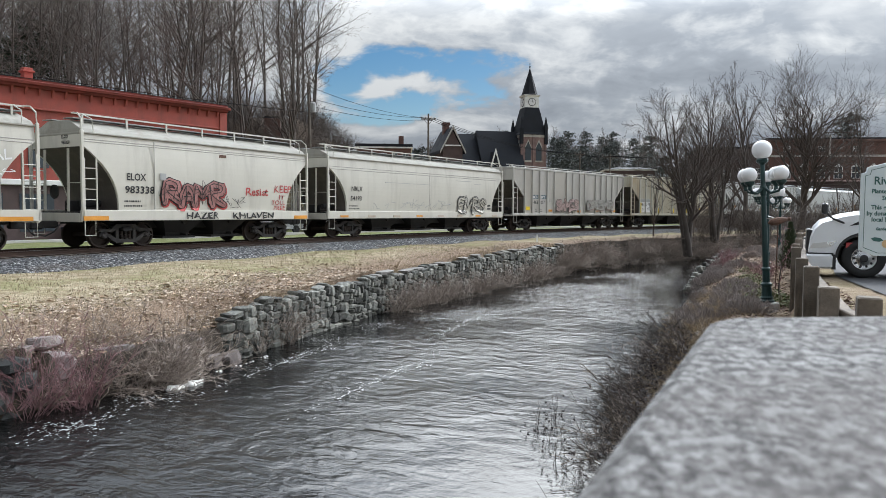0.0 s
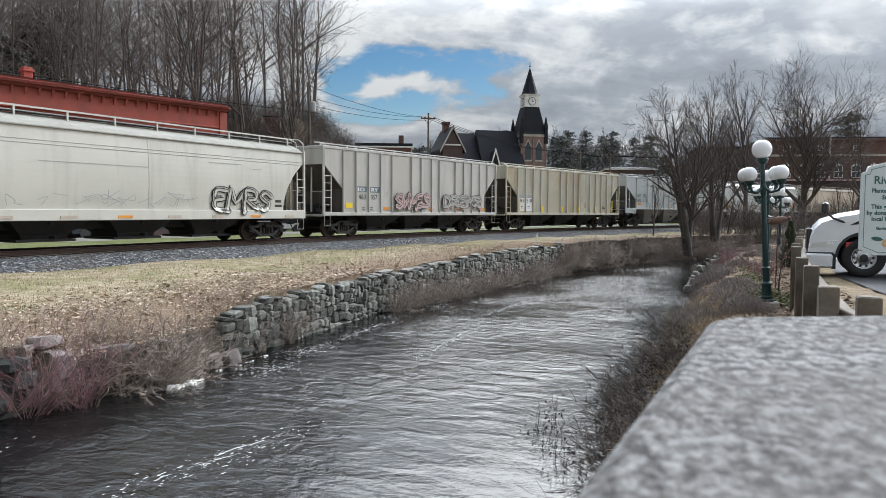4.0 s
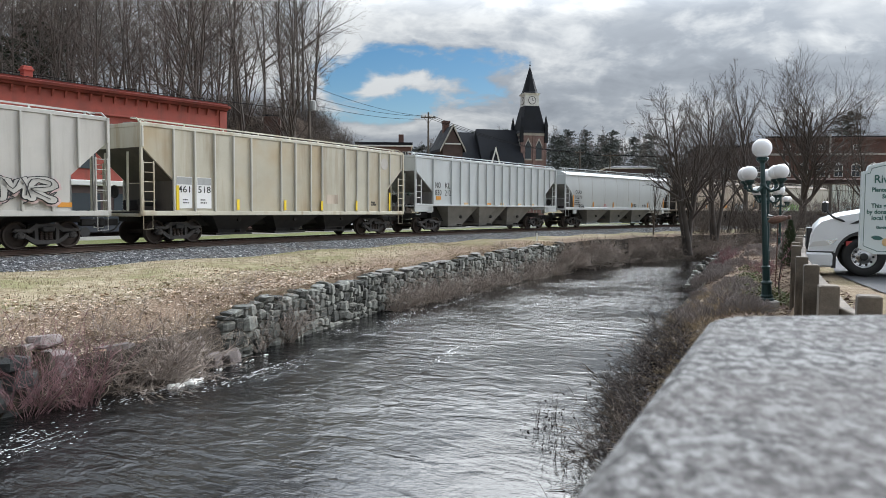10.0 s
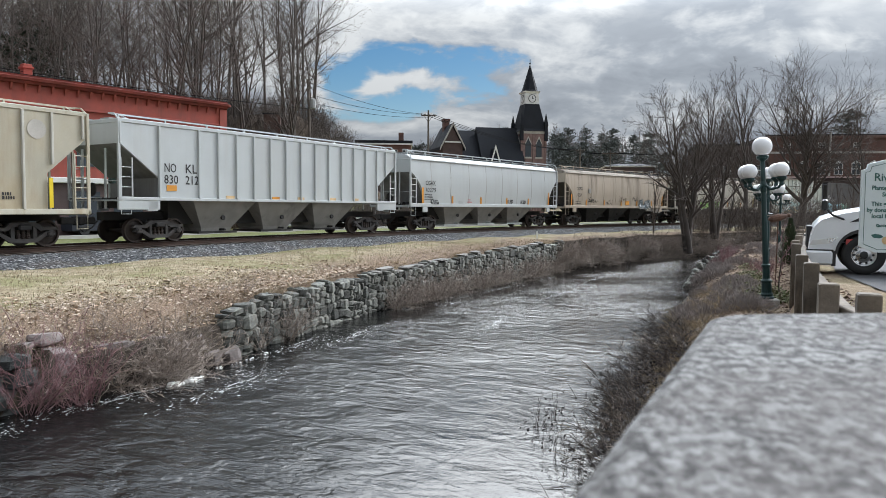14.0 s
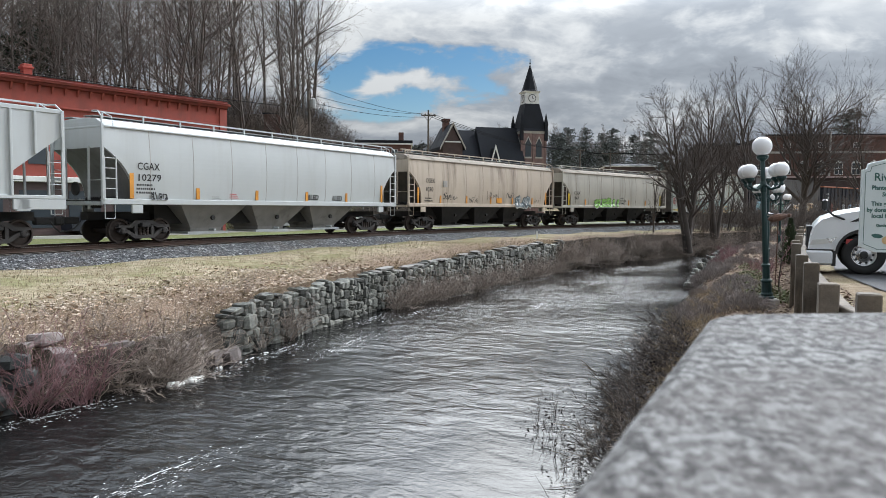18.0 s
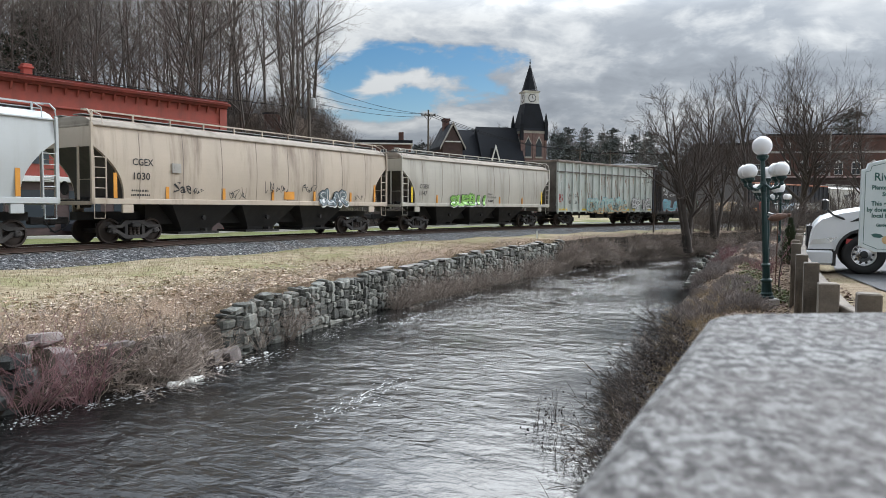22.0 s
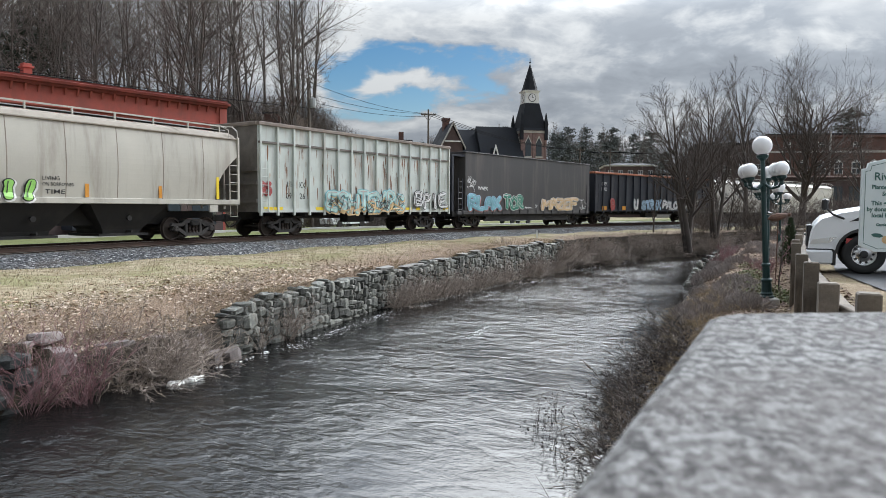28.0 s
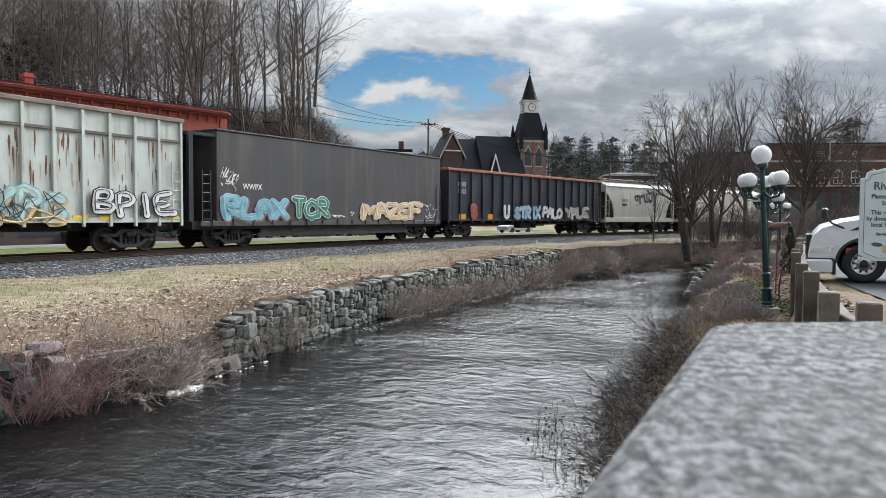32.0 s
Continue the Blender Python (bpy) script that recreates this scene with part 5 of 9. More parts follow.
c, a = add_car(-36.62, -25.1, "short cream covered hopper car with red graffiti")
hopper(c, 2 * a, M["car_cream"], M["car_cream"], bays=2, rail_posts=7, eave=3.98, roof=M["roof_dimmed"], seams=0, bands=(3.72, 3.80))
word(c, "ELOX", -a + 1.75, 2.44, 0.8, 0.27, K, fat=0.02)
word(c, "983338", -a + 1.67, 1.97, 1.25, 0.28, K, fat=0.02)
bars(c, -a + 1.67, 1.72, 0.9, K, n=2, h=0.06, gap=0.17, y=-1.6)
part("data_square", Geo().box(-a + 3.15, -a + 3.42, -1.62, -1.6, 2.5, 2.76).box(-a + 3.2, -a + 3.37, -1.625, -1.6, 2.55, 2.71), M["car_steel"], c)
piece(c, "RAMR", -a + 3.15, 1.4, 3.3, 1.25, M["pink_spray"], K, label="dull red sprayed letters outlined black", shadow=M["red_spray"])
scribble(c, -a + 3.1, 1.45, 3.5, 1.15, K, 5, y=-1.635, n=34, r=0.011)
scribble(c, -a + 6.3, 1.45, 1.1, 0.6, K, 51, y=-1.61, n=9, r=0.010)
word(c, "Resist", -a + 7.52, 2.0, 1.34, 0.36, M["red_spray"], warp=0.12, fat=0.02)
word(c, "KEEP", -a + 9.22, 2.16, 1.12, 0.36, M["red_spray"], warp=0.12, fat=0.01)
word(c, "IT", -a + 9.55, 1.86, 0.4, 0.22, M["red_spray"], warp=0.12)
word(c, "TOLL", -a + 9.1, 1.62, 0.85, 0.22, M["red_spray"], warp=0.12)
word(c, "FREE", -a + 9.25, 1.38, 0.75, 0.22, M["red_spray"], warp=0.12)
word(c, "HAZER", -a + 4.37, 1.01, 1.63, 0.3, K, y=-1.6, warp=0.15, fat=0.02)
word(c, "KHLAVEN", -a + 6.75, 1.01, 2.43, 0.3, K, y=-1.6, warp=0.15, fat=0.02)
tape(c, -a + 0.04, 1.0, 0.95, 0.15, M["orange_tape"], y=-1.6)
tape(c, a - 1.0, 1.0, 0.9, 0.15, M["orange_tape"], y=-1.6)
bars(c, -a + 6.1, 3.66, 0.5, M["rust_dark"], n=1, h=0.12, y=-1.6)
for tx, zz in (("ELOX", 3.86), ("983338", 3.66)):
    me = lettering(tx, 0.16, K, 0.004)
    part("end_lettering", me, None, c, at=pose(-a + 0.10, -0.30, zz, 0, 0, -90))
part("vertical_seam", Geo().box(-a + 2.9, -a + 2.92, -1.615, -1.58, 1.4, 3.9), M["car_grey"], c)

c, a = add_car(-23.65, -6.3, "cream curved-side covered hopper car with black tag")
hopper(c, 2 * a, M["car_cream"], M["car_cream"], rail_posts=10, roof=M["roof_dimmed"], seams=1, bands=(3.48, 3.60))
word(c, "NRLX", -a + 1.74, 2.4, 0.86, 0.24, K, fat=0.02)
word(c, "54193", -a + 1.69, 1.91, 0.86, 0.24, K, fat=0.02)
bars(c, -a + 1.65, 1.66, 0.9, K, n=2, h=0.05, gap=0.14, y=-1.6)
scribble(c, -a + 3.4, 1.45, 7.4, 0.7, M["car_steel"], 8, n=34, y=-1.61, r=0.014)
piece(c, "EMRS", -a + 11.6, 1.12, 3.6, 1.3, M["car_cream"], K, label="hollow black sprayed letters", fat=0.10)
for k in range(8):
    tape(c, -a + 0.9 + k * 2.15, 1.05, 0.6, 0.1, M["orange_tape"] if k % 3 == 0 else M["car_dusty"], y=-1.6)
bars(c, a - 2.0, 1.85, 0.5, K, n=2, h=0.14, gap=0.2, y=-1.6)
for z, x0_, w_ in ((2.95, 4.5, 5.5), (3.3, 11.5, 2.5), (3.15, 13.6, 1.2)):
    bars(c, -a + x0_, z, w_, M["car_steel"], n=1, h=0.02, y=-1.61)

c, a = add_car(-5.0, 11.85, "pale grey ribbed covered hopper car with red and black graffiti")
RK = dict(curved=False, ribs=RIBS, bays=3, top=4.55, eave=4.42, cut=(1.5, 3.65), sill_z=1.26, sill_low=1.10)
hopper(c, 2 * a, M["car_grey"], M["car_grey"], panel=M["panel_grey"], **RK)
for x, tx in ((2.5, "IO"), (3.58, "RY")):
    part("name_band", Geo().box(-a + x, -a + x + 0.82, -1.545, -1.52, 2.33, 2.63), M["slate_spray"], c, "faded black name band")
    word(c, tx, -a + x + 0.12, 2.37, 0.55, 0.2, W_, y=-1.55, fat=0.02)
word(c, "463", -a + 2.68, 1.95, 0.58, 0.27, K, y=-1.535)
word(c, "057", -a + 3.66, 1.95, 0.55, 0.27, K, y=-1.535)
for x in (2.95, 3.62):
    bars(c, -a + x, 1.55, 0.3, K, y=-1.535, n=2, h=0.05)
part("data_square", Geo().box(-a + 4.85, -a + 5.1, -1.54, -1.52, 2.12, 2.38), M["stone_trim"], c)
piece(c, "SWMES", -a + 5.55, 1.3, 3.5, 1.15, M["pale_pink_spray"], K, y=-1.62, label="dull red sprayed letters outlined black")
scribble(c, -a + 5.6, 1.3, 3.5, 0.8, K, 52, y=-1.64, n=16, r=0.012)
piece(c, "DREMR", -a + 10.2, 1.48, 4.7, 0.95, M["car_grey"], K, y=-1.62, label="dark sprayed letters over faded red", shadow=M["pale_pink_spray"])
scribble(c, -a + 12.4, 1.5, 2.4, 0.8, K, 54, y=-1.64, n=16, r=0.02)
for k, (x, z) in enumerate(((1.7, 1.5), (4.75, 1.4), (9.0, 1.35), (11.9, 1.4), (14.9, 1.4))):
    tape(c, -a + x, z, 0.5, 0.16 if k else 0.26, M["orange_tape"] if k else M["yellow_tape"], y=-1.535)

c, a = add_car(13.1, 30.1, "cream ribbed covered hopper car stained brown")
hopper(c, 2 * a, M["car_rusty"], M["car_rusty"], panel=M["panel_rusty"], post=M["post_pale"], **RK)
for x, tx in ((1.62, "TNW"), (2.58, "NCX")):
    part("name_band", Geo().box(-a + x, -a + x + 0.72, -1.545, -1.52, 1.38, 2.62), M["white_paint"], c, "white repainted panel")
    part("blurred_name", Geo().box(-a + x + 0.03, -a + x + 0.7, -1.552, -1.546, 2.32, 2.6), M["car_steel"], c)
word(c, "461", -a + 1.66, 2.0, 0.58, 0.27, K, y=-1.552)
word(c, "518", -a + 2.63, 2.0, 0.63, 0.27, K, y=-1.552)
for x in (1.9, 2.75):
    bars(c, -a + x, 1.75, 0.35, K, y=-1.552, n=2, h=0.05)
for x, h in ((1.54, 0.95), (4.6, 0.45), (7.4, 0.45), (9.92, 0.45), (12.6, 0.5), (15.5, 0.98)):
    tape(c, -a + x, 1.32, 0.13, h, M["yellow_tape"], y=-1.62)
part("emblem", Geo().lathe([(0.31, -1.525), (0.31, -1.545)], 24, (-a + 15.17, 0, 3.85), "y"), M["stone_trim"], c, "pale round emblem")
bars(c, -a + 14.03, 1.8, 0.45, K, y=-1.535, n=2, h=0.1)
part("faded_patch", Geo().box(-a + 10.4, -a + 11.3, -1.535, -1.52, 1.65, 2.1), M["car_dusty"], c)

c, a = add_car(31.2, 48.4, "white ribbed covered hopper car with raised sill")
hopper(c, 2 * a, M["car_white"], M["car_white"], curved=False, ribs=[0.1, 1.75] + [3.6 + 0.985 * k for k in range(13)] + [16.2, 17.1], bays=3, top=4.55, eave=4.40, cut=(1.75, 3.65), sill_z=1.70, sill_low=1.60, end_drop=0.4, panel=M["panel_white"], slope=M["slope_grey"], bay_mat=M["bay_grey"])
for o in (-1, 1):
    x0_, x1_ = sorted((o * (a - 1.75), o * a))
    part("end_skirt", Geo().box(x0_, x1_, -1.58, -1.47, 1.25, 1.6, 0.02), M["car_white"], c)
for x, t1, t2 in ((1.99, "NO", "830"), (2.97, "KL", "212")):
    word(c, t1, -a + x, 2.69, 0.54, 0.35, K, y=-1.535)
    word(c, t2, -a + x - 0.02, 2.25, 0.64, 0.34, K, y=-1.535)
tape(c, -a + 2.08, 1.98, 0.45, 0.22, M["orange_tape"], y=-1.54)
for k, x in enumerate((5.0, 7.66, 9.3, 11.6, 13.4)):
    tape(c, -a + x, 1.71, 0.45, 0.13, M["orange_tape"] if k == 1 else M["gold_spray"], y=-1.54)
part("brake_valve", Geo().lathe([(0.10, -1.1), (0.10, -0.9)], 10, (-a + 0.15, 0, 2.3), "y"), M["green_bin"], c)

WK = dict(bays=3, rail_posts=11, sill_z=1.62, sill_low=1.44, end_drop=0.32, cut=(1.3, 3.45), eave=4.16, top=4.56)
c, a = add_car(49.75, 67.6, "white curved-side covered hopper car with small black tags")
hopper(c, 2 * a, M["car_white"], M["car_white"], bay_mat=M["bay_grey"], gate=M["car_white"], slope=M["slope_grey"], **WK)
word(c, "CGAX", -a + 1.42, 2.72, 0.96, 0.27, K, fat=0.012)
word(c, "10279", -a + 1.46, 2.31, 0.98, 0.26, K, fat=0.012)
bars(c, -a + 1.4, 2.2, 0.9, K, n=3, h=0.07, gap=0.14, y=-1.605)
for x, z in ((2.0, 1.6), (10.65, 1.7), (12.42, 1.68)):
    word(c, "BLED", -a + x, z, 0.75, 0.28, K, warp=0.12, fat=0.03)
for x, h in ((1.1, 0.92), (4.1, 0.45), (7.28, 0.43), (10.47, 0.43), (13.42, 0.43), (16.38, 0.9)):
    tape(c, -a + x, 1.66, 0.16, h, M["orange_tape"], y=-1.6)
bars(c, -a + 5.84, 1.92, 0.48, M["red_spray"], n=3, h=0.03, gap=0.08, y=-1.605)
bars(c, -a + 4.9, 1.8, 0.5, M["car_steel"], n=3, h=0.02, gap=0.06, y=-1.605)

c, a = add_car(68.75, 86.2, "dusty beige covered hopper car with black tags")
hopper(c, 2 * a, M["car_dusty"], M["car_dusty"], roof=M["roof_grimy"], seam=M["seam_dark"], **WK)
word(c, "CGEX", -a + 1.62, 2.86, 0.88, 0.26, K, fat=0.012)
word(c, "1030", -a + 1.66, 2.34, 0.7, 0.27, K, fat=0.012)
bars(c, -a + 1.6, 1.98, 0.95, K, n=2, h=0.07, gap=0.16, y=-1.605)
part("placard", Geo().box(-a + 3.32, -a + 3.73, -1.63, -1.6, 2.65, 3.02).box(-a + 3.4, -a + 3.65, -1.635, -1.6, 2.73, 2.94), M["seam"], c, "small faded square placard")
word(c, "Sae", -a + 3.4, 1.86, 0.85, 0.45, K, warp=0.2)
for k, (x, w_, z, h) in enumerate(((4.3, 0.5, 1.85, 0.3), (6.15, 0.9, 1.65, 0.6), (8.2, 0.5, 1.9, 0.6), (8.9, 0.7, 2.0, 0.55), (10.55, 1.0, 2.02, 0.5), (14.4, 0.8, 1.75, 0.3))):
    scribble(c, -a + x, z, w_, h, K, 20 + k, r=0.014, y=-1.625, n=9)
piece(c, "SLAR", -a + 11.75, 1.38, 2.25, 0.92, M["slate_spray"], K, label="slate sprayed letters outlined black and white", shadow=W_, glint=W_, fat=0.21)
for x in (0.85, 3.07, 5.85, 8.67, 11.44, 14.2, 16.2):
    tape(c, -a + x, 1.66, 0.14, 0.46 if 1 < x < 16 else 0.9, M["orange_tape"], y=-1.605)
tape(c, -a + 9.46, 1.71, 0.66, 0.36, M["orange_tape"], y=-1.61)

c, a = add_car(87.55, 105.05, "beige covered hopper car with bright green graffiti")
hopper(c, 2 * a, M["car_beige"], M["car_beige"], roof=M["roof_grimy"], seam=M["seam_dark"], **WK)
word(c, "CGEX", -a + 1.64, 2.49, 0.9, 0.25, K, fat=0.012)
word(c, "1147", -a + 1.64, 2.08, 0.72, 0.25, K, fat=0.012)
piece(c, "SUEBII", -a + 4.6, 1.42, 4.1, 0.92, M["lime_spray"], K, label="lime green sprayed letters outlined black and white", shadow=W_, glint=K)
word(c, "LIVING", -a + 8.9, 2.2, 0.6, 0.14, K, warp=0.1)
word(c, "ON BORROWED", -a + 8.9, 2.0, 1.1, 0.14, K, warp=0.1)
word(c, "TIME", -a + 9.0, 1.75, 0.7, 0.16, K, warp=0.1)
for x in (0.85, 3.3, 10.4, 13.4, 16.2):
    tape(c, -a + x, 1.66, 0.14, 0.46 if 1 < x < 16 else 0.9, M["orange_tape"] if 1 < x < 16 else M["yellow_tape"], y=-1.605)

c, a = add_car(106.25, 121.85, "faded pale green high-sided open car with rust streaks and graffiti")
gondola(c, 2 * a, M["car_mint"], 16, 1.12, 4.98, M["rim_weathered"], midrail=4.22, ends=M["rust_end"])
for x, t1, t2 in ((1.66, "JE", "09"), (2.55, "KX", "26")):
    word(c, t1, -a + x, 2.24, 0.39, 0.28, K, y=-1.495)
    word(c, t2, -a + x, 1.72, 0.36, 0.28, K, y=-1.495)
piece(c, "RS", -a + 0.12, 1.75, 0.72, 0.75, M["red_spray"], M["pink_spray"], y=-1.495, turn=8)
piece(c, "ESHTEKPC", -a + 4.1, 1.0, 6.7, 1.4, M["mint_spray"], M["teal_spray"], y=-1.61, label="pale turquoise and yellow sprayed letters", shadow=M["gold_spray"], glint=M["pale_pink_spray"], fat=0.14)
scribble(c, -a + 4.3, 1.05, 6.3, 1.35, K, 61, y=-1.70, n=30, r=0.018)
scribble(c, -a + 4.3, 0.98, 6.3, 0.7, M["gold_spray"], 62, y=-1.695, n=18, r=0.04)
piece(c, "BPIE", -a + 11.6, 1.22, 3.7, 1.15, M["white_paint"], K, y=-1.61, label="white sprayed letters outlined black", fat=0.13)
for x in (0.25, 0.85, 3.6, 6.6, 9.2, 11.0, 12.0, 14.9):
    tape(c, -a + x, 1.2, 0.55, 0.15, M["yellow_tape"], y=-1.55)
part("black_stencil", Geo().box(-a + 13.6, -a + 14.0, -1.63, -1.6, 1.35, 1.75), K, c)
rnd = random.Random(31)
for k in range(150):
    x, z = rnd.uniform(0.5, 2 * a - 0.6), rnd.choice((4.1, rnd.uniform(2.2, 3.9), rnd.uniform(2.2, 3.9)))
    h, w = rnd.uniform(0.25, 0.95), rnd.uniform(0.012, 0.05)
    x0_ = -a + x
    v = [(x0_ - w * q + rnd.uniform(-0.012, 0.012), -1.495, z - h * t) for t, q in ((0, 0.5), (0.3, 1), (0.7, 0.6), (1, 0.1))]
    v += [(x0_ + w * q + rnd.uniform(-0.012, 0.012), -1.495, z - h * t) for t, q in ((1, 0.1), (0.7, 0.6), (0.3, 1), (0, 0.5))]
    part("rust_streak", Geo().add(v, [tuple(range(8))]), M["rust_run" if k % 3 else "car_dusty"], c)

c, a = add_car(122.75, 140.65, "faded black box-bodied car with turquoise and green graffiti")
g = Geo().box(-a + 0.82, a - 0.05, -1.56, 1.56, 1.12, 4.88, 0.03)
part("body", g, M["car_black"], c)
part("roof_edge", Geo().box(-a + 0.8, a - 0.03, -1.6, 1.6, 4.885, 4.95, 0.01), M["car_black"], c)
g = Geo().box(-a - 0.55, -a - 0.35, 0.9, 1.5, 1.12, 4.7, 0.02)
g.box(-a - 0.55, -a + 0.80, 1.44, 1.54, 1.12, 4.7)
g.box(-a - 0.55, -a + 0.80, -1.5, 1.5, 4.6, 4.72)
g.box(-a - 0.5, -a - 0.3, -1.5, -1.36, 1.12, 4.6)
part("end_door", g, M["car_navy"], c, "open end frame")
for side in (-1, 1):
    part("side_sill", Geo().box(-a, a, side * 1.5 - 0.08, side * 1.5 + 0.08, 0.92, 1.14, 0.02), M["car_black"], c)
    part("fish_belly_beam", Geo().box(-a + 3.2, a - 3.2, side * 1.35 - 0.05, side * 1.35 + 0.05, 0.46, 0.62).box(-a + 3.4, a - 3.4, side * 1.35 - 0.03, side * 1.35 + 0.03, 0.5, 0.95), M["under"], c)
    for o in (-1, 1):
        ladder(c, o * (a - 0.28), side, 1.1, 3.2, M["car_navy"])
        stirrup(c, o * (a - 0.35), side, 0.95, M["under"])
    for k in range(16):
        x = -a + 0.6 + (2 * a - 1.2) * k / 15
        part("stake_pocket", Geo().box(x - 0.05, x + 0.05, side * 1.6 - 0.03, side * 1.6 + 0.03, 0.96, 1.2), M["car_black"], c)
part("underframe", Geo().box(-a - 0.3, a - 0.1, -1.4, 1.4, 0.80, 1.12), M["under"], c)
running_gear(c, 2 * a)
word(c, "WWPX", -a + 2.2, 2.5, 1.12, 0.25, W_, y=-1.575, fat=0.02)
piece(c, "RLAX", -a + 0.95, 1.12, 4.0, 1.2, M["teal_spray"], M["sky_spray"], y=-1.585, label="turquoise sprayed letters outlined pale blue", shadow=M["pink_spray"])
piece(c, "TCR", -a + 5.08, 1.14, 2.7, 1.22, M["green_spray"], W_, y=-1.585, label="green sprayed letters outlined white")
piece(c, "MAZEF", -a + 10.05, 1.1, 5.9, 1.15, M["gold_spray"], W_, y=-1.585, label="pale orange sprayed letters outlined white")
scribble(c, -a + 10.1, 1.2, 5.7, 0.8, K, 53, y=-1.60, n=22, r=0.014)
word(c, "HAZER", -a + 0.95, 2.95, 0.95, 0.6, W_, y=-1.575, warp=0.25, turn=-25)
for x, z, w, h in ((1.0, 2.4, 0.8, 0.4), (8.0, 1.3, 1.6, 0.35), (16.2, 1.25, 1.3, 0.75), (15.9, 1.9, 0.9, 0.3)):
    scribble(c, -a + x, z, w, h, W_, int(x * 10 + z * 7), y=-1.585, r=0.018, n=9)

c, a = add_car(141.5, 162.3, "navy black open car with orange rim and pale graffiti")
gondola(c, 2 * a, M["car_navy"], 18, 1.12, 4.28, M["orange_rim"], end_ribs=False)
word(c, "COEX", -a + 1.12, 3.3, 0.84, 0.28, W_, y=-1.495)
word(c, "11025", -a + 1.1, 2.85, 0.86, 0.27, W_, y=-1.495)
piece(c, "B", -a + 2.25, 1.15, 0.8, 1.1, M["red_spray"], M["pink_spray"], y=-1.61)
for tx, x, w_, fl in (("U", 6.0, 0.9, W_), ("STR", 7.3, 2.4, M["sky_spray"]), ("IX", 9.8, 1.2, M["sky_spray"]), ("PALO", 11.1, 3.1, W_), ("YALE", 14.5, 4.1, M["stone_trim"])):
    piece(c, tx, -a + x, 1.15, w_, 1.1, fl, M["slate_spray"], y=-1.61, label="white sprayed letters")
for x in (1.15, 4.3):
    tape(c, -a + x, 1.2, 0.7, 0.35, M["orange_tape"], y=-1.56)

c, a = add_car(162.95, 175.2, "short grey covered hopper car with black graffiti")
hopper(c, 2 * a, M["car_grey"], M["car_grey"], bays=2, rail_posts=7)
word(c, "gruby", -a + 4.8, 2.1, 4.3, 1.6, K, fat=0.03, warp=0.12, turn=6)
word(c, "RNCX", -a + 2.7, 2.75, 0.9, 0.25, K)
bars(c, -a + 2.7, 2.6, 1.0, K, n=1, h=0.2, y=-1.6)

c, a = add_car(176.5, 193.5, "pale curved-side covered hopper car")
hopper(c, 2 * a, M["car_cream"], M["car_cream"])

# ============ plants ============


def tubes(branches, sides):
    """Tapered tubes for many branches: each a list of (point, radius)."""
    v, f = [], []
    for br in branches:
        k0 = len(v)
        n = sides if br[0][1] > 0.03 else 3
        for i, (p, r) in enumerate(br):
            d = br[min(i + 1, len(br) - 1)][0] - br[max(i - 1, 0)][0]
            d.normalize()
            s = d.cross(Vector((0, 0, 1)) if abs(d.z) < 0.9 else Vector((1, 0, 0)))
            s.normalize()
            t = s.cross(d)
            for j in range(n):
                a = math.tau * j / n
                v.append(tuple(p + (r * math.cos(a)) * s + (r * math.sin(a)) * t))
        for i in range(len(br) - 1):
            for j in range(n):
                k = (j + 1) % n
                f.append((k0 + i * n + j, k0 + i * n + k, k0 + (i + 1) * n + k, k0 + (i + 1) * n + j))
    return v, f


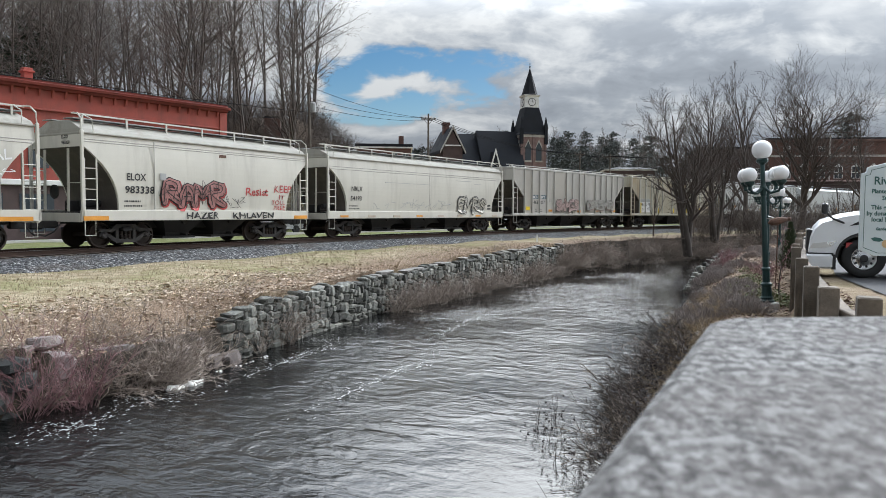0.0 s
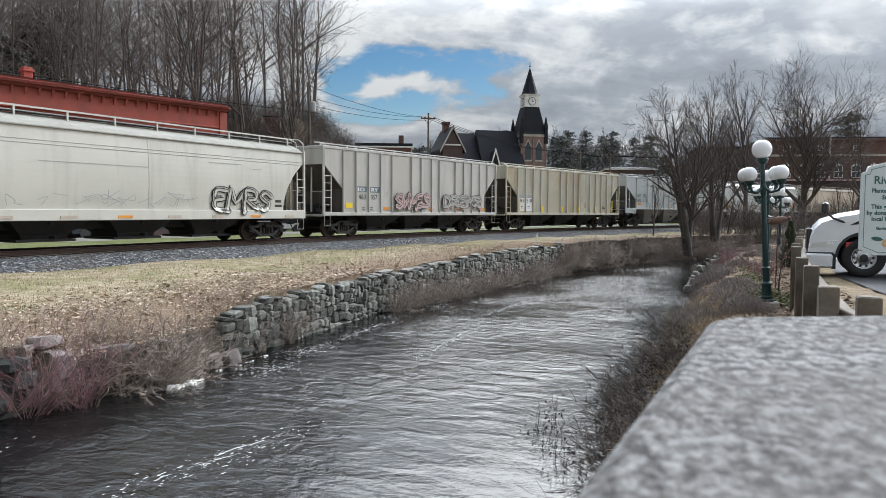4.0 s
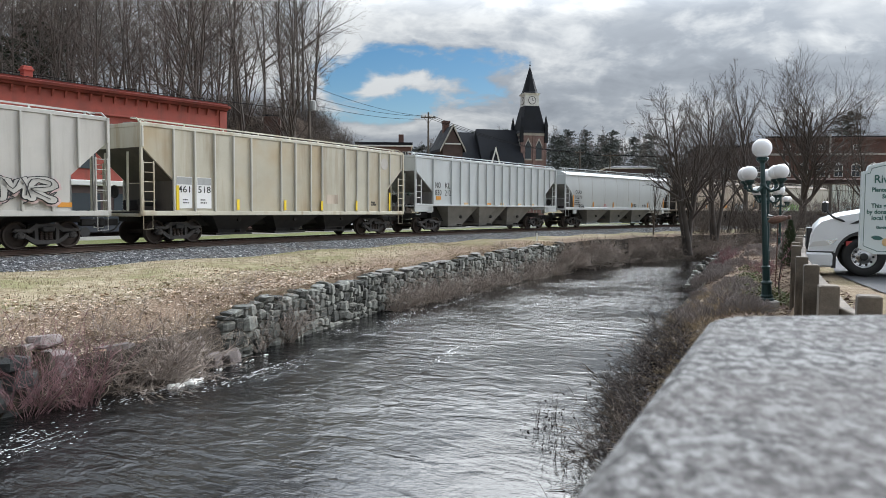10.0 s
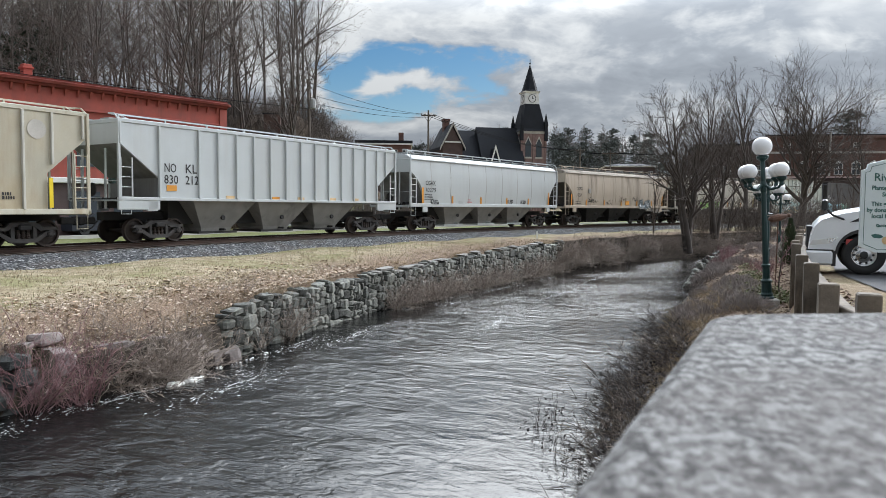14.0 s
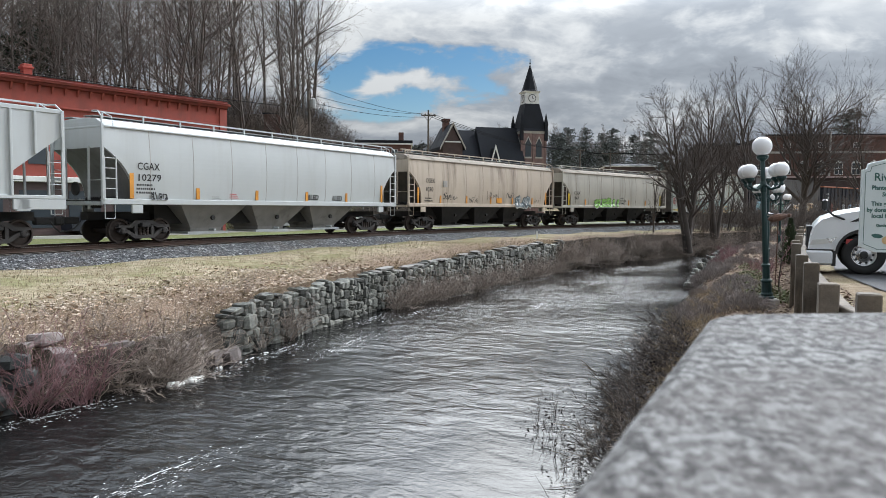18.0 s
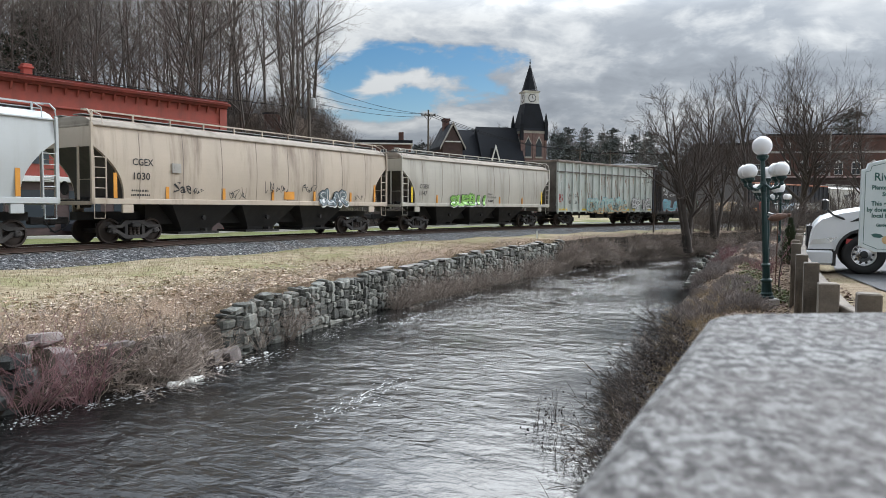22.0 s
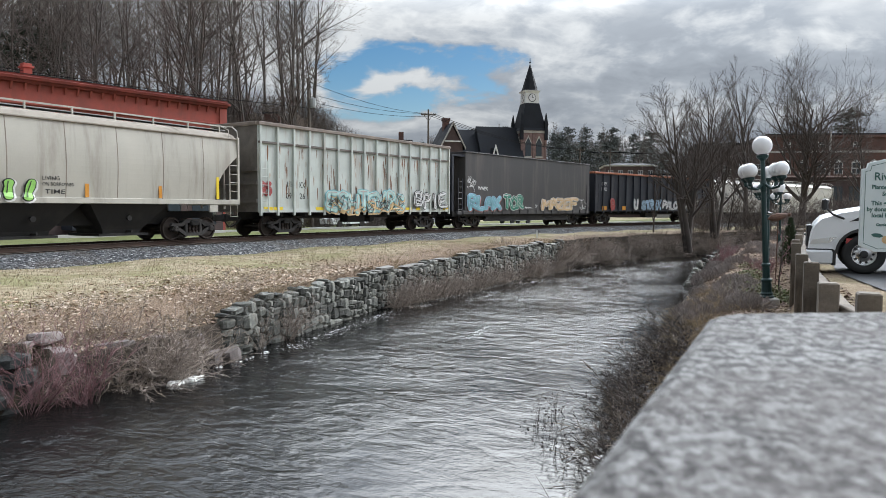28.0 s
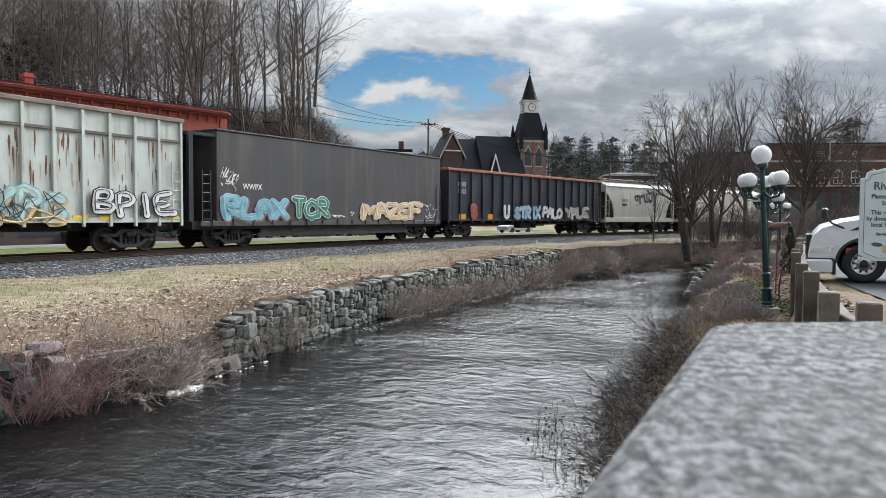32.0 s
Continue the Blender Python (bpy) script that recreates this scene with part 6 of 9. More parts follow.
def grow(seed, height, radius, fork, levels=3, spread=0.6, lift=0.05, counts=(14, 6, 5), wob=0.09, first=0.3, stems=1, thin=0.006, ratio=0.52):
    """A bare tree: trunk branches and fine branches as two lists of tubes."""
    rnd = random.Random(seed)
    wood, fine = [], []

    def jit(k):
        return Vector((rnd.uniform(-k, k), rnd.uniform(-k, k), rnd.uniform(-k, k)))

    def branch(p, d, length, r, level):
        n = (9, 6, 4, 3)[level]
        pts = [(p.copy(), r)]
        q, dd = p.copy(), d.copy()
        for i in range(n):
            dd = (dd + jit(wob * (1 + 0.7 * level)) + Vector((0, 0, lift if level else 0.03))).normalized()
            q = q + dd * (length / n)
            pts.append((q.copy(), max(thin * 0.6, r * (1 - 0.86 * (i + 1) / n))))
        (wood if level < fork else fine).append(pts)
        if level >= levels:
            return
        for k in range(counts[level]):
            t = (first if level == 0 else 0.2) + (0.98 - (first if level == 0 else 0.2)) * (k + rnd.random()) / counts[level]
            i = min(int(t * n), n - 1)
            a, b = pts[i], pts[i + 1]
            u = t * n - i
            at = a[0].lerp(b[0], u)
            rr = a[1] + (b[1] - a[1]) * u
            axis_d = (b[0] - a[0]).normalized()
            side = axis_d.cross(Vector((rnd.uniform(-1, 1), rnd.uniform(-1, 1), rnd.uniform(-1, 1)))).normalized()
            sp = spread * rnd.uniform(0.7, 1.3)
            nd = (axis_d * math.cos(sp) + side * math.sin(sp)).normalized()
            ln = length * ratio * rnd.uniform(0.65, 1.15) * (1.12 - 0.62 * t if level == 0 else 1.0 - 0.3 * t)
            branch(at, nd, ln, max(thin, rr * 0.62), level + 1)
    for k in range(stems):
        lean = Vector((rnd.uniform(-0.3, 0.3), rnd.uniform(-0.3, 0.3), 1)) if stems > 1 else Vector((rnd.uniform(-0.05, 0.05), rnd.uniform(-0.05, 0.05), 1))
        foot = Vector((rnd.uniform(-0.3, 0.3), rnd.uniform(-0.3, 0.3), -0.15)) if stems > 1 else Vector((0, 0, -0.15))
        branch(foot, lean.normalized(), height * (rnd.uniform(0.8, 1) if stems > 1 else 1), radius * (rnd.uniform(0.7, 1) if stems > 1 else 1), 0)
    return wood, fine


def bare_tree(name, label, seed, at, twig="twig", group="", **kw):
    t = thing(name, label, "tree", at, group)
    wood, fine = grow(seed, **kw)
    part("trunk", raw_mesh("trunk", *tubes(wood, 7), M["bark"], True), None, t)
    part("crown", raw_mesh("crown", *tubes(fine, 4), M[twig]), None, t)
    return t


def needle_tree(label, seed, at, h, w, group="", needles="needles"):
    """A pine: trunk, tiers of boughs made of many small needle clumps."""
    rnd = random.Random(seed)
    t = thing("pine_tree", label, "tree", at, group)
    part("trunk", Geo().tube([(0, 0, -0.2), (0.1, 0, h * 0.5), (0, 0.05, h * 0.97)], [h * 0.016, h * 0.011, 0.02], 6), M["bark"], t)
    v, f = [], []
    for k in range(int(90 + h * 4)):
        z = h * (0.22 + 0.78 * rnd.random() ** 0.85)
        u = (z / h - 0.22) / 0.78
        reach = w * (0.3 + 0.7 * (1 - u) ** 0.6) * rnd.uniform(0.45, 1.1)
        a = rnd.uniform(0, math.tau)
        n = max(3, int(reach * 2.2))
        for i in range(n):
            q = (i + 0.7) / n * reach
            c = Vector((q * math.cos(a), q * math.sin(a), z + 0.12 * q + rnd.uniform(-0.15, 0.15)))
            s = rnd.uniform(0.35, 0.7) * (0.6 + 0.03 * h)
            for m in range(4):
                d = Vector((rnd.uniform(-1, 1), rnd.uniform(-1, 1), rnd.uniform(-0.35, 0.7))).normalized() * s
                e = d.cross(Vector((rnd.uniform(-1, 1), rnd.uniform(-1, 1), 1))).normalized() * s * 0.28
                k0 = len(v)
                v += [tuple(c - e), tuple(c + e), tuple(c + d)]
                f.append((k0, k0 + 1, k0 + 2))
    part("crown", raw_mesh("crown", v, f, M[needles]), None, t)
    return t


def brush_mesh(seed, n, h, w, material, bend=0.5, r=0.006, twigs=3, arch=0.0, mess=0.22):
    """A tangle of thin dead stems."""
    rnd = random.Random(seed)
    br = []
    for k in range(n):
        a, d = rnd.uniform(0, math.tau), rnd.uniform(0, 0.35) * w
        p = Vector((d * math.cos(a), d * math.sin(a), -0.08))
        out = Vector((math.cos(a) * rnd.uniform(0.1, 1) * bend, math.sin(a) * rnd.uniform(0.1, 1) * bend, 1)).normalized()
        ln = h * rnd.uniform(0.5, 1.1)
        pts, dd, q = [(p.copy(), r)], out.copy(), p.copy()
        for i in range(4):
            dd = (dd + Vector((rnd.uniform(-mess, mess), rnd.uniform(-mess, mess), rnd.uniform(-0.7, 0.5) * mess - arch))).normalized()
            q = q + dd * ln / 4
            pts.append((q.copy(), r * (1 - 0.2 * (i + 1))))
            if i and twigs:
                for m in range(rnd.randint(0, twigs)):
                    e = (dd + Vector((rnd.uniform(-1, 1), rnd.uniform(-1, 1), rnd.uniform(-0.6, 0.6)))).normalized()
                    l2 = ln * rnd.uniform(0.12, 0.32)
                    br.append([(q.copy(), r * 0.6), (q + e * l2 * 0.5 + Vector((0, 0, 0.01)), r * 0.5), (q + e * l2, r * 0.25)])
        br.append(pts)
    v, f = tubes(br, 3)
    return raw_mesh("tangle", v, f, M[material])


def leaf_mesh(seed, n, h, w, material, size=0.05):
    rnd = random.Random(seed)
    v, f = [], []
    for k in range(n):
        a, d = rnd.uniform(0, math.tau), w * math.sqrt(rnd.random())
        c = Vector((d * math.cos(a), d * math.sin(a), h * rnd.uniform(0.15, 1.0) * (1.1 - 0.5 * d / w)))
        e1 = Vector((rnd.uniform(-1, 1), rnd.uniform(-1, 1), rnd.uniform(-0.6, 0.8))).normalized() * size * rnd.uniform(0.6, 1.5)
        e2 = e1.cross(Vector((rnd.uniform(-1, 1), rnd.uniform(-1, 1), 1))).normalized() * size * 0.4
        k0 = len(v)
        v += [tuple(c), tuple(c + e1 * 0.5 + e2), tuple(c + e1), tuple(c + e1 * 0.5 - e2)]
        f.append((k0, k0 + 1, k0 + 2, k0 + 3))
    return raw_mesh("foliage", v, f, M[material])


def bush(name, label, category, stems, leaves=None, at=None, group=""):
    t = thing(name, label, category, at, group)
    part("tangle", stems, None, t)
    if leaves:
        part("foliage", leaves, None, t)
    return t


# --- the wooded hill on the left
VARIANTS = []
for k in range(7):
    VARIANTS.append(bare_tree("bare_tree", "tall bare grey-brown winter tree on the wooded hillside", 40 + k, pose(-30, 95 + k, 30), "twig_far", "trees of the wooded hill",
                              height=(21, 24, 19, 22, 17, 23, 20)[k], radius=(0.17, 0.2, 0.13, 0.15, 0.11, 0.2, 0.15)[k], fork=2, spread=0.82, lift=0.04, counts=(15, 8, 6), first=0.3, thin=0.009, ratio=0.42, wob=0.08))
rnd = random.Random(12)
spots = []
for k in range(1500):
    y = rnd.uniform(62, 118)
    x = rnd.uniform(-0.70, -0.175) * y
    if (y < 66 and x > -12) or (x / y > -0.27 and k % 2):
        continue
    if all((x - p[0]) ** 2 + (y - p[1]) ** 2 > (3.5 if y < 80 else 5.0) for p in spots):
        spots.append((x, y))
    if len(spots) > 145:
        break
for i, (x, y) in enumerate(spots):
    m = pose(x, y, z_at(x, y) - 0.1, rnd.uniform(-3, 3), rnd.uniform(-3, 3), rnd.uniform(0, 360))
    if i < 7:
        VARIANTS[i].matrix_basis = m
    else:
        copy_thing(VARIANTS[i % 7], m)
bare_tree("bare_tree", "tall forked bare tree at the edge of the hillside wood", 77, pose(-12.9, 64, z_at(-12.9, 64) - 0.2, 0, 0, 40), "twig", height=16.5, radius=0.28, fork=2, spread=0.6, lift=0.08,
          counts=(17, 10, 8), first=0.36, thin=0.010, ratio=0.46, wob=0.06)
for k, (bear, d, h) in enumerate(((-0.595, 74, 11), (-0.564, 78, 12), (-0.537, 84, 10), (-0.627, 70, 12))):
    x = bear * d
    needle_tree("dark green pine among the bare trees", 200 + k, pose(x, d, z_at(x, d) - 0.2), h, 3.4)
# low scrub along the foot of the hill
scrubs = [brush_mesh(300 + k, 46, 2.6, 1.6, "twig", 0.55, 0.012, 4) for k in range(3)]
for k in range(130):
    u = rnd.uniform(-0.62, -0.085)
    y = rnd.uniform(60, 78)
    x = u * y
    bush("scrub_bush", "bare grey-brown scrub on the hillside", "bush", scrubs[k % 3], at=pose(x, y, z_at(x, y), 0, 0, rnd.uniform(0, 360)), group="scrub of the hillside")

for k in range(150):
    u = rnd.uniform(-0.36, -0.05)
    y = rnd.uniform(70, 92)
    x = u * y
    bush("scrub_bush", "bare grey-brown scrub on the hillside", "bush", scrubs[k % 3], at=pose(x, y, z_at(x, y) - 0.3, 0, 0, rnd.uniform(0, 360)), group="scrub of the hillside")

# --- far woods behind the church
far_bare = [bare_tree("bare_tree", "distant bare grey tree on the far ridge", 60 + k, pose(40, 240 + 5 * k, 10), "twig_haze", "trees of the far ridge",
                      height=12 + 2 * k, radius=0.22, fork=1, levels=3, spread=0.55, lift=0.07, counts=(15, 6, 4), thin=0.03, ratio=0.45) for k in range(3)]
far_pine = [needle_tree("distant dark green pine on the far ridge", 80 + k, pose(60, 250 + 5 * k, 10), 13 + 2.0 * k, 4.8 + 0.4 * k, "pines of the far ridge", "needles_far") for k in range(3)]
for k in range(250):
    y = rnd.uniform(205, 285)
    x = rnd.uniform(-0.10, 0.66) * y
    src = (far_bare if rnd.random() < 0.55 else far_pine)[k % 3]
    m = pose(x, y, z_at(x, y) - 0.3 - (6 if x / y > 0.3 else 0), 0, 0, rnd.uniform(0, 360))
    if k < 3:
        far_bare[k].matrix_basis = m
    elif k < 6:
        far_pine[k - 3].matrix_basis = m
    else:
        copy_thing(src, m)
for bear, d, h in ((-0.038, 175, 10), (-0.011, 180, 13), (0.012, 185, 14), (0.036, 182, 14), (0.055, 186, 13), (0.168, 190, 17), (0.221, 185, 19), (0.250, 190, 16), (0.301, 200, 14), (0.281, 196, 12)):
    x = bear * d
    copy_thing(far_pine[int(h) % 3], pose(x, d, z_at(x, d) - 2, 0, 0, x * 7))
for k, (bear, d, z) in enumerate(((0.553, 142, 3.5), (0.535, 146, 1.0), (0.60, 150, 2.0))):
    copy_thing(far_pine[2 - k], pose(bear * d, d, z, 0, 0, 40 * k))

# --- trees beside the river
bare_tree("riverside_tree", "many-stemmed bare tree at the water's edge", 91, pose(17.6, 52.2, -1.6), "twig", height=10.2, radius=0.24, fork=2, spread=0.72, lift=0.06, counts=(15, 10, 8), wob=0.065, stems=4, first=0.25, thin=0.008, ratio=0.5)
bare_tree("riverside_tree", "many-stemmed bare tree beside the river", 92, pose(20.6, 55.5, -0.7), "twig", height=10.5, radius=0.2, fork=2, spread=0.70, lift=0.06, counts=(15, 10, 8), wob=0.065, stems=3, first=0.25, thin=0.008, ratio=0.5)
bare_tree("bare_tree", "wide-crowned bare tree behind the garden", 93, pose(34.5, 70, -0.6), "twig", height=11.6, radius=0.42, fork=2, spread=0.8, lift=0.07, counts=(21, 12, 10), wob=0.065, first=0.2, thin=0.009, ratio=0.74)
bare_tree("bare_tree", "bare tree behind the garden", 94, pose(27.5, 66, -0.6), "twig", height=12.5, radius=0.25, fork=2, spread=0.5, lift=0.09, counts=(17, 10, 8), wob=0.065, first=0.2, thin=0.009, ratio=0.5)
bare_tree("bare_tree", "slender bare tree behind the garden", 95, pose(41.5, 72, -0.6), "twig", height=11, radius=0.2, fork=2, spread=0.55, lift=0.08, counts=(14, 8, 6), first=0.2, thin=0.012, ratio=0.55)
for k, (x, y, h) in enumerate(((23.5, 60, 6), (28, 62, 5), (36, 66, 6), (44, 78, 8), (47, 80, 9), (38.5, 78, 8), (16.4, 56.5, 5))):
    bare_tree("young_tree", "young bare tree near the river", 120 + k, pose(x, y, -0.8), "twig", height=h, radius=0.08, fork=1, levels=2, spread=0.45, lift=0.1, counts=(14, 7, 4), first=0.15, thin=0.009, ratio=0.45)

# ============ buildings ============


def red_block():
    """The red brick block across the street: a corniced parapet above its wall."""
    ax, ay, bx, by = -16.5, 55.0, -37.0, 29.2
    L = math.hypot(bx - ax, by - ay)
    ang = math.degrees(math.atan2(by - ay, bx - ax))
    # local +x runs from the right-hand corner to the left, local +y faces the street
    b = thing("brick_building", "red brick commercial block with a bracketed cornice", "building", pose(ax, ay, -0.6, 0, 0, ang))
    H = 9.78
    part("wall", Geo().box(0, L, -14, 0, 0, H - 1.75), M["brick_red"], b)
    part("frieze", Geo().box(-0.05, L, -14.05, 0.06, H - 1.75, H - 0.35), M["brick_red"], b)
    part("cornice", Geo().loft([[(-0.1, y, z), (L, y, z)] for y, z in ((0.06, H - 0.55), (0.30, H - 0.50), (0.34, H - 0.36), (0.42, H - 0.33), (0.45, H - 0.16), (0.28, H - 0.10), (0.28, H), (-0.3, H), (-0.3, H - 0.6))], caps=False), M["brick_red"], b)
    part("side_cornice", Geo().box(-0.3, -0.1, -14, 0.4, H - 0.36, H - 0.16, 0.03), M["brick_red"], b)
    part("coping", Geo().box(-0.2, L, -0.35, 0.30, H + 0.004, H + 0.03), M["slate"], b, "dark metal coping")
    part("string_course", Geo().box(-0.06, L, 0.0, 0.14, H - 1.78, H - 1.66, 0.02), M["brick_red"], b)
    part("roof", Geo().box(0.1, L, -13.9, -0.35, H - 0.6, H - 0.5), M["slate"], b)
    me = Geo().loft([[(-0.05, 0.06, 0), (0.05, 0.06, 0), (0.05, 0.12, 0), (-0.05, 0.12, 0)], [(-0.06, 0.06, 0.22), (0.06, 0.06, 0.22), (0.06, 0.24, 0.22), (-0.06, 0.24, 0.22)],
                     [(-0.06, 0.06, 0.42), (0.06, 0.06, 0.42), (0.06, 0.33, 0.42), (-0.06, 0.33, 0.42)]]).mesh("bracket", M["brick_red"])
    n = int(L / 0.78)
    for k in range(n):
        part("bracket", me, None, b, at=pose(0.75 + k * 0.78, 0, H - 0.94))
    part("end_pier", Geo().box(-0.12, 0.5, -0.2, 0.16, H - 3.2, H - 0.55, 0.02), M["brick_red"], b)
    part("shop_front", Geo().box(0.3, L, 0.0, 0.12, 0.0, 3.4), M["brick_dark"], b, "dark shop front")
    part("shop_cornice", Geo().box(0.2, L, 0.0, 0.35, 3.4, 3.75, 0.04), M["white_trim"], b)
    for k in range(11):
        part("shop_window", Geo().box(0.9 + k * 2.9, 2.9 + k * 2.9, 0.10, 0.15, 0.6, 2.9), M["pane"], b)
        part("upper_window", Geo().box(1.1 + k * 2.9, 2.3 + k * 2.9, -0.06, 0.04, 4.5, 6.6), M["pane"], b)
    part("chimney", Geo().box(12.3, 12.85, -3.5, -2.95, H - 0.6, H + 1.25, 0.03).box(12.22, 12.93, -3.58, -2.87, H + 0.95, H + 1.08, 0.02), M["brick_red"], b, "red brick chimney")


red_block()


def church():
    x0, y0 = 17.55, 150.0
    c = thing("church", "dark slate-roofed stone church with a tall clock steeple", "church", pose(x0, y0, -0.5, 0, 0, 14))
    w = 2.55
    part("tower", Geo().box(-w, w, -w, w, 0, 17.3), M["brick_pink"], c)
    for k in range(4):
        turn = pose(0, 0, 0, 0, 0, 90 * k)
        part("tower_cornice", Geo().box(-w - 0.1, w + 0.1, -w - 0.16, -w - 0.02, 16.9, 17.4), M["stone_trim"], c, at=turn)
        for x in (-1.15, 1.15):
            part("belfry_opening", Geo().prism([(x - 0.6, 12.2), (x + 0.6, 12.2), (x + 0.6, 15.0), (x, 16.1), (x - 0.6, 15.0)], -w - 0.07, -w + 0.1), M["pane"], c, at=turn)
            part("belfry_arch", Geo().prism([(x - 0.75, 14.8), (x - 0.6, 14.8), (x, 16.0), (x + 0.6, 14.8), (x + 0.75, 14.8), (x, 16.4)], -w - 0.12, -w), M["stone_trim"], c, at=turn)
            part("belfry_sill", Geo().box(x - 0.75, x + 0.75, -w - 0.2, -w, 11.9, 12.2), M["stone_trim"], c, at=turn)
        for x in (-w, 0.0, w):
            part("pilaster", Geo().box(x - 0.2, x + 0.2, -w - 0.14, -w, 4.0, 16.9), M["brick_pink"], c, at=turn)
        part("clock_face", Geo().lathe([(0.7, -1.50), (0.7, -1.56)], 20, (0, 0, 24.1), "y"), M["white_paint"], c, at=turn)
        part("clock_rim", Geo().lathe([(0.82, -1.48), (0.82, -1.52)], 20, (0, 0, 24.1), "y"), M["slate"], c, at=turn)
        part("clock_dial_pointers", Geo().box(-0.05, 0.05, -1.59, -1.57, 24.05, 24.62).box(0, 0.4, -1.59, -1.57, 24.05, 24.14), M["black_paint"], c, at=turn)

    def pyramid(z0, z1, a, b_):
        return Geo().loft([[(-a, -a, z0), (a, -a, z0), (a, a, z0), (-a, a, z0)], [(-b_, -b_, z1), (b_, -b_, z1), (b_, b_, z1), (-b_, b_, z1)]])
    part("lower_spire", Geo().loft([[(s * a, t * a, z) for s, t in ((-1, -1), (1, -1), (1, 1), (-1, 1))] for z, a in ((17.4, 2.9), (17.9, 2.6), (23.0, 1.52))]), M["slate"], c, "dark slate lower spire")
    part("clock_stage", pyramid(23.0, 25.3, 1.48, 1.42), M["white_trim"], c, "white clock stage")
    part("clock_cornice", pyramid(25.25, 25.55, 1.6, 1.72), M["white_trim"], c)
    part("upper_spire", Geo().loft([[(a * math.cos(q), a * math.sin(q), z) for q in (math.tau * j / 8 + 0.39 for j in range(8))] for z, a in ((25.55, 1.9), (25.9, 1.6), (31.0, 0.10))]), M["slate"], c, "dark slate upper spire")
    part("finial", Geo().tube([(0, 0, 30.9), (0, 0, 32.2)], 0.07, 6).lathe([(0.05, 31.2), (0.2, 31.4), (0.05, 31.6)], 8), M["slate"], c)
    for sx in (-1, 1):
        for sy in (-1, 1):
            p = part("pinnacle", Geo().box(sx * 2.6 - 0.32, sx * 2.6 + 0.32, sy * 2.6 - 0.32, sy * 2.6 + 0.32, 15.5, 18.6), M["slate"], c)
            part("pinnacle_cap", Geo().loft([[(sx * 2.6 + a * s, sy * 2.6 + a * t, z) for s, t in ((-1, -1), (1, -1), (1, 1), (-1, 1))] for z, a in ((18.6, 0.4), (21.0, 0.04))]), M["slate"], p)
    # nave and its steep roof, running left from the tower
    n = Geo().box(-13.5, -2.6, -4.5, 5.5, 0, 9.0)
    part("nave_wall", n, M["brick_dark"], c)
    part("nave_roof", Geo().loft([[(x, y, z) for y, z in ((-5.8, 8.7), (0.5, 18.2), (6.8, 8.7))] for x in (-11.3, -2.4)]), M["slate"], c, "steep dark slate roof")
    part("dormer", Geo().prism([(-9.9, 10.3), (-8.1, 10.3), (-9.0, 13.6)], -5.6, -1.4), M["slate"], c)
    part("dormer_trim", Geo().prism([(-10.15, 10.3), (-9.85, 10.3), (-9.0, 13.4), (-8.15, 10.3), (-7.85, 10.3), (-9.0, 14.2)], -5.75, -5.6), M["white_trim"], c, "white gable trim")
    # the cross gable behind
    part("gable_wing", Geo().prism([(-19.0, 0), (-15.0, 0), (-15.0, 14.0), (-17.0, 17.6), (-19.0, 14.0)], -3.0, 6.0), M["brick_dark"], c)
    part("gable_roof", Geo().prism([(-19.5, 13.2), (-17.0, 17.8), (-14.5, 13.2), (-14.5, 13.8), (-17.0, 18.4), (-19.5, 13.8)], -3.2, 7.0), M["slate"], c)
    part("gable_trim", Geo().prism([(-19.6, 13.1), (-17.0, 18.0), (-14.4, 13.1), (-14.4, 13.6), (-17.0, 18.6), (-19.6, 13.6)], -3.4, -3.2), M["stone_trim"], c, "pale gable trim")
    part("gable_beam", Geo().box(-18.6, -15.4, -3.35, -3.2, 14.6, 14.85), M["white_trim"], c)
    part("wing_roof", Geo().loft([[(x, y, z) for y, z in ((-3.5, 11.0), (2.0, 17.6), (7.5, 11.0))] for x in (-15.5, -11.0)]), M["slate"], c)
    part("chimney", Geo().box(-17.6, -16.4, 2.0, 3.2, 15.5, 19.6).box(-17.75, -16.25, 1.85, 3.35, 19.3, 19.8), M["brick_old"], c)


church()


def sash(parent, x, z, w, h, y, material=None, arch=False):
    poly = [(x - w / 2, z), (x + w / 2, z), (x + w / 2, z + h)] + ([(x, z + h + w * 0.4)] if arch else []) + [(x - w / 2, z + h)]
    win = part("window", Geo().prism(poly, y - 0.06, y + 0.05), M["white_trim"], parent, "white-framed window")
    for k in (-1, 1):
        for r in (0, 1):
            part("pane", Geo().box(x + k * w * 0.23 - w * 0.19, x + k * w * 0.23 + w * 0.19, y - 0.085, y - 0.062, z + 0.08 + r * h * 0.5, z + h * 0.5 - 0.05 + r * h * 0.5), M["pane"], win)


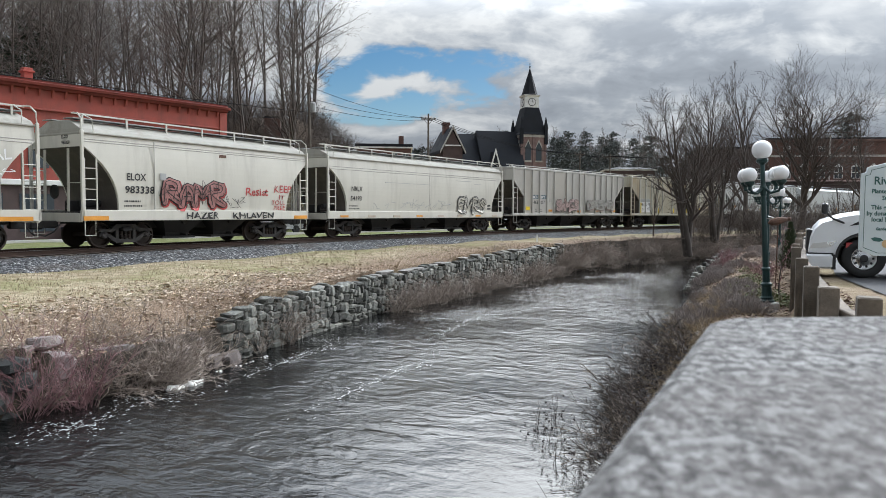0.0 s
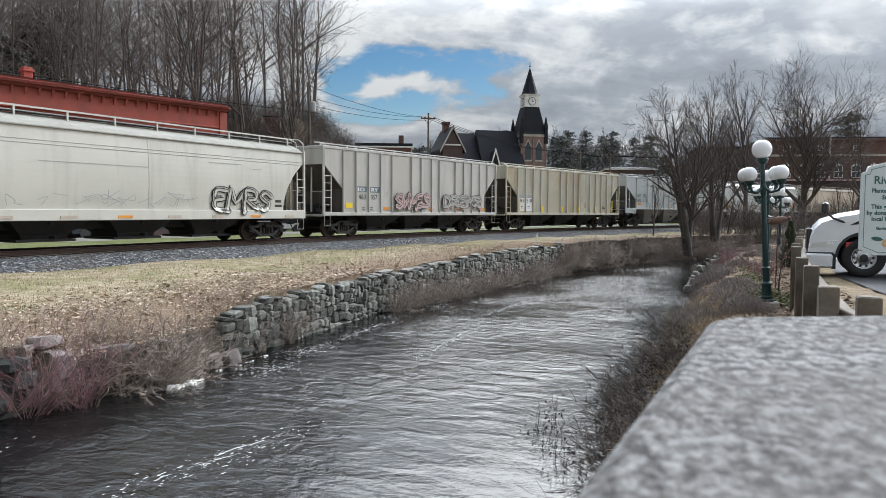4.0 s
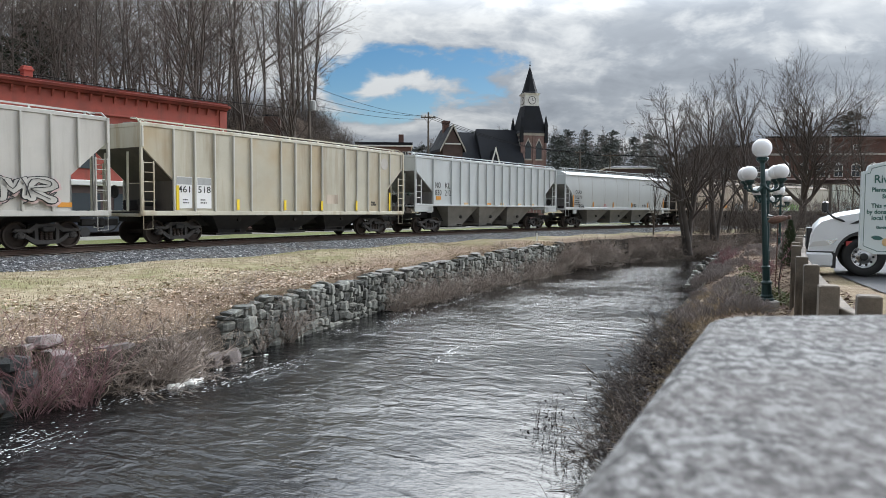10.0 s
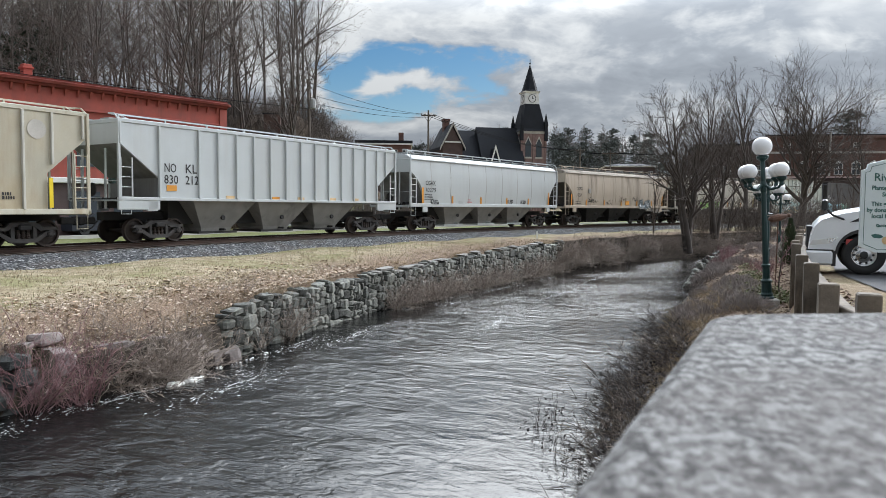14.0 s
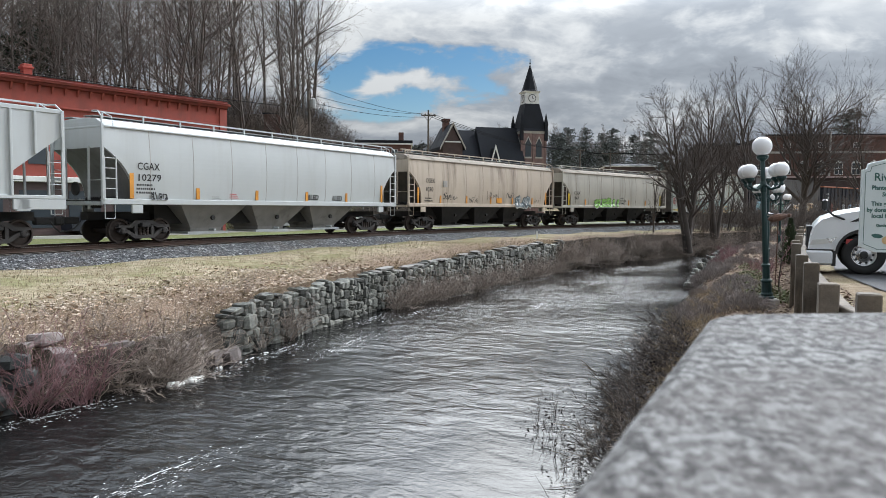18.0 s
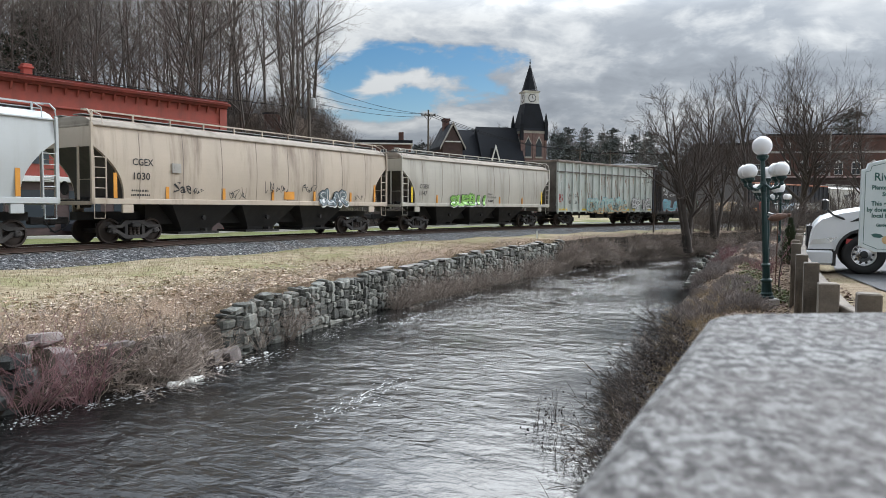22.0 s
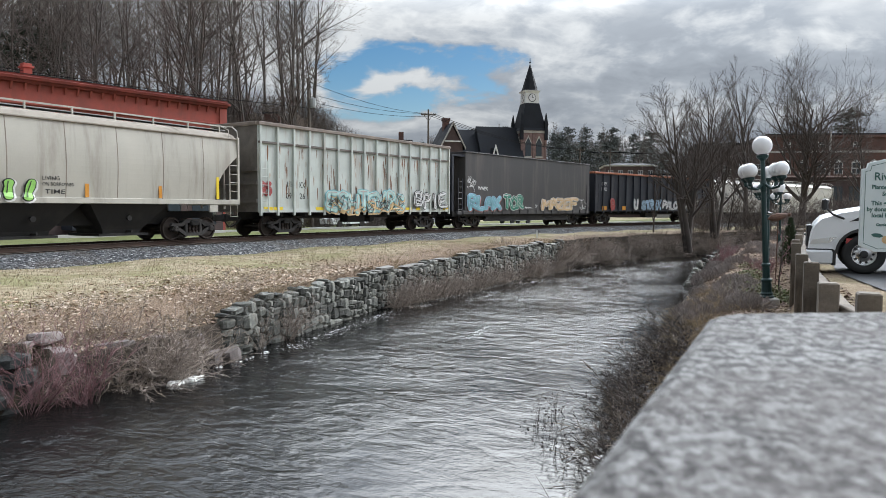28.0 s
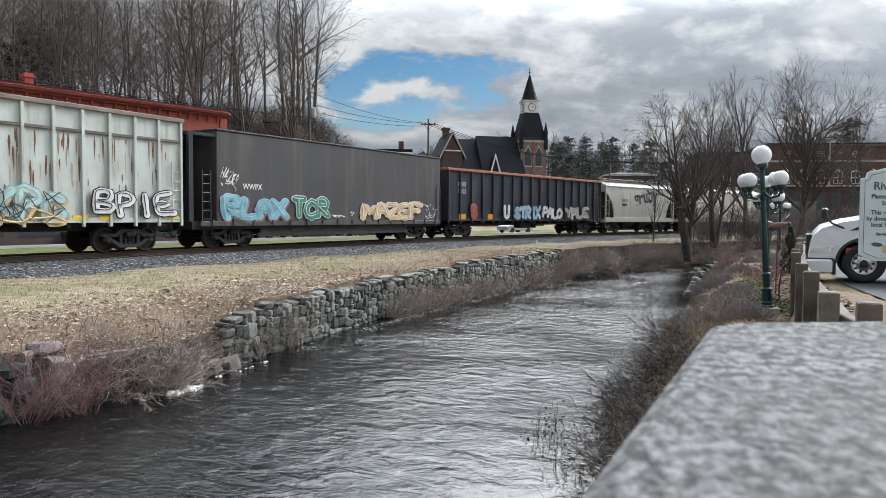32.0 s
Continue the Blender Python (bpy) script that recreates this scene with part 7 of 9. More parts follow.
def mill():
    """The long brick mill behind the garden trees, with a pale ground floor."""
    b = thing("mill_building", "long brick mill with arched white windows and dim ground floor", "building", pose(49, 110, -0.6, 0, 0, -8))
    part("upper_wall", Geo().box(0, 60, 0, 14, 6.9, 12.6), M["brick_old"], b)
    part("ground_floor", Geo().box(0.2, 60, 0.1, 14, 0, 6.9), M["brick_dark"], b, "dim brown ground floor")
    part("cornice", Geo().box(-0.3, 60, -0.35, 14.3, 12.6, 13.0, 0.04), M["brick_old"], b)
    part("roof", Geo().box(-0.2, 60, -0.2, 14.2, 13.0, 13.25), M["slate"], b)
    part("string_course", Geo().box(-0.05, 60, -0.12, 0, 10.4, 10.7), M["stone_trim"], b)
    part("ledge", Geo().box(-0.05, 60, -0.35, 0, 6.75, 6.98), M["pale_pink_spray"], b, "pale pink ledge")
    for k in range(14):
        sash(b, 2.6 + k * 2.45, 7.2, 1.25, 1.75, 0.0, arch=True)
        part("ground_window", Geo().box(1.8 + k * 2.45, 3.3 + k * 2.45, 0.02, 0.14, 3.2, 5.4), M["pane"], b)
        if k % 2 == 0:
            sash(b, 2.6 + k * 2.45, 11.2, 1.0, 0.8, 0.0)
    for x in (8.6, 30):
        part("roof_pipe", Geo().tube([(x, -0.3, 7.0), (x, -0.3, 13.6)], 0.14, 6), M["stone_trim"], b)
    low = thing("brick_building", "dark brick mill wing behind bare trees", "building", pose(39.5, 111, -0.6, 0, 0, -8))
    part("wall", Geo().box(0, 9.2, 0, 12, 0, 11.6), M["brick_dark"], low)
    part("roof", Geo().box(-0.3, 9.3, -0.3, 12, 11.6, 11.9), M["slate"], low)
    for k in range(4):
        sash(low, 1.4 + k * 2.2, 7.0, 1.1, 1.7, 0.0)
        sash(low, 1.4 + k * 2.2, 3.4, 1.1, 1.7, 0.0)
    rw = thing("retaining_wall", "pale weathered concrete wall beyond the railway", "wall", pose(33, 95, -0.6, 0, 0, -6), kind="structure")
    part("face", Geo().box(0, 15, 0, 0.5, 0, 3.9, 0.03), M["street_grey"], rw)
    part("coping", Geo().box(-0.1, 15.1, -0.08, 0.58, 3.905, 4.15, 0.03), M["street_grey"], rw)
    for k in range(5):
        part("buttress", Geo().box(1.2 + 3 * k, 1.6 + 3 * k, -0.2, -0.004, 0, 3.7, 0.02), M["concrete"], rw)


mill()


def house(label, x, y, yaw, w, d, h, roof, wall, hip=False, rows=1):
    b = thing("house", label, "house", pose(x, y, -0.6, 0, 0, yaw))
    part("wall", Geo().box(-w / 2, w / 2, 0, d, 0, h), wall, b)
    if hip:
        part("roof", Geo().loft([[(-w / 2 - 0.5, -0.5, h), (w / 2 + 0.5, -0.5, h), (w / 2 + 0.5, d + 0.5, h), (-w / 2 - 0.5, d + 0.5, h)],
                                 [(-w / 4, d * 0.35, h + roof), (w / 4, d * 0.35, h + roof), (w / 4, d * 0.65, h + roof), (-w / 4, d * 0.65, h + roof)]]), M["slate"], b)
    else:
        part("roof", Geo().box(-w / 2 - 0.3, w / 2 + 0.3, -0.3, d, h, h + roof), M["slate"], b)
    part("eaves", Geo().box(-w / 2 - 0.35, w / 2 + 0.35, -0.36, d, h - 0.25, h - 0.004), M["white_trim"], b)
    for r in range(rows):
        for k in range(5):
            sash(b, -w / 2 + w * (k + 0.5) / 5, h - 2.6 - r * 3, 1.0, 1.5, 0)
    return b


house("dark house with low hipped roof and white windows", 38.5, 150, -6, 10, 10, 10.8, 0.6, M["brick_dark"], True, 2)
house("grey flat-roofed house beyond the railway", 46.0, 148, -6, 9, 9, 8.6, 0.4, M["concrete"], False, 1)
bk = house("low red brick building with a chimney beyond the railway", -10.5, 128, 4, 9.5, 9, 13.2, 0.5, M["brick_old"], False, 1)
part("chimney", Geo().box(2.6, 3.5, 1, 2, 13.0, 15.2), M["brick_old"], bk)
hs = thing("shed", "small brown shed on the wooded hillside", "shed", pose(-17.6, 75, z_at(-17.6, 75) - 0.5, 0, 0, 8))
part("wall", Geo().box(-0.8, 0.8, 0, 1.6, 0, 3.0), M["brick_old"], hs)
part("roof", Geo().box(-0.95, 0.95, -0.15, 1.75, 3.0, 3.15), M["slate"], hs)

# ============ poles and wires ============


def utility_pole(x, y, top, lean=0.0, arm=1.2, box=False, label="weathered wooden utility pole with cross-arm"):
    z0 = z_at(x, y)
    p = thing("utility_pole", label, "utility pole", pose(x, y, z0 - 0.2, 0, lean, 0))
    h = top - z0 + 0.2
    part("pole", Geo().tube([(0, 0, 0), (0, 0, h)], [0.16, 0.11], 8), M["pole_wood"], p)
    if arm:
        part("cross_arm", Geo().box(-arm, arm, -0.07, 0.07, h - 0.75, h - 0.6), M["pole_wood"], p)
        for k in (-1, -0.4, 0.4, 1):
            part("insulator", Geo().lathe([(0.04, h - 0.6), (0.07, h - 0.5), (0.04, h - 0.4)], 6, (k * arm * 0.92, 0, 0)), M["stone_trim"], p)
        for k in (-1, 1):
            part("brace", Geo().tube([(k * arm * 0.6, -0.05, h - 0.7), (0, -0.12, h - 1.5)], 0.03, 4), M["pole_wood"], p)
    if box:
        part("transformer", Geo().lathe([(0.24, h - 2.6), (0.26, h - 2.5), (0.26, h - 1.8), (0.1, h - 1.7)], 10, (0.38, -0.1, 0)), M["car_steel"], p)
    return Vector((x + math.sin(radians(lean)) * h, y, top))


def wire(a, b, sag, r=0.02):
    a, b = Vector(a), Vector(b)
    pts = [a.lerp(b, k / 12) - Vector((0, 0, sag * 4 * (k / 12) * (1 - k / 12))) for k in range(13)]
    g = Geo().tube(pts, r, 4)
    tagged(new("overhead_wire", g.mesh("overhead_wire", M["cable"])), "thin black overhead wire between poles", "wire", "overhead wires")


P1 = utility_pole(-11.7, 65.0, 12.7, -1.5, 0, True, "leaning wooden utility pole with a transformer")
P2 = utility_pole(-2.0, 95.0, 14.0, 0.0, 0.95)
P3 = utility_pole(26.2, 140.0, 13.1, 0, 0.9)
P4 = utility_pole(32.0, 140.0, 12.6, 0, 1.6)
P5 = utility_pole(66.0, 118.0, 12.5, 0, 1.6)
for k, dz_ in enumerate((-0.3, -1.3, -2.0)):
    wire(P1 + Vector((0, 0, dz_)), P2 + Vector((0.6 * (k - 1), 0, -0.5 - 0.35 * (k > 1))), 0.5)
    wire(P2 + Vector((0.6 * (k - 1), 0, -0.5)), P3 + Vector((0.6 * (k - 1), 0, -0.5)), 1.2, 0.03)
    wire(P3 + Vector((0.6 * (k - 1), 0, -0.5)), P4 + Vector((0.8 * (k - 1), 0, -0.5)), 0.4, 0.03)
    wire(P4 + Vector((0.8 * (k - 1), 0, -0.5)), P5 + Vector((0.8 * (k - 1), 0, -0.5)), 1.0, 0.03)
wire(P1 + Vector((0, 0, -2.6)), (-34, 38, 10.2), 0.3)

# ============ the street behind the railway ============
strip("road", -130, 250, [(-21, -0.52), (-17.5, -0.47)], M["street_grey"], 3.0, "pale worn street behind the railway", "road")
strip("kerb_strip", -130, 250, [(-15.6, -0.6), (-15.6, -0.36), (-15.2, -0.36), (-15.2, -0.6)], M["concrete"], 3.0, "pale concrete kerb", "kerb")
CARM = [M["truck_white"], M["car_steel"], M["car_navy"]]


def parked_car(s, off, k):
    x, y, a = track(s, off)
    p = thing("parked_car", ("white", "grey", "dark blue")[k] + " car parked along the street", "car", pose(x, y, -0.5, 0, 0, 90 - math.degrees(a)), "parked cars")
    part("body", Geo().prism([(-2.2, 0.3), (-2.25, 0.75), (-1.5, 0.9), (-0.8, 1.42), (0.7, 1.45), (1.5, 0.95), (2.2, 0.85), (2.25, 0.35)], -0.85, 0.85), CARM[k], p)
    part("side_glass", Geo().prism([(-1.2, 0.95), (-0.7, 1.35), (0.6, 1.37), (1.2, 0.97)], -0.87, 0.87), M["pane"], p)
    for wx in (-1.4, 1.4):
        for wy in (-0.78, 0.78):
            part("wheel", Geo().lathe([(0.2, wy - 0.1), (0.33, wy - 0.1), (0.33, wy + 0.1), (0.2, wy + 0.1)], 14, (wx, 0, 0.33), "y"), M["rubber"], p)


for s, k in ((-33, 0), (-24, 2), (-10, 1), (-3, 0), (9, 0), (20, 1)):
    parked_car(s, -18.6, k)

# ============ the parapet on which the camera rests ============
def parapet():
    p = thing("granite_pillar", "speckled grey granite pillar cap with worn edges", "pillar")
    outline = [(-0.415, -0.62), (0.057, 0.35), (0.35, 0.955), (0.385, 0.985), (0.62, 1.012), (1.35, 1.08), (1.55, 0.55), (1.3, -0.62)]

    def ring(z, d):
        cx, cy = 0.6, 0.15
        return [(x + (cx - x) * d, y + (cy - y) * d, z) for x, y in outline]
    part("cap", Geo().loft([ring(1.0, 0.0), ring(1.235, 0.0), ring(1.253, 0.008), ring(1.26, 0.03)]), M["granite"], p)
    part("shaft", Geo().loft([ring(-2.3, 0.08), ring(0.99, 0.08)]), M["granite"], p)


parapet()

# ============ the left bank: dry stone wall, boulders, brush ============


def bank_point(line, u):
    """The point at arc length u along a polyline, and its heading (degrees from +x)."""
    for (ax, ay), (bx, by) in zip(line[:-1], line[1:]):
        d = math.hypot(bx - ax, by - ay)
        if u <= d:
            return ax + (bx - ax) * u / d, ay + (by - ay) * u / d, math.atan2(by - ay, bx - ax)
        u -= d
    return bx, by, math.atan2(by - ay, bx - ax)


def arc_of(line, k):
    return sum(math.hypot(b[0] - a[0], b[1] - a[1]) for a, b in zip(line[:k], line[1:k + 1]))


def stone_mesh(seed, mat_name="stone"):
    rnd = random.Random(seed)
    g = Geo().box(-0.5, 0.5, -0.5, 0.5, -0.5, 0.5, rnd.uniform(0.15, 0.26))
    k1, k2, k3 = (rnd.uniform(-0.22, 0.22) for _ in range(3))
    g.v = [(x * (1 + k1 * z) + rnd.uniform(-0.07, 0.07), y + rnd.uniform(-0.07, 0.07), z * (1 + k2 * x) + k3 * x * 0.5 + rnd.uniform(-0.07, 0.07)) for x, y, z in g.v]
    return g.mesh("stone", M[mat_name])


STONES = [stone_mesh(500 + k) for k in range(9)]
stone_wall = thing("stone_wall", "dry-laid grey fieldstone river wall", "stone wall", kind="structure")
rnd = random.Random(7)


def lay(parent, x, y, z, a, w, d, h, name="stone", tilt=6, pool=STONES):
    m = Matrix.LocRotScale((x, y, z), Euler((radians(rnd.uniform(-tilt, tilt)), radians(rnd.uniform(-tilt, tilt) * 2.6), a + radians(rnd.uniform(-tilt, tilt)))), (w, d, h))
    return part(name, rnd.choice(pool), None, parent, at=m)


# rubble packed without through joints: each stone takes the first free place
u0, u1, cell = arc_of(LEFT_BANK, 4) - 0.6, arc_of(LEFT_BANK, 9) + 0.5, 0.05
NU, NZ = int((u1 - u0) / cell), 36
taken = np.zeros((NZ, NU), bool)
rest = Geo()
crest = [-0.74 + 0.28 * float(smooth(np.array(bank_point(LEFT_BANK, u0 + k * cell)[1]), 24, 36)) - 0.25 * max(0.0, 1 - k * cell / 1.5) - 0.09 + 0.05 * math.sin(k * 0.21) + 0.04 * math.sin(k * 0.083) for k in range(NU)]
for iz in range(NZ):
    for iu in range(NU):
        z = -2.35 + iz * cell
        if taken[iz, iu] or z > crest[iu] - 0.08:
            continue
        free = 1
        while free < 12 and iu + free < NU and not taken[iz, iu + free]:
            free += 1
        wide = min(free, rnd.choice((4, 5, 6, 7, 8, 9, 10, 12)))
        if free - wide < 3:
            wide = free
        high = min(rnd.choice((3, 4, 5, 6, 6, 7, 8)), max(3, int(wide * 1.0)), max(2, int((crest[iu] - z) / cell)))
        taken[iz:iz + high, iu:iu + wide] = True
        w, h = wide * cell, high * cell
        x, y, a = bank_point(LEFT_BANK, u0 + iu * cell + w / 2)
        off = rnd.uniform(-0.03, 0.04) - 0.10
        q = (x - off * math.sin(a), y + off * math.cos(a), z + h / 2)
        size = (w * rnd.uniform(1.02, 1.16), rnd.uniform(0.32, 0.4), h * rnd.uniform(1.02, 1.18))
        if y < 27.0:
            lay(stone_wall, *q, a, *size, tilt=5)
        else:
            mtx = Matrix.LocRotScale(q, Euler([radians(rnd.uniform(-5, 5)), radians(rnd.uniform(-13, 13))] + [a + radians(rnd.uniform(-5, 5))]), size)
            src = rnd.choice(STONES)
            rest.add([mtx @ p.co for p in src.vertices], [tuple(p.vertices) for p in src.polygons])
tagged(part("far_stones", rest, M["stone_far"], stone_wall), kind="stuff")
# pale flat cap stones along the farther stretch
CAPS = [stone_mesh(540 + k, "cap_stone") for k in range(4)]
u = arc_of(LEFT_BANK, 6) + 0.5
while u < u1 - 0.4:
    w = rnd.uniform(0.45, 0.95)
    x, y, a = bank_point(LEFT_BANK, u + w / 2)
    k = min(NU - 1, int((u + w / 2 - u0) / cell))
    if rnd.random() < 0.55:
        u += w
        continue
    part("cap_stone", rnd.choice(CAPS), None, stone_wall, at=Matrix.LocRotScale((x + 0.08 * math.sin(a), y - 0.08 * math.cos(a), crest[k] + 0.02 + rnd.uniform(-0.03, 0.03)), Euler((radians(rnd.uniform(-4, 4)), radians(rnd.uniform(-3, 3)), a)), (w * 0.98, 0.42, rnd.uniform(0.09, 0.14))))
    u += w
# squared blocks at the near end of the wall
BLOCKS = [stone_mesh(560 + k, "stone_wet") for k in range(4)]
ua, ub = arc_of(LEFT_BANK, 1) - 1.5, arc_of(LEFT_BANK, 2) + 0.15
z = -2.4
for k in range(4):
    h, u = (0.36, 0.30, 0.34, 0.26)[k], ua + (k % 2) * 0.4
    while u < ub:
        w = rnd.uniform(0.4, 0.75)
        x, y, a = bank_point(LEFT_BANK, u + w / 2)
        lay(stone_wall, x, y, z + h / 2, a, w * 0.99, 0.75, h * 1.02, tilt=2, name="block", pool=BLOCKS)
        u += w
    z += h
# boulders in the slumped stretch


def boulder_mesh(seed):
    g = Geo().lathe([(math.sin(math.pi * q / 11) * 0.5, -math.cos(math.pi * q / 11) * 0.5) for q in range(1, 11)], 16)
    out = []
    for x, y, z in g.v:
        p = Vector((x, y, z))
        d = 1 + 0.42 * noise.noise(p * 2.1 + Vector((seed, 0, 0))) + 0.20 * noise.noise(p * 5.5 + Vector((0, seed, 0)))
        p = p * d
        p.z = min(p.z, 0.26 + 0.1 * p.x)
        p.y = max(p.y, -0.36 + 0.15 * p.z)
        out.append(tuple(p))
    g.v = out
    return g.mesh("boulder", M["stone_brown"])


ROCKS = [boulder_mesh(580 + k) for k in range(5)]
ulo = arc_of(LEFT_BANK, 2)
for k, (du, off, dz_, w, d, h) in enumerate(((0.35, 0.25, 0.05, 1.0, 0.7, 0.34), (0.55, -0.08, -0.25, 0.62, 0.5, 0.5), (1.15, 0.05, -0.05, 0.75, 0.6, 0.5), (1.25, 0.55, 0.05, 0.8, 0.5, 0.28),
                                             (1.75, -0.05, -0.25, 0.6, 0.5, 0.4), (2.35, 0.15, -0.12, 0.85, 0.55, 0.42), (2.75, -0.12, -0.45, 0.5, 0.45, 0.4), (3.35, 0.1, -0.1, 0.6, 0.5, 0.36),
                                             (3.9, -0.05, -0.3, 0.65, 0.5, 0.45), (4.35, 0.0, -0.2, 0.6, 0.5, 0.45), (4.7, -0.3, -0.75, 0.45, 0.4, 0.5), (5.15, -0.38, -0.95, 0.6, 0.5, 0.45), (0.1, 0.0, -0.3, 0.7, 0.6, 0.6))):
    x, y, a = bank_point(LEFT_BANK, ulo + du)
    x, y = x - off * math.sin(a), y + off * math.cos(a)
    b = new("boulder", ROCKS[k % 5])
    b.matrix_basis = Matrix.LocRotScale((x, y, max(-2.0, -1.36 + 0.45 * max(0.0, off) + dz_)), Euler((rnd.uniform(-0.2, 0.2), rnd.uniform(-0.2, 0.2), a + rnd.uniform(-0.4, 0.4))), (w * 0.88, d, h * 1.2))
    tagged(b, "rounded grey boulder in the river bank", "boulder", "boulders of the bank")

TUFT = [brush_mesh(595 + k, 50, 0.26, 0.7, "straw", 1.4, 0.006, 2, 0.3) for k in range(3)]
TANGLE = [brush_mesh(600 + k, 34, 1.1, 1.1, "bramble", 2.6, 0.009, 5, 0.05, 0.75) for k in range(4)]
PALE = [brush_mesh(605 + k, 9, 1.1, 0.8, "brush", 1.8, 0.011, 3, 0.12, 0.6) for k in range(3)]
BRAMBLE = [brush_mesh(615 + k, 60, 1.1, 0.8, "bramble", 0.9, 0.006, 5, 0.08) for k in range(3)]
CANES = [brush_mesh(620 + k, 18, 1.45, 0.6, "brush_red", 1.0, 0.007, 2, 0.03) for k in range(3)]
STRAW = [brush_mesh(630 + k, 40, 0.28, 0.8, "straw", 1.0, 0.006, 1, 0.15) for k in range(3)]


def plant(kind, label, meshes, x, y, z, group, leaves=None, lean=8):
    bush(kind, label, "bush", rnd.choice(meshes), leaves, pose(x, y, z, rnd.uniform(-lean, lean), rnd.uniform(-lean, lean), rnd.uniform(0, 360)), group)


def along(lo, hi, off):
    u = rnd.uniform(lo, hi)
    x, y, a = bank_point(LEFT_BANK, u)
    return x - off * math.sin(a), y + off * math.cos(a)


ulo = arc_of(LEFT_BANK, 2)
for k in range(13):
    x, y = along(ulo + 1.4, ulo + 4.4, rnd.uniform(-0.8, -0.25))
    plant("dead_brush", "tangle of dead grey-brown stems on the bank", TANGLE, x, y, rnd.uniform(-2.3, -1.75), "dead brush of the bank", lean=25)
for k in range(9):
    x, y = along(ulo + 0.0, ulo + 1.5, rnd.uniform(-0.75, -0.4))
    plant("red_cane_bush", "clump of bare reddish canes on the bank", CANES, x, y, rnd.uniform(-2.1, -1.8), "red cane bushes", lean=14)
for k in range(7):
    x, y = along(ulo + 0.5, ulo + 4.3, rnd.uniform(-0.5, -0.2))
    plant("dead_brush", "long pale dead stems arching over the bank", PALE, x, y, rnd.uniform(-2.0, -1.5), "dead brush of the bank", lean=30)
for k in range(22):
    x, y = along(ulo - 1.5, ulo + 13, rnd.uniform(0.1, 2.6))
    plant("dead_weed", "dry straw-coloured weeds at the bank top", STRAW, x, y, z_at(x, y), "dead weeds of the bank")
for k in range(8):
    x, y = along(ulo - 1, ulo + 10, rnd.uniform(0.0, 0.9))
    plant("dead_weed", "thin bare stems at the bank top", BRAMBLE, x, y, z_at(x, y) - 0.65, "dead weeds of the bank")
for k in range(46):
    x, y = along(arc_of(LEFT_BANK, 6) + 0.8, arc_of(LEFT_BANK, 9), rnd.uniform(-0.75, -0.35))
    plant("dead_brush", "grey-brown brush growing against the stone wall", BRAMBLE + TANGLE[:1], x, y, rnd.uniform(-2.35, -2.0), "dead brush of the bank", lean=15)
for k in range(200):
    x, y = along(arc_of(LEFT_BANK, 9) - 1, arc_of(LEFT_BANK, 11) + 13, rnd.uniform(-0.8, 0.3))
    plant("dead_brush", "grey-brown brush along the far bank", BRAMBLE + TANGLE, x, y, rnd.uniform(-2.2, -1.1), "dead brush of the bank", lean=15)
for k in range(3):
    x, y = along(ulo + 6, ulo + 11, rnd.uniform(-0.5, -0.2))
    plant("dead_brush", "sparse bare stems against the stone wall", BRAMBLE[:1], x, y, rnd.uniform(-2.1, -1.9), "dead brush of the bank", lean=15)


for k in range(70):
    x, y = along(ulo + 5.5, arc_of(LEFT_BANK, 9), rnd.uniform(0.12, 0.4))
    plant("dead_weed", "dry tufts hanging over the wall top", TUFT + BRAMBLE[:1] if k % 6 == 0 else TUFT, x, y, z_at(x, y) - (0.75 if k % 6 == 0 else 0.06), "dead weeds of the bank")


def scatter(name, label, category, n, spot, material, size, seed, upright=False):
    """Countless small flat bits, leaves or blades, in one mesh."""
    r = random.Random(seed)
    pts = []
    while len(pts) < n:
        q = spot(r)
        if q:
            pts.append(q)
    zz = land(np.array([p[0] for p in pts]), np.array([p[1] for p in pts]))[0]
    v, f = [], []
    for (x, y), zg in zip(pts, zz):
        a, s = r.uniform(0, math.tau), size * r.uniform(0.5, 1.5)
        k0 = len(v)
        if upright:
            dx_, dy2 = math.cos(a) * s * 0.12, math.sin(a) * s * 0.12
            lx, ly = r.uniform(-0.6, 0.6) * s, r.uniform(-0.6, 0.6) * s
            v += [(x - dx_, y - dy2, zg - 0.01), (x + dx_, y + dy2, zg - 0.01), (x + lx, y + ly, zg + s * r.uniform(0.5, 1))]
            f.append((k0, k0 + 1, k0 + 2))
        else:
            ca, sa_ = math.cos(a) * s, math.sin(a) * s
            t1, t2 = r.uniform(-0.4, 0.6) * s, r.uniform(-0.4, 0.6) * s
            zb = zg + 0.03
            v += [(x - ca, y - sa_, zb), (x + sa_ * 0.5, y - ca * 0.5, zb + t1), (x + ca, y + sa_, zb + t2 * 0.5), (x - sa_ * 0.5, y + ca * 0.5, zb + t2)]
            f.append((k0, k0 + 1, k0 + 2, k0 + 3))
    return tagged(new(name, raw_mesh(name, v, f, M[material])), label, category, kind="stuff")


def on_left(lo, hi, o0, o1):
    def spot(r):
        x, y, a = bank_point(LEFT_BANK, r.uniform(lo, hi))
        off = o0 + (o1 - o0) * r.random() ** 1.6
        return x - off * math.sin(a), y + off * math.cos(a)
    return spot


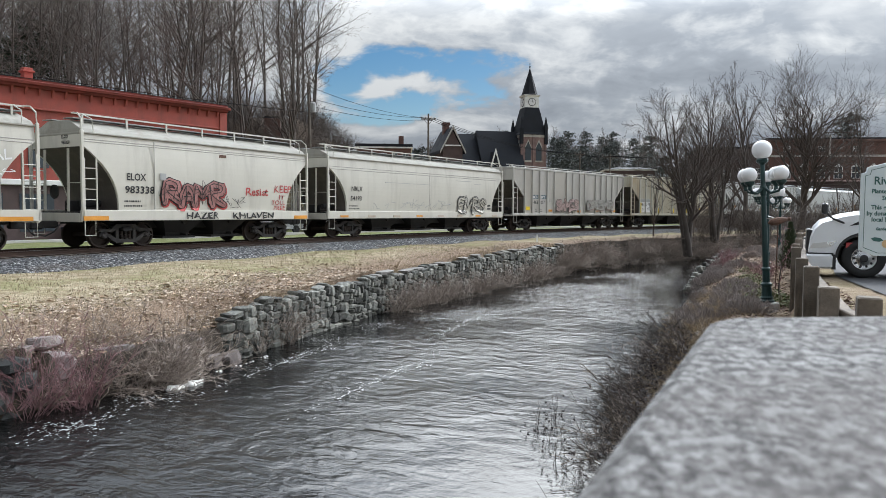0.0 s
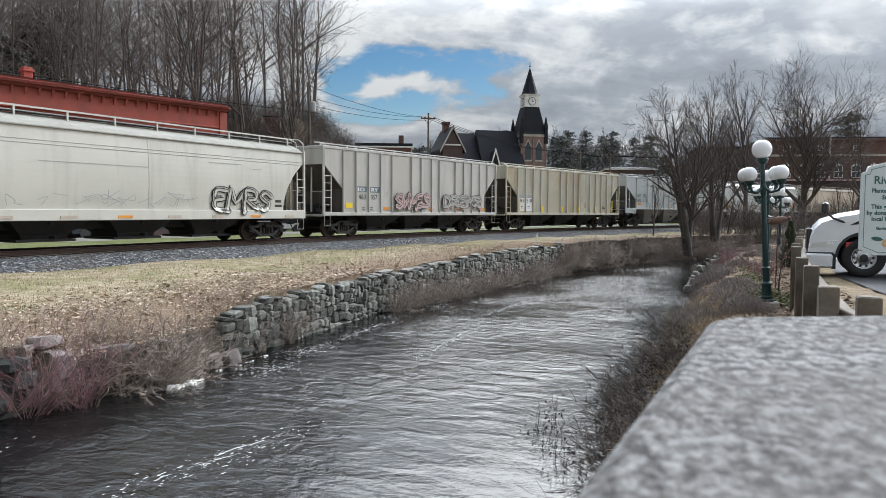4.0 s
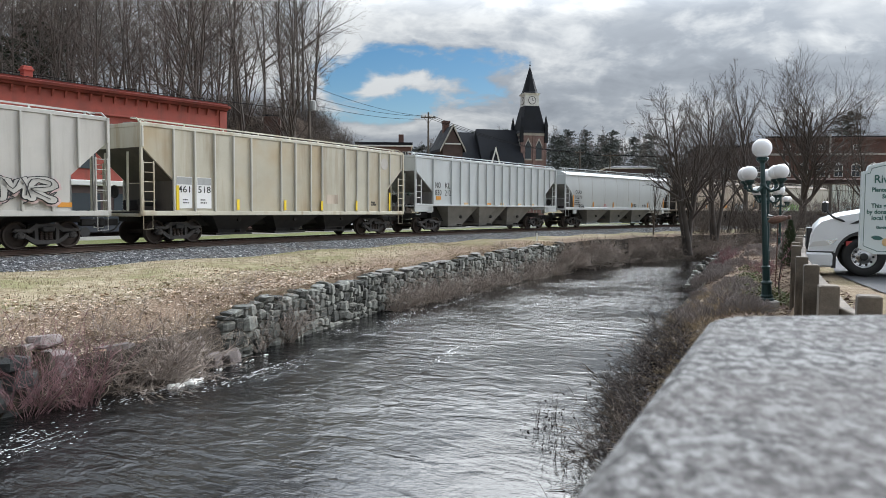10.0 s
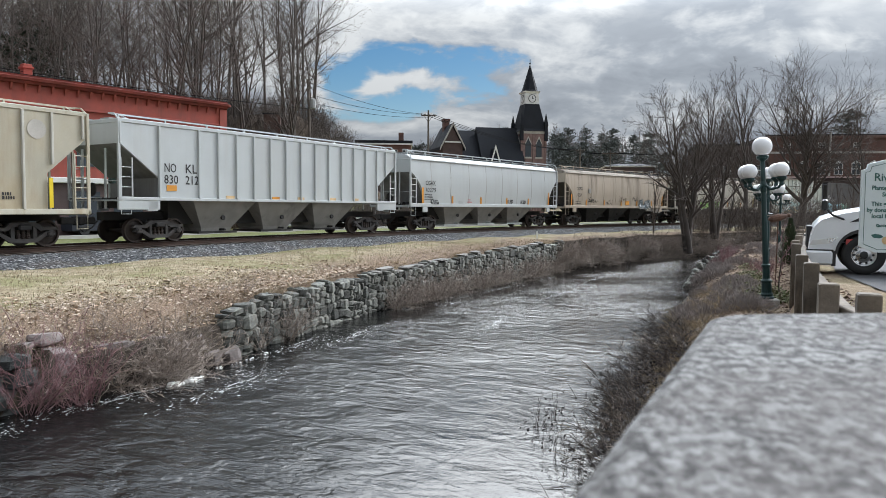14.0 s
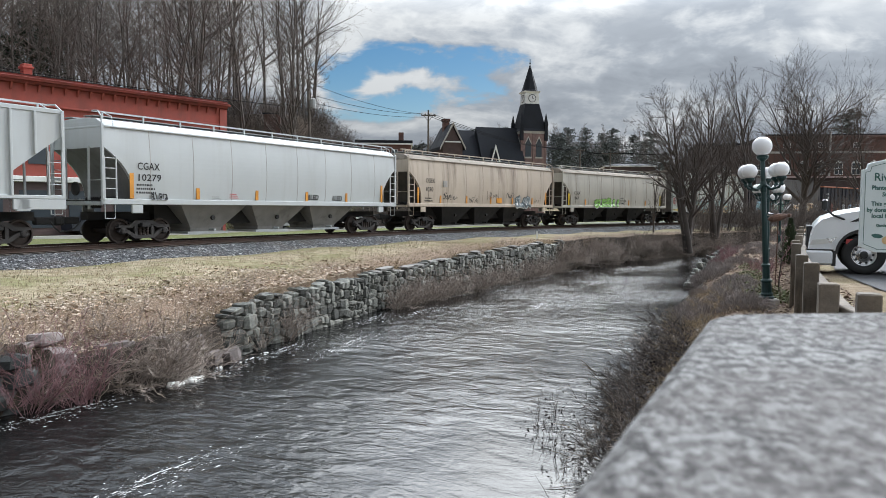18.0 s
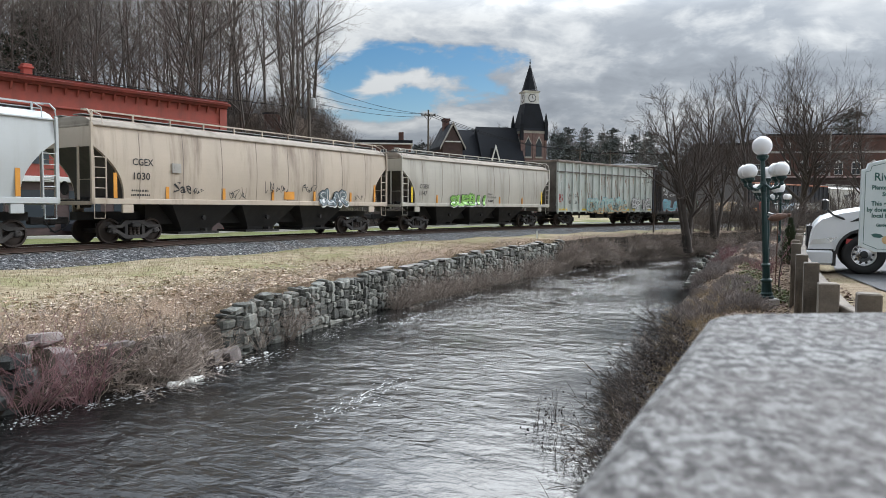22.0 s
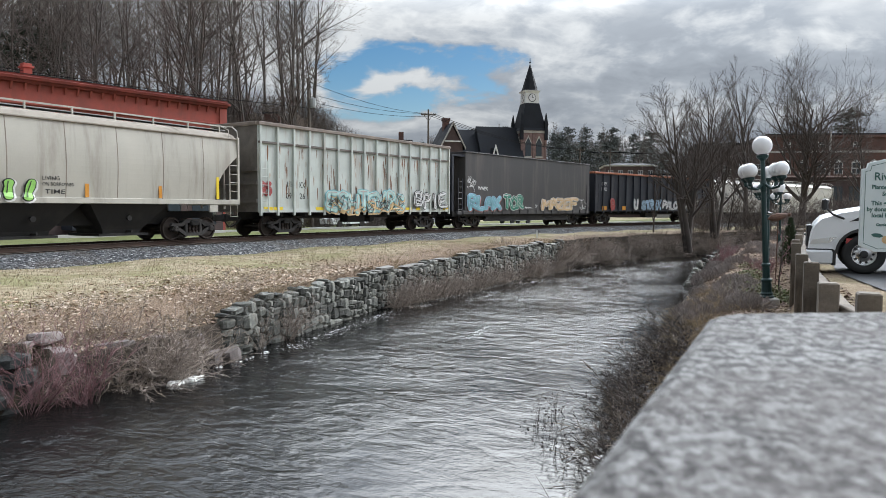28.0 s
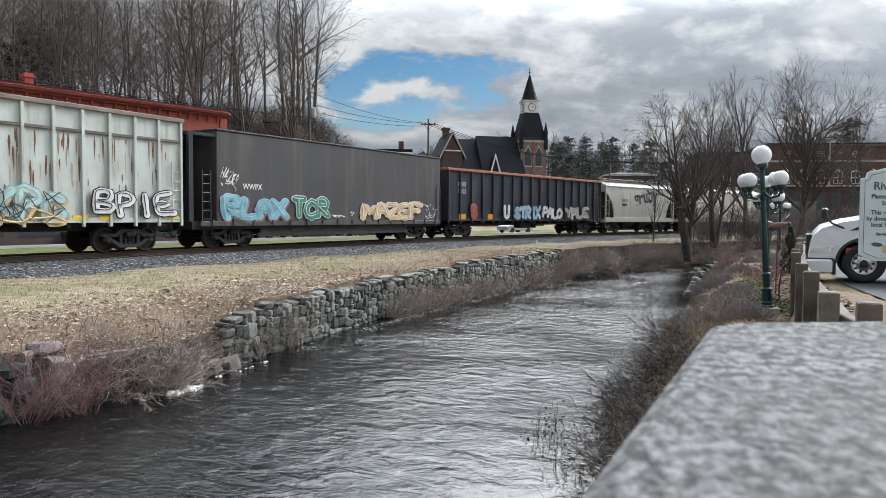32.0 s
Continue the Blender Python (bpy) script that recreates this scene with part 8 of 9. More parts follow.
scatter("leaf_litter", "scattered dead brown leaves on the bank", "leaves", 2000, on_left(ulo - 2, ulo + 16, 0.0, 4.5), "leaf_dead", 0.05, 71)
scatter("pale_leaf_litter", "scattered pale dry leaves on the bank", "leaves", 4200, on_left(ulo - 2, ulo + 14, 0.05, 3.6), "leaf_pale", 0.045, 72)
scatter("grass_blades", "short dry straw-coloured grass", "grass", 26000, on_left(ulo - 3, ulo + 34, 0.0, 13), "straw", 0.07, 73, True)

scatter("green_blades", "short green grass in patches of the lawn", "grass", 9000, on_left(ulo - 3, ulo + 30, 1.5, 12), "green_leaf", 0.05, 77, True)
scatter("dead_blades", "short dull brown grass of the lawn", "grass", 12000, on_left(ulo - 3, ulo + 30, 0.5, 12), "brush", 0.05, 78, True)

# ============ the right bank and its garden ============
BANK_DARK = [brush_mesh(650 + k, 44, 0.95, 1.0, "twig", 1.9, 0.007, 6, 0.04, 0.55) for k in range(3)]
BANK_PALE = [brush_mesh(655 + k, 40, 0.8, 0.9, "bramble", 1.9, 0.007, 4, 0.05, 0.6) for k in range(3)]
SEEDY = [leaf_mesh(660 + k, 130, 0.75, 0.65, "leaf_black", 0.055) for k in range(2)]


def right_spot(y, off):
    """A point off metres inland of the right bank's edge at about y."""
    xs = np.interp(y, [p[1] for p in RIGHT_BANK], [p[0] for p in RIGHT_BANK])
    return float(xs) + off, y


for k in range(38):
    y = rnd.uniform(8.4, 14.5)
    x, y = right_spot(y, rnd.uniform(0.25, 1.5))
    plant("bank_bush", "dense bare brown bush with dark seed heads over the water", BANK_PALE if k % 3 == 0 else BANK_DARK, x, y, max(-2.15, z_at(x, y) - 0.2), "bushes of the garden bank", SEEDY[k % 2] if k % 2 == 0 else None, 25)
for k in range(12):
    y = rnd.uniform(13.4, 27)
    x, y = right_spot(y, rnd.uniform(0.15, 1.0))
    plant("bank_bush", "bare brown bush on the garden bank", BANK_DARK if k % 3 else BANK_PALE, x, y, max(-2.1, z_at(x, y) - 0.35), "bushes of the garden bank", SEEDY[k % 2] if k % 4 == 0 else None, 18)
for k in range(9):
    x, y = right_spot(rnd.uniform(8.8, 13.5), rnd.uniform(0.1, 0.9))
    plant("bank_bush", "pale arching dead stems on the garden bank", PALE, x, y, max(-2.1, z_at(x, y) - 0.1), "bushes of the garden bank", None, 25)
STALK = [brush_mesh(665, 9, 0.62, 0.5, "twig", 0.5, 0.005, 2)]
STALK_HEAD = leaf_mesh(666, 22, 0.6, 0.35, "leaf_black", 0.05)
for x, y in ((1.75, 10.9), (1.55, 11.5), (1.9, 12.0), (1.75, 9.6), (1.6, 10.2)):
    plant("water_weed", "thin dark seed stalks standing in the water", STALK, x, y, -2.2, "water weeds", STALK_HEAD, 10)


def mound_mesh(seed, n, w, h):
    """A low dome of short close twigs."""
    r = random.Random(seed)
    br = []
    for k in range(n):
        a, q = r.uniform(0, math.tau), math.sqrt(r.random())
        lump = 1 + 0.22 * math.sin(3 * a + seed) + 0.15 * math.sin(7 * q + 2 * a)
        p = Vector((w * q * math.cos(a), w * q * math.sin(a), h * lump * math.sqrt(max(0.0, 1 - q * q)) - 0.05))
        d = Vector((math.cos(a) * q * 0.8 + r.uniform(-0.4, 0.4), math.sin(a) * q * 0.8 + r.uniform(-0.4, 0.4), 1)).normalized() * r.uniform(0.04, 0.09)
        br.append([(p - d * 1.2, 0.007), (p, 0.006), (p + d + Vector((r.uniform(-0.03, 0.03), r.uniform(-0.03, 0.03), 0)), 0.003)])
    return raw_mesh("tangle", *tubes(br, 3), M["heath"])


HEATH = [mound_mesh(670 + k, 620, (0.62, 0.5, 0.75)[k], (0.34, 0.28, 0.36)[k]) for k in range(3)]
for k in range(20):
    y = rnd.uniform(15.5, 30)
    x, y = right_spot(y, rnd.uniform(1.2, 2.6))
    plant("heather", "low mound of grey-purple heather", HEATH, x, y, z_at(x, y) - 0.05, "heather mounds of the garden")
for k in range(22):
    y = rnd.uniform(28, 49)
    x, y = right_spot(y, rnd.uniform(0.4, 4.5))
    plant("heather", "low mound of grey-purple heather", HEATH, x, y, z_at(x, y) - 0.03, "heather mounds of the garden")
MAT = [brush_mesh(680 + k, 90, 0.4, 1.0, "straw", 1.8, 0.006, 2, 0.25) for k in range(2)]
for k in range(64):
    y = rnd.uniform(9.0, 22)
    x, y = right_spot(y, rnd.uniform(0.9, 2.6))
    plant("flattened_weed", "flattened dry stems on the garden slope", MAT, x, y, z_at(x, y), "flattened weeds of the garden")
GREEN = [leaf_mesh(690 + k, 170, 0.28, 0.32, "green_leaf", 0.07) for k in range(2)]
SPRIG = [brush_mesh(694 + k, 24, 0.4, 0.3, "brush", 0.6, 0.005, 2) for k in range(2)]
for k, (x, y) in enumerate(((8.6, 19.2), (7.6, 18.7), (7.9, 18.2), (9.3, 21.2), (8.4, 20.5), (10.3, 24), (9.6, 23), (8.1, 17.0), (8.35, 17.9), (11.4, 27), (6.9, 20.0), (7.4, 21.4))):
    bush("green_plant", "small clump of fresh green shoots", "plant", SPRIG[k % 2], GREEN[k % 2], pose(x, y, z_at(x, y), 0, 0, k * 50), "green plants of the garden")
RED = [brush_mesh(700, 70, 0.7, 0.7, "brush_red", 0.8, 0.006, 4)]
for x, y in ((17.3, 44), (18.0, 46), (16.6, 42), (10.9, 24.6), (11.4, 25.4), (14.6, 37.5), (15.3, 38.6), (15.0, 40.0), (16.0, 40.8)):
    plant("red_bush", "low reddish bush in the garden", RED, x, y, z_at(x, y), "red bushes of the garden")
bare_tree("rose_standard", "bare thorny garden shrub beside the lamp", 130, pose(8.65, 18.6, z_at(8.65, 18.6)), "brush_red", height=1.9, radius=0.03, fork=1, levels=2, spread=0.8, lift=0.08, counts=(8, 4, 2), first=0.2, thin=0.007, ratio=0.4)
cone = thing("cone_evergreen", "small conical evergreen shrub", "shrub", pose(13.7, 28.6, -0.8))
part("trunk", Geo().tube([(0, 0, 0), (0, 0, 1.2)], 0.05, 6), M["bark"], cone)
rr, v, f = random.Random(5), [], []
for k in range(1500):
    z = 1.75 * rr.random() ** 1.2
    r = (0.52 * (1 - z / 1.8) + 0.03) * rr.uniform(0.6, 1.05)
    a = rr.uniform(0, math.tau)
    cpt = Vector((r * math.cos(a), r * math.sin(a), z + 0.05))
    d = Vector((math.cos(a) * 0.06, math.sin(a) * 0.06, 0.1))
    e = Vector((-math.sin(a), math.cos(a), 0)) * 0.03
    k0 = len(v)
    v += [tuple(cpt - e), tuple(cpt + e), tuple(cpt + d)]
    f.append((k0, k0 + 1, k0 + 2))
part("crown", raw_mesh("crown", v, f, M["evergreen"]), None, cone)
scatter("mulch_chips", "scattered bark mulch and dead leaves in the garden", "mulch", 11000, lambda r: right_spot(9 + 40 * r.random() ** 1.5, r.uniform(0.9, 4.5)), "mulch", 0.05, 75)
scatter("garden_litter", "scattered dry straw in the garden", "straw", 5000, lambda r: right_spot(9 + 26 * r.random() ** 1.5, r.uniform(0.9, 4.0)), "straw", 0.035, 76)
# pale edging stones where the garden meets the river
edging = thing("stone_edging", "pale edging stones at the garden's water edge", "edging")
for k in range(26):
    x, y = right_spot(31 + k * 0.75, 0.35)
    lay(edging, x, y, -1.4 + rnd.uniform(-0.15, 0.15), rnd.uniform(0, 3), 0.26, 0.24, 0.18)
    lay(edging, x - 0.1, y + 0.3, -1.9, rnd.uniform(0, 3), 0.3, 0.3, 0.25)
# thicket beyond the garden
THICK = [brush_mesh(710 + k, 50, 3.0, 2.2, "twig_far", 0.45, 0.016, 5, 0.0) for k in range(3)]
for k in range(26):
    y = rnd.uniform(57, 69)
    x = rnd.uniform(0.335, 0.60) * y
    plant("thicket_bush", "tall bare thicket beyond the garden", THICK, x, y, -0.9, "thicket beyond the garden")

# ============ lamp posts ============


def globe_mesh(r):
    return Geo().lathe([(r * math.sin(a), -r * math.cos(a)) for a in (math.pi * k / 12 for k in range(1, 12))], 22).mesh("globe", M["globe"], True)


GLOBES = {0.235: globe_mesh(0.222), 0.205: globe_mesh(0.172)}


def street_lamp(x, y, z, lean, turn, label):
    p = thing("street_lamp", label, "street lamp", pose(x, y, z, 0, lean, 0), "street lamps of the garden")
    G = M["lamp_green"]
    part("footing", Geo().box(-0.21, 0.21, -0.21, 0.21, -0.4, 0.13, 0.03), M["stone_trim"], p, "pale concrete footing")
    part("base", Geo().lathe([(0.16, 0.13), (0.16, 0.17), (0.13, 0.20), (0.14, 0.24), (0.115, 0.28), (0.105, 0.50), (0.12, 0.53), (0.12, 0.56), (0.085, 0.60)], 16), G, p)
    part("shaft", Geo().lathe([(0.085, 0.60), (0.08, 0.86), (0.10, 0.88), (0.10, 0.92), (0.072, 0.95), (0.055, 2.60), (0.07, 2.64), (0.075, 2.80), (0.055, 2.86), (0.05, 3.36)], 12), G, p)
    part("globe_cup", Geo().lathe([(0.05, 3.31), (0.13, 3.38), (0.14, 3.43), (0.10, 3.46)], 12), G, p)
    part("globe", GLOBES[0.235], None, p, "white opal glass globe", at=pose(0, 0, 3.655))
    for k in range(4):
        a = radians(turn + 90 * k)
        c, s = math.cos(a), math.sin(a)
        pts = [(0.05 * c, 0.05 * s, 2.77), (0.2 * c, 0.2 * s, 2.66), (0.4 * c, 0.4 * s, 2.70), (0.47 * c, 0.47 * s, 2.83)]
        arm = part("arm", Geo().tube(pts, [0.035, 0.03, 0.03, 0.028], 7), G, p)
        part("arm_cup", Geo().lathe([(0.02, 2.73), (0.05, 2.76), (0.04, 2.82), (0.11, 2.89), (0.115, 2.93), (0.08, 2.95)], 12, (0.47 * c, 0.47 * s, 0)), G, arm)
        part("arm_globe", GLOBES[0.205], None, arm, "white opal glass globe", at=pose(0.47 * c, 0.47 * s, 3.09))


street_lamp(7.56, 16.8, -0.80, -3.6, 30, "dark green cast lamp post with five white globes")
street_lamp(11.75, 26.2, -0.95, -1, 30, "dark green cast lamp post with white globes by the garden")
street_lamp(18.8, 40.5, -1.0, 0, 10, "dark green cast lamp post with white globes, farther along")

# ============ timber kerb ============
KERB = [(3.1, 5.4), (3.9, 6.6), (4.22, 7.9), (5.30, 10.4), (6.40, 12.9), (7.90, 16.2), (9.2, 18.9), (10.6, 21.6), (12.0, 24.4), (13.4, 27.2), (14.8, 30.0), (16.2, 32.8)]
barrier = thing("timber_barrier", "weathered timber post-and-board barrier beside the car park", "barrier")
for k, (x, y) in enumerate(KERB):
    a = math.atan2(KERB[min(k + 1, 11)][1] - KERB[max(k - 1, 0)][1], KERB[min(k + 1, 11)][0] - KERB[max(k - 1, 0)][0])
    part("post", Geo().box(-0.1, 0.1, -0.1, 0.1, -1.6, 0.60 + (0.04 if k % 2 else 0), 0.014), M["post_wood"], barrier, at=pose(x, y, 0, 0, 0, math.degrees(a)))
for (ax, ay), (bx, by) in zip(KERB[:-1], KERB[1:]):
    d, a = math.hypot(bx - ax, by - ay), math.degrees(math.atan2(by - ay, bx - ax))
    part("board", Geo().box(0, d, -0.24, -0.11, -0.42, 0.36, 0.012), M["post_wood"], barrier, at=pose(ax, ay, 0, 0, 0, a))
slab = Geo().add([(*p, -0.285) for p in ((13.2, 24.6), (10.6, 19.5), (9.2, 15.0), (8.0, 11.5), (7.2, 6), (46, 6), (46, 42), (24, 42))], [tuple(range(8))])
tagged(new("parking_lot", slab.mesh("parking_lot", M["asphalt"])), "worn grey asphalt car park", "car park", kind="structure")

# ============ the white lorry ============


def lorry():
    t = thing("lorry", "white bonneted articulated lorry parked nose-on to the river", "lorry", pose(11.38, 19.75, -0.285, 0, 0, -25))
    W = M["truck_white"]
    # side outline of the bonnet, with the wheel arch cut out; x = 0 at the front axle
    arch = [(0.62 * math.cos(a), 0.52 + 0.62 * math.sin(a)) for a in (math.pi * k / 10 for k in range(11))]
    poly = [(-1.27, 0.34), (-1.30, 0.60), (-1.25, 0.98), (-1.16, 1.24), (-1.0, 1.42), (-0.55, 1.58), (0.1, 1.70), (0.9, 1.76), (1.5, 1.80), (1.5, 0.4), (0.66, 0.4)] + arch[0:] + [(-0.66, 0.34)]
    part("bonnet", Geo().prism(poly, -0.98, -0.90).prism(poly, 0.90, 0.98), W, t)
    top = [(-1.30, 0.60), (-1.25, 0.98), (-1.16, 1.24), (-1.0, 1.42), (-0.55, 1.58), (0.1, 1.70), (0.9, 1.76), (1.5, 1.80)]
    part("bonnet_top", Geo().loft([[(x, y, z + d) for y, d in ((-0.98, -0.002), (-0.80, 0.05), (-0.4, 0.09), (0.4, 0.09), (0.80, 0.05), (0.98, -0.002))] for x, z in top], caps=False, closed=False), W, t, smooth=True)
    part("bumper", Geo().box(-1.40, -0.72, -1.08, 1.08, 0.22, 0.60, 0.05), W, t)
    part("bumper_gap", Geo().box(-1.33, -0.7, -1.0, 1.0, 0.60, 0.635), M["plastic_black"], t)
    part("grille", Geo().box(-1.335, -1.2, -0.55, 0.55, 0.66, 1.25, 0.02), M["plastic_black"], t)
    part("headlight", Geo().loft([[(-1.28, -0.99, 0.74), (-0.78, -1.0, 0.80), (-0.62, -1.0, 0.96), (-1.20, -0.99, 0.88)], [(-1.24, -0.95, 0.74), (-0.8, -0.95, 0.80), (-0.66, -0.95, 0.96), (-1.2, -0.95, 0.88)]]), M["alu"], t, "clear headlight")
    part("marker_light", Geo().box(-0.42, -0.25, -1.0, -0.97, 0.78, 0.92, 0.01), M["red_spray"], t, "red marker light")
    part("vent", Geo().prism([(-0.35, 1.36), (0.95, 1.52), (1.0, 1.60), (-0.1, 1.50)], -1.0, -0.97), M["plastic_black"], t, "black side vent")
    part("arch_lip", Geo().loft([[(r * math.cos(a), y, 0.52 + r * math.sin(a)) for r, y in ((0.60, -1.02), (0.67, -1.02), (0.67, -0.85), (0.60, -0.85))] for a in (math.pi * k / 12 for k in range(13))]), M["plastic_black"], t)
    part("mudguard", Geo().box(-0.74, -0.64, -1.0, -0.7, 0.2, 0.6), M["plastic_black"], t)
    for wy in (-0.86, 0.86):
        o = -1 if wy < 0 else 1
        wh = part("wheel", Geo().lathe([(0.27, wy - 0.13 * o), (0.46, wy - 0.14 * o), (0.51, wy - 0.09 * o), (0.515, wy), (0.51, wy + 0.10 * o), (0.47, wy + 0.15 * o), (0.30, wy + 0.14 * o), (0.29, wy + 0.06 * o)], 30, (0, 0, 0.515), "y"), M["rubber"], t, "black tyre", True)
        part("rim", Geo().lathe([(0.30, wy - 0.1 * o), (0.30, wy + 0.12 * o), (0.28, wy + 0.13 * o), (0.265, wy + 0.09 * o), (0.13, wy + 0.10 * o), (0.12, wy + 0.17 * o), (0.05, wy + 0.18 * o)], 26, (0, 0, 0.515), "y"), M["alu"], wh, "polished rim", True)
        for k in range(10):
            a = math.tau * k / 10
            part("rim_hole", Geo().lathe([(0.032, wy + 0.085 * o), (0.032, wy + 0.105 * o)], 8, (0.215 * math.cos(a), 0, 0.515 + 0.215 * math.sin(a)), "y"), M["plastic_black"], wh)
        part("hub", Geo().lathe([(0.10, wy + 0.10 * o), (0.10, wy + 0.19 * o), (0.06, wy + 0.20 * o)], 14, (0, 0, 0.515), "y"), M["plastic_black"], wh)
    m = part("hood_mirror", Geo().tube([(-0.45, -0.95, 1.42), (-0.75, -1.05, 1.55), (-0.92, -1.1, 1.72)], 0.03, 6).box(-1.02, -0.86, -1.18, -1.02, 1.66, 1.96, 0.04), M["plastic_black"], t, "black hood mirror")
    cab = [(1.5, 0.4), (1.5, 1.80), (1.7, 2.0), (2.3, 2.9), (4.6, 3.6), (4.6, 0.5)]
    part("cab", Geo().prism(cab, -1.2, 1.2), W, t)
    part("side_window", Geo().prism([(2.05, 1.9), (2.5, 2.7), (3.2, 2.75), (3.2, 1.9)], -1.215, 1.215), M["pane"], t)
    part("chassis", Geo().box(-0.9, 7, -0.45, 0.45, 0.5, 0.8), M["under"], t)
    part("step_skirt", Geo().box(0.8, 4.6, -1.16, 1.16, 0.25, 0.9, 0.05), W, t)
    for wx in (5.4, 6.7):
        for wy in (-0.95, 0.95):
            part("wheel", Geo().lathe([(0.25, wy - 0.2), (0.51, wy - 0.2), (0.51, wy + 0.2), (0.25, wy + 0.2)], 22, (wx, 0, 0.515), "y"), M["rubber"], t, "black tyre")


lorry()

# ============ garden sign, bin, sculpture ============


def sign():
    s = thing("garden_sign", "pale painted garden sign with dark green lettering", "sign", pose(6.90, 12.0, 0, 0, 0, -3))
    z0, z1 = 0.80, 2.10
    edge = [(0, z0 + 0.0), (0.04, z0 - 0.02), (0.20, z0 - 0.08), (0.24, z0 - 0.10), (1.56, z0 - 0.10), (1.60, z0 - 0.08), (1.76, z0 - 0.02), (1.8, z0), (1.8, z1 - 0.04), (1.72, z1 - 0.02), (1.70, z1 + 0.06), (1.3, z1 + 0.16), (0.9, z1 + 0.2), (0.5, z1 + 0.16), (0.10, z1 + 0.06), (0.08, z1 - 0.02), (0, z1 - 0.04)]
    part("board", Geo().prism(edge, 0, 0.05), M["sign_pale"], s)
    ins = [(0.9 + (x - 0.9) * 0.945, (z0 + z1) / 2 + (z - (z0 + z1) / 2) * 0.94) for x, z in edge]
    ins2 = [(0.9 + (x - 0.9) * 0.935, (z0 + z1) / 2 + (z - (z0 + z1) / 2) * 0.93) for x, z in edge]
    g = Geo()
    n = len(ins)
    g.add([(x, -0.004, z) for x, z in ins] + [(x, -0.004, z) for x, z in ins2], [(i, (i + 1) % n, n + (i + 1) % n, n + i) for i in range(n)])
    part("border", g, M["sign_green"], s, "thin dark green border line")
    S = M["sign_green"]
    for tx, x, z, size in (("Riv", 0.19, 1.88, 0.185), ("Planted", 0.16, 1.735, 0.098), ("Sta", 0.33, 1.625, 0.098), ("This gar", 0.16, 1.47, 0.10), ("by donati", 0.09, 1.37, 0.10), ("local bu", 0.17, 1.27, 0.10), ("Garden", 0.25, 1.125, 0.065)):
        part("lettering", lettering(tx, size, S, 0.003), None, s, at=pose(x, -0.005, z))
    part("leaf_emblem", Geo().add([(0.17, -0.005, 0.99), (0.24, -0.005, 1.01), (0.33, -0.005, 0.995), (0.38, -0.005, 0.955), (0.31, -0.005, 0.935), (0.22, -0.005, 0.945)], [(0, 1, 2, 3, 4, 5)]), S, s, "dark green leaf emblem")
    part("flower_emblem", Geo().lathe([(0.07, -0.005), (0.07, -0.003)], 9, (0.42, 0, 0.90), "y"), M["gold_spray"], s, "pale flower emblem")
    for x in (0.75, 1.5):
        part("post", Geo().box(x - 0.05, x + 0.05, 0.05, 0.15, -0.9, 1.9, 0.01), M["white_trim"], s)


sign()
b = thing("litter_bin", "dark green lidded bin beside the car park", "bin", pose(12.1, 23.4, -0.32))
part("body", Geo().box(-0.28, 0.28, -0.28, 0.28, 0, 0.85, 0.05), M["green_bin"], b)
part("lid", Geo().box(-0.32, 0.32, -0.32, 0.32, 0.853, 0.95, 0.04), M["green_bin"], b)

sc = thing("insect_sculpture", "rusty metal insect sculpture on a rod", "sculpture", pose(9.35, 20.3, -0.75))
part("rod", Geo().tube([(0, 0, 0), (0.02, 0, 1.85)], 0.015, 5), M["rust_dark"], sc)
part("body", Geo().lathe([(0.02, -0.30), (0.09, -0.2), (0.11, 0), (0.07, 0.18), (0.04, 0.24), (0.06, 0.30), (0.02, 0.36)], 10).mesh("body", M["rust_dark"]), None, sc, at=pose(0.03, 0, 1.93, 0, 78, 0))
for k, (dx_, dz_) in enumerate(((0.28, 0.32), (0.18, 0.30), (-0.35, 0.1), (-0.38, 0.02))):
    part("wing", Geo().add([(0.05, -0.02, 1.98), (0.05 + dx_, -0.06, 1.98 + dz_), (0.05 + dx_ * 0.9, -0.02, 1.96 + dz_ * 0.8)], [(0, 1, 2)]), M["alu"], sc)

# little white marker beside the track
mk = new("marker_stake", Geo().box(-0.04, 0.04, -0.02, 0.02, -0.1, 0.5, 0.005).mesh("marker_stake", M["white_trim"]))
mk.matrix_basis = pose(5.9, 45.5, -0.55)
tagged(mk, "small white marker stake in the grass", "marker stake")
x, y, a = track(-40.2, 0.83)
pm = new("rail_paint_mark", Geo().box(-0.35, 0.35, -0.004, 0.0, -0.13, -0.05).mesh("rail_paint_mark", M["orange_tape"]))
pm.matrix_basis = pose(x, y, 0, 0, 0, 90 - math.degrees(a))
tagged(pm, "faded orange paint mark on the rail", "paint mark", kind="structure")

# ============ foam ============


def blob(r, rr_, flat=0.35):
    n = 7
    rad = [r * rr_.uniform(0.6, 1.2) for _ in range(n)]
    return [[(rad[j] * k * math.cos(math.tau * j / n), rad[j] * k * math.sin(math.tau * j / n), z * r * flat) for j in range(n)] for k, z in ((1, 0), (0.8, 0.7), (0.3, 1.0))]


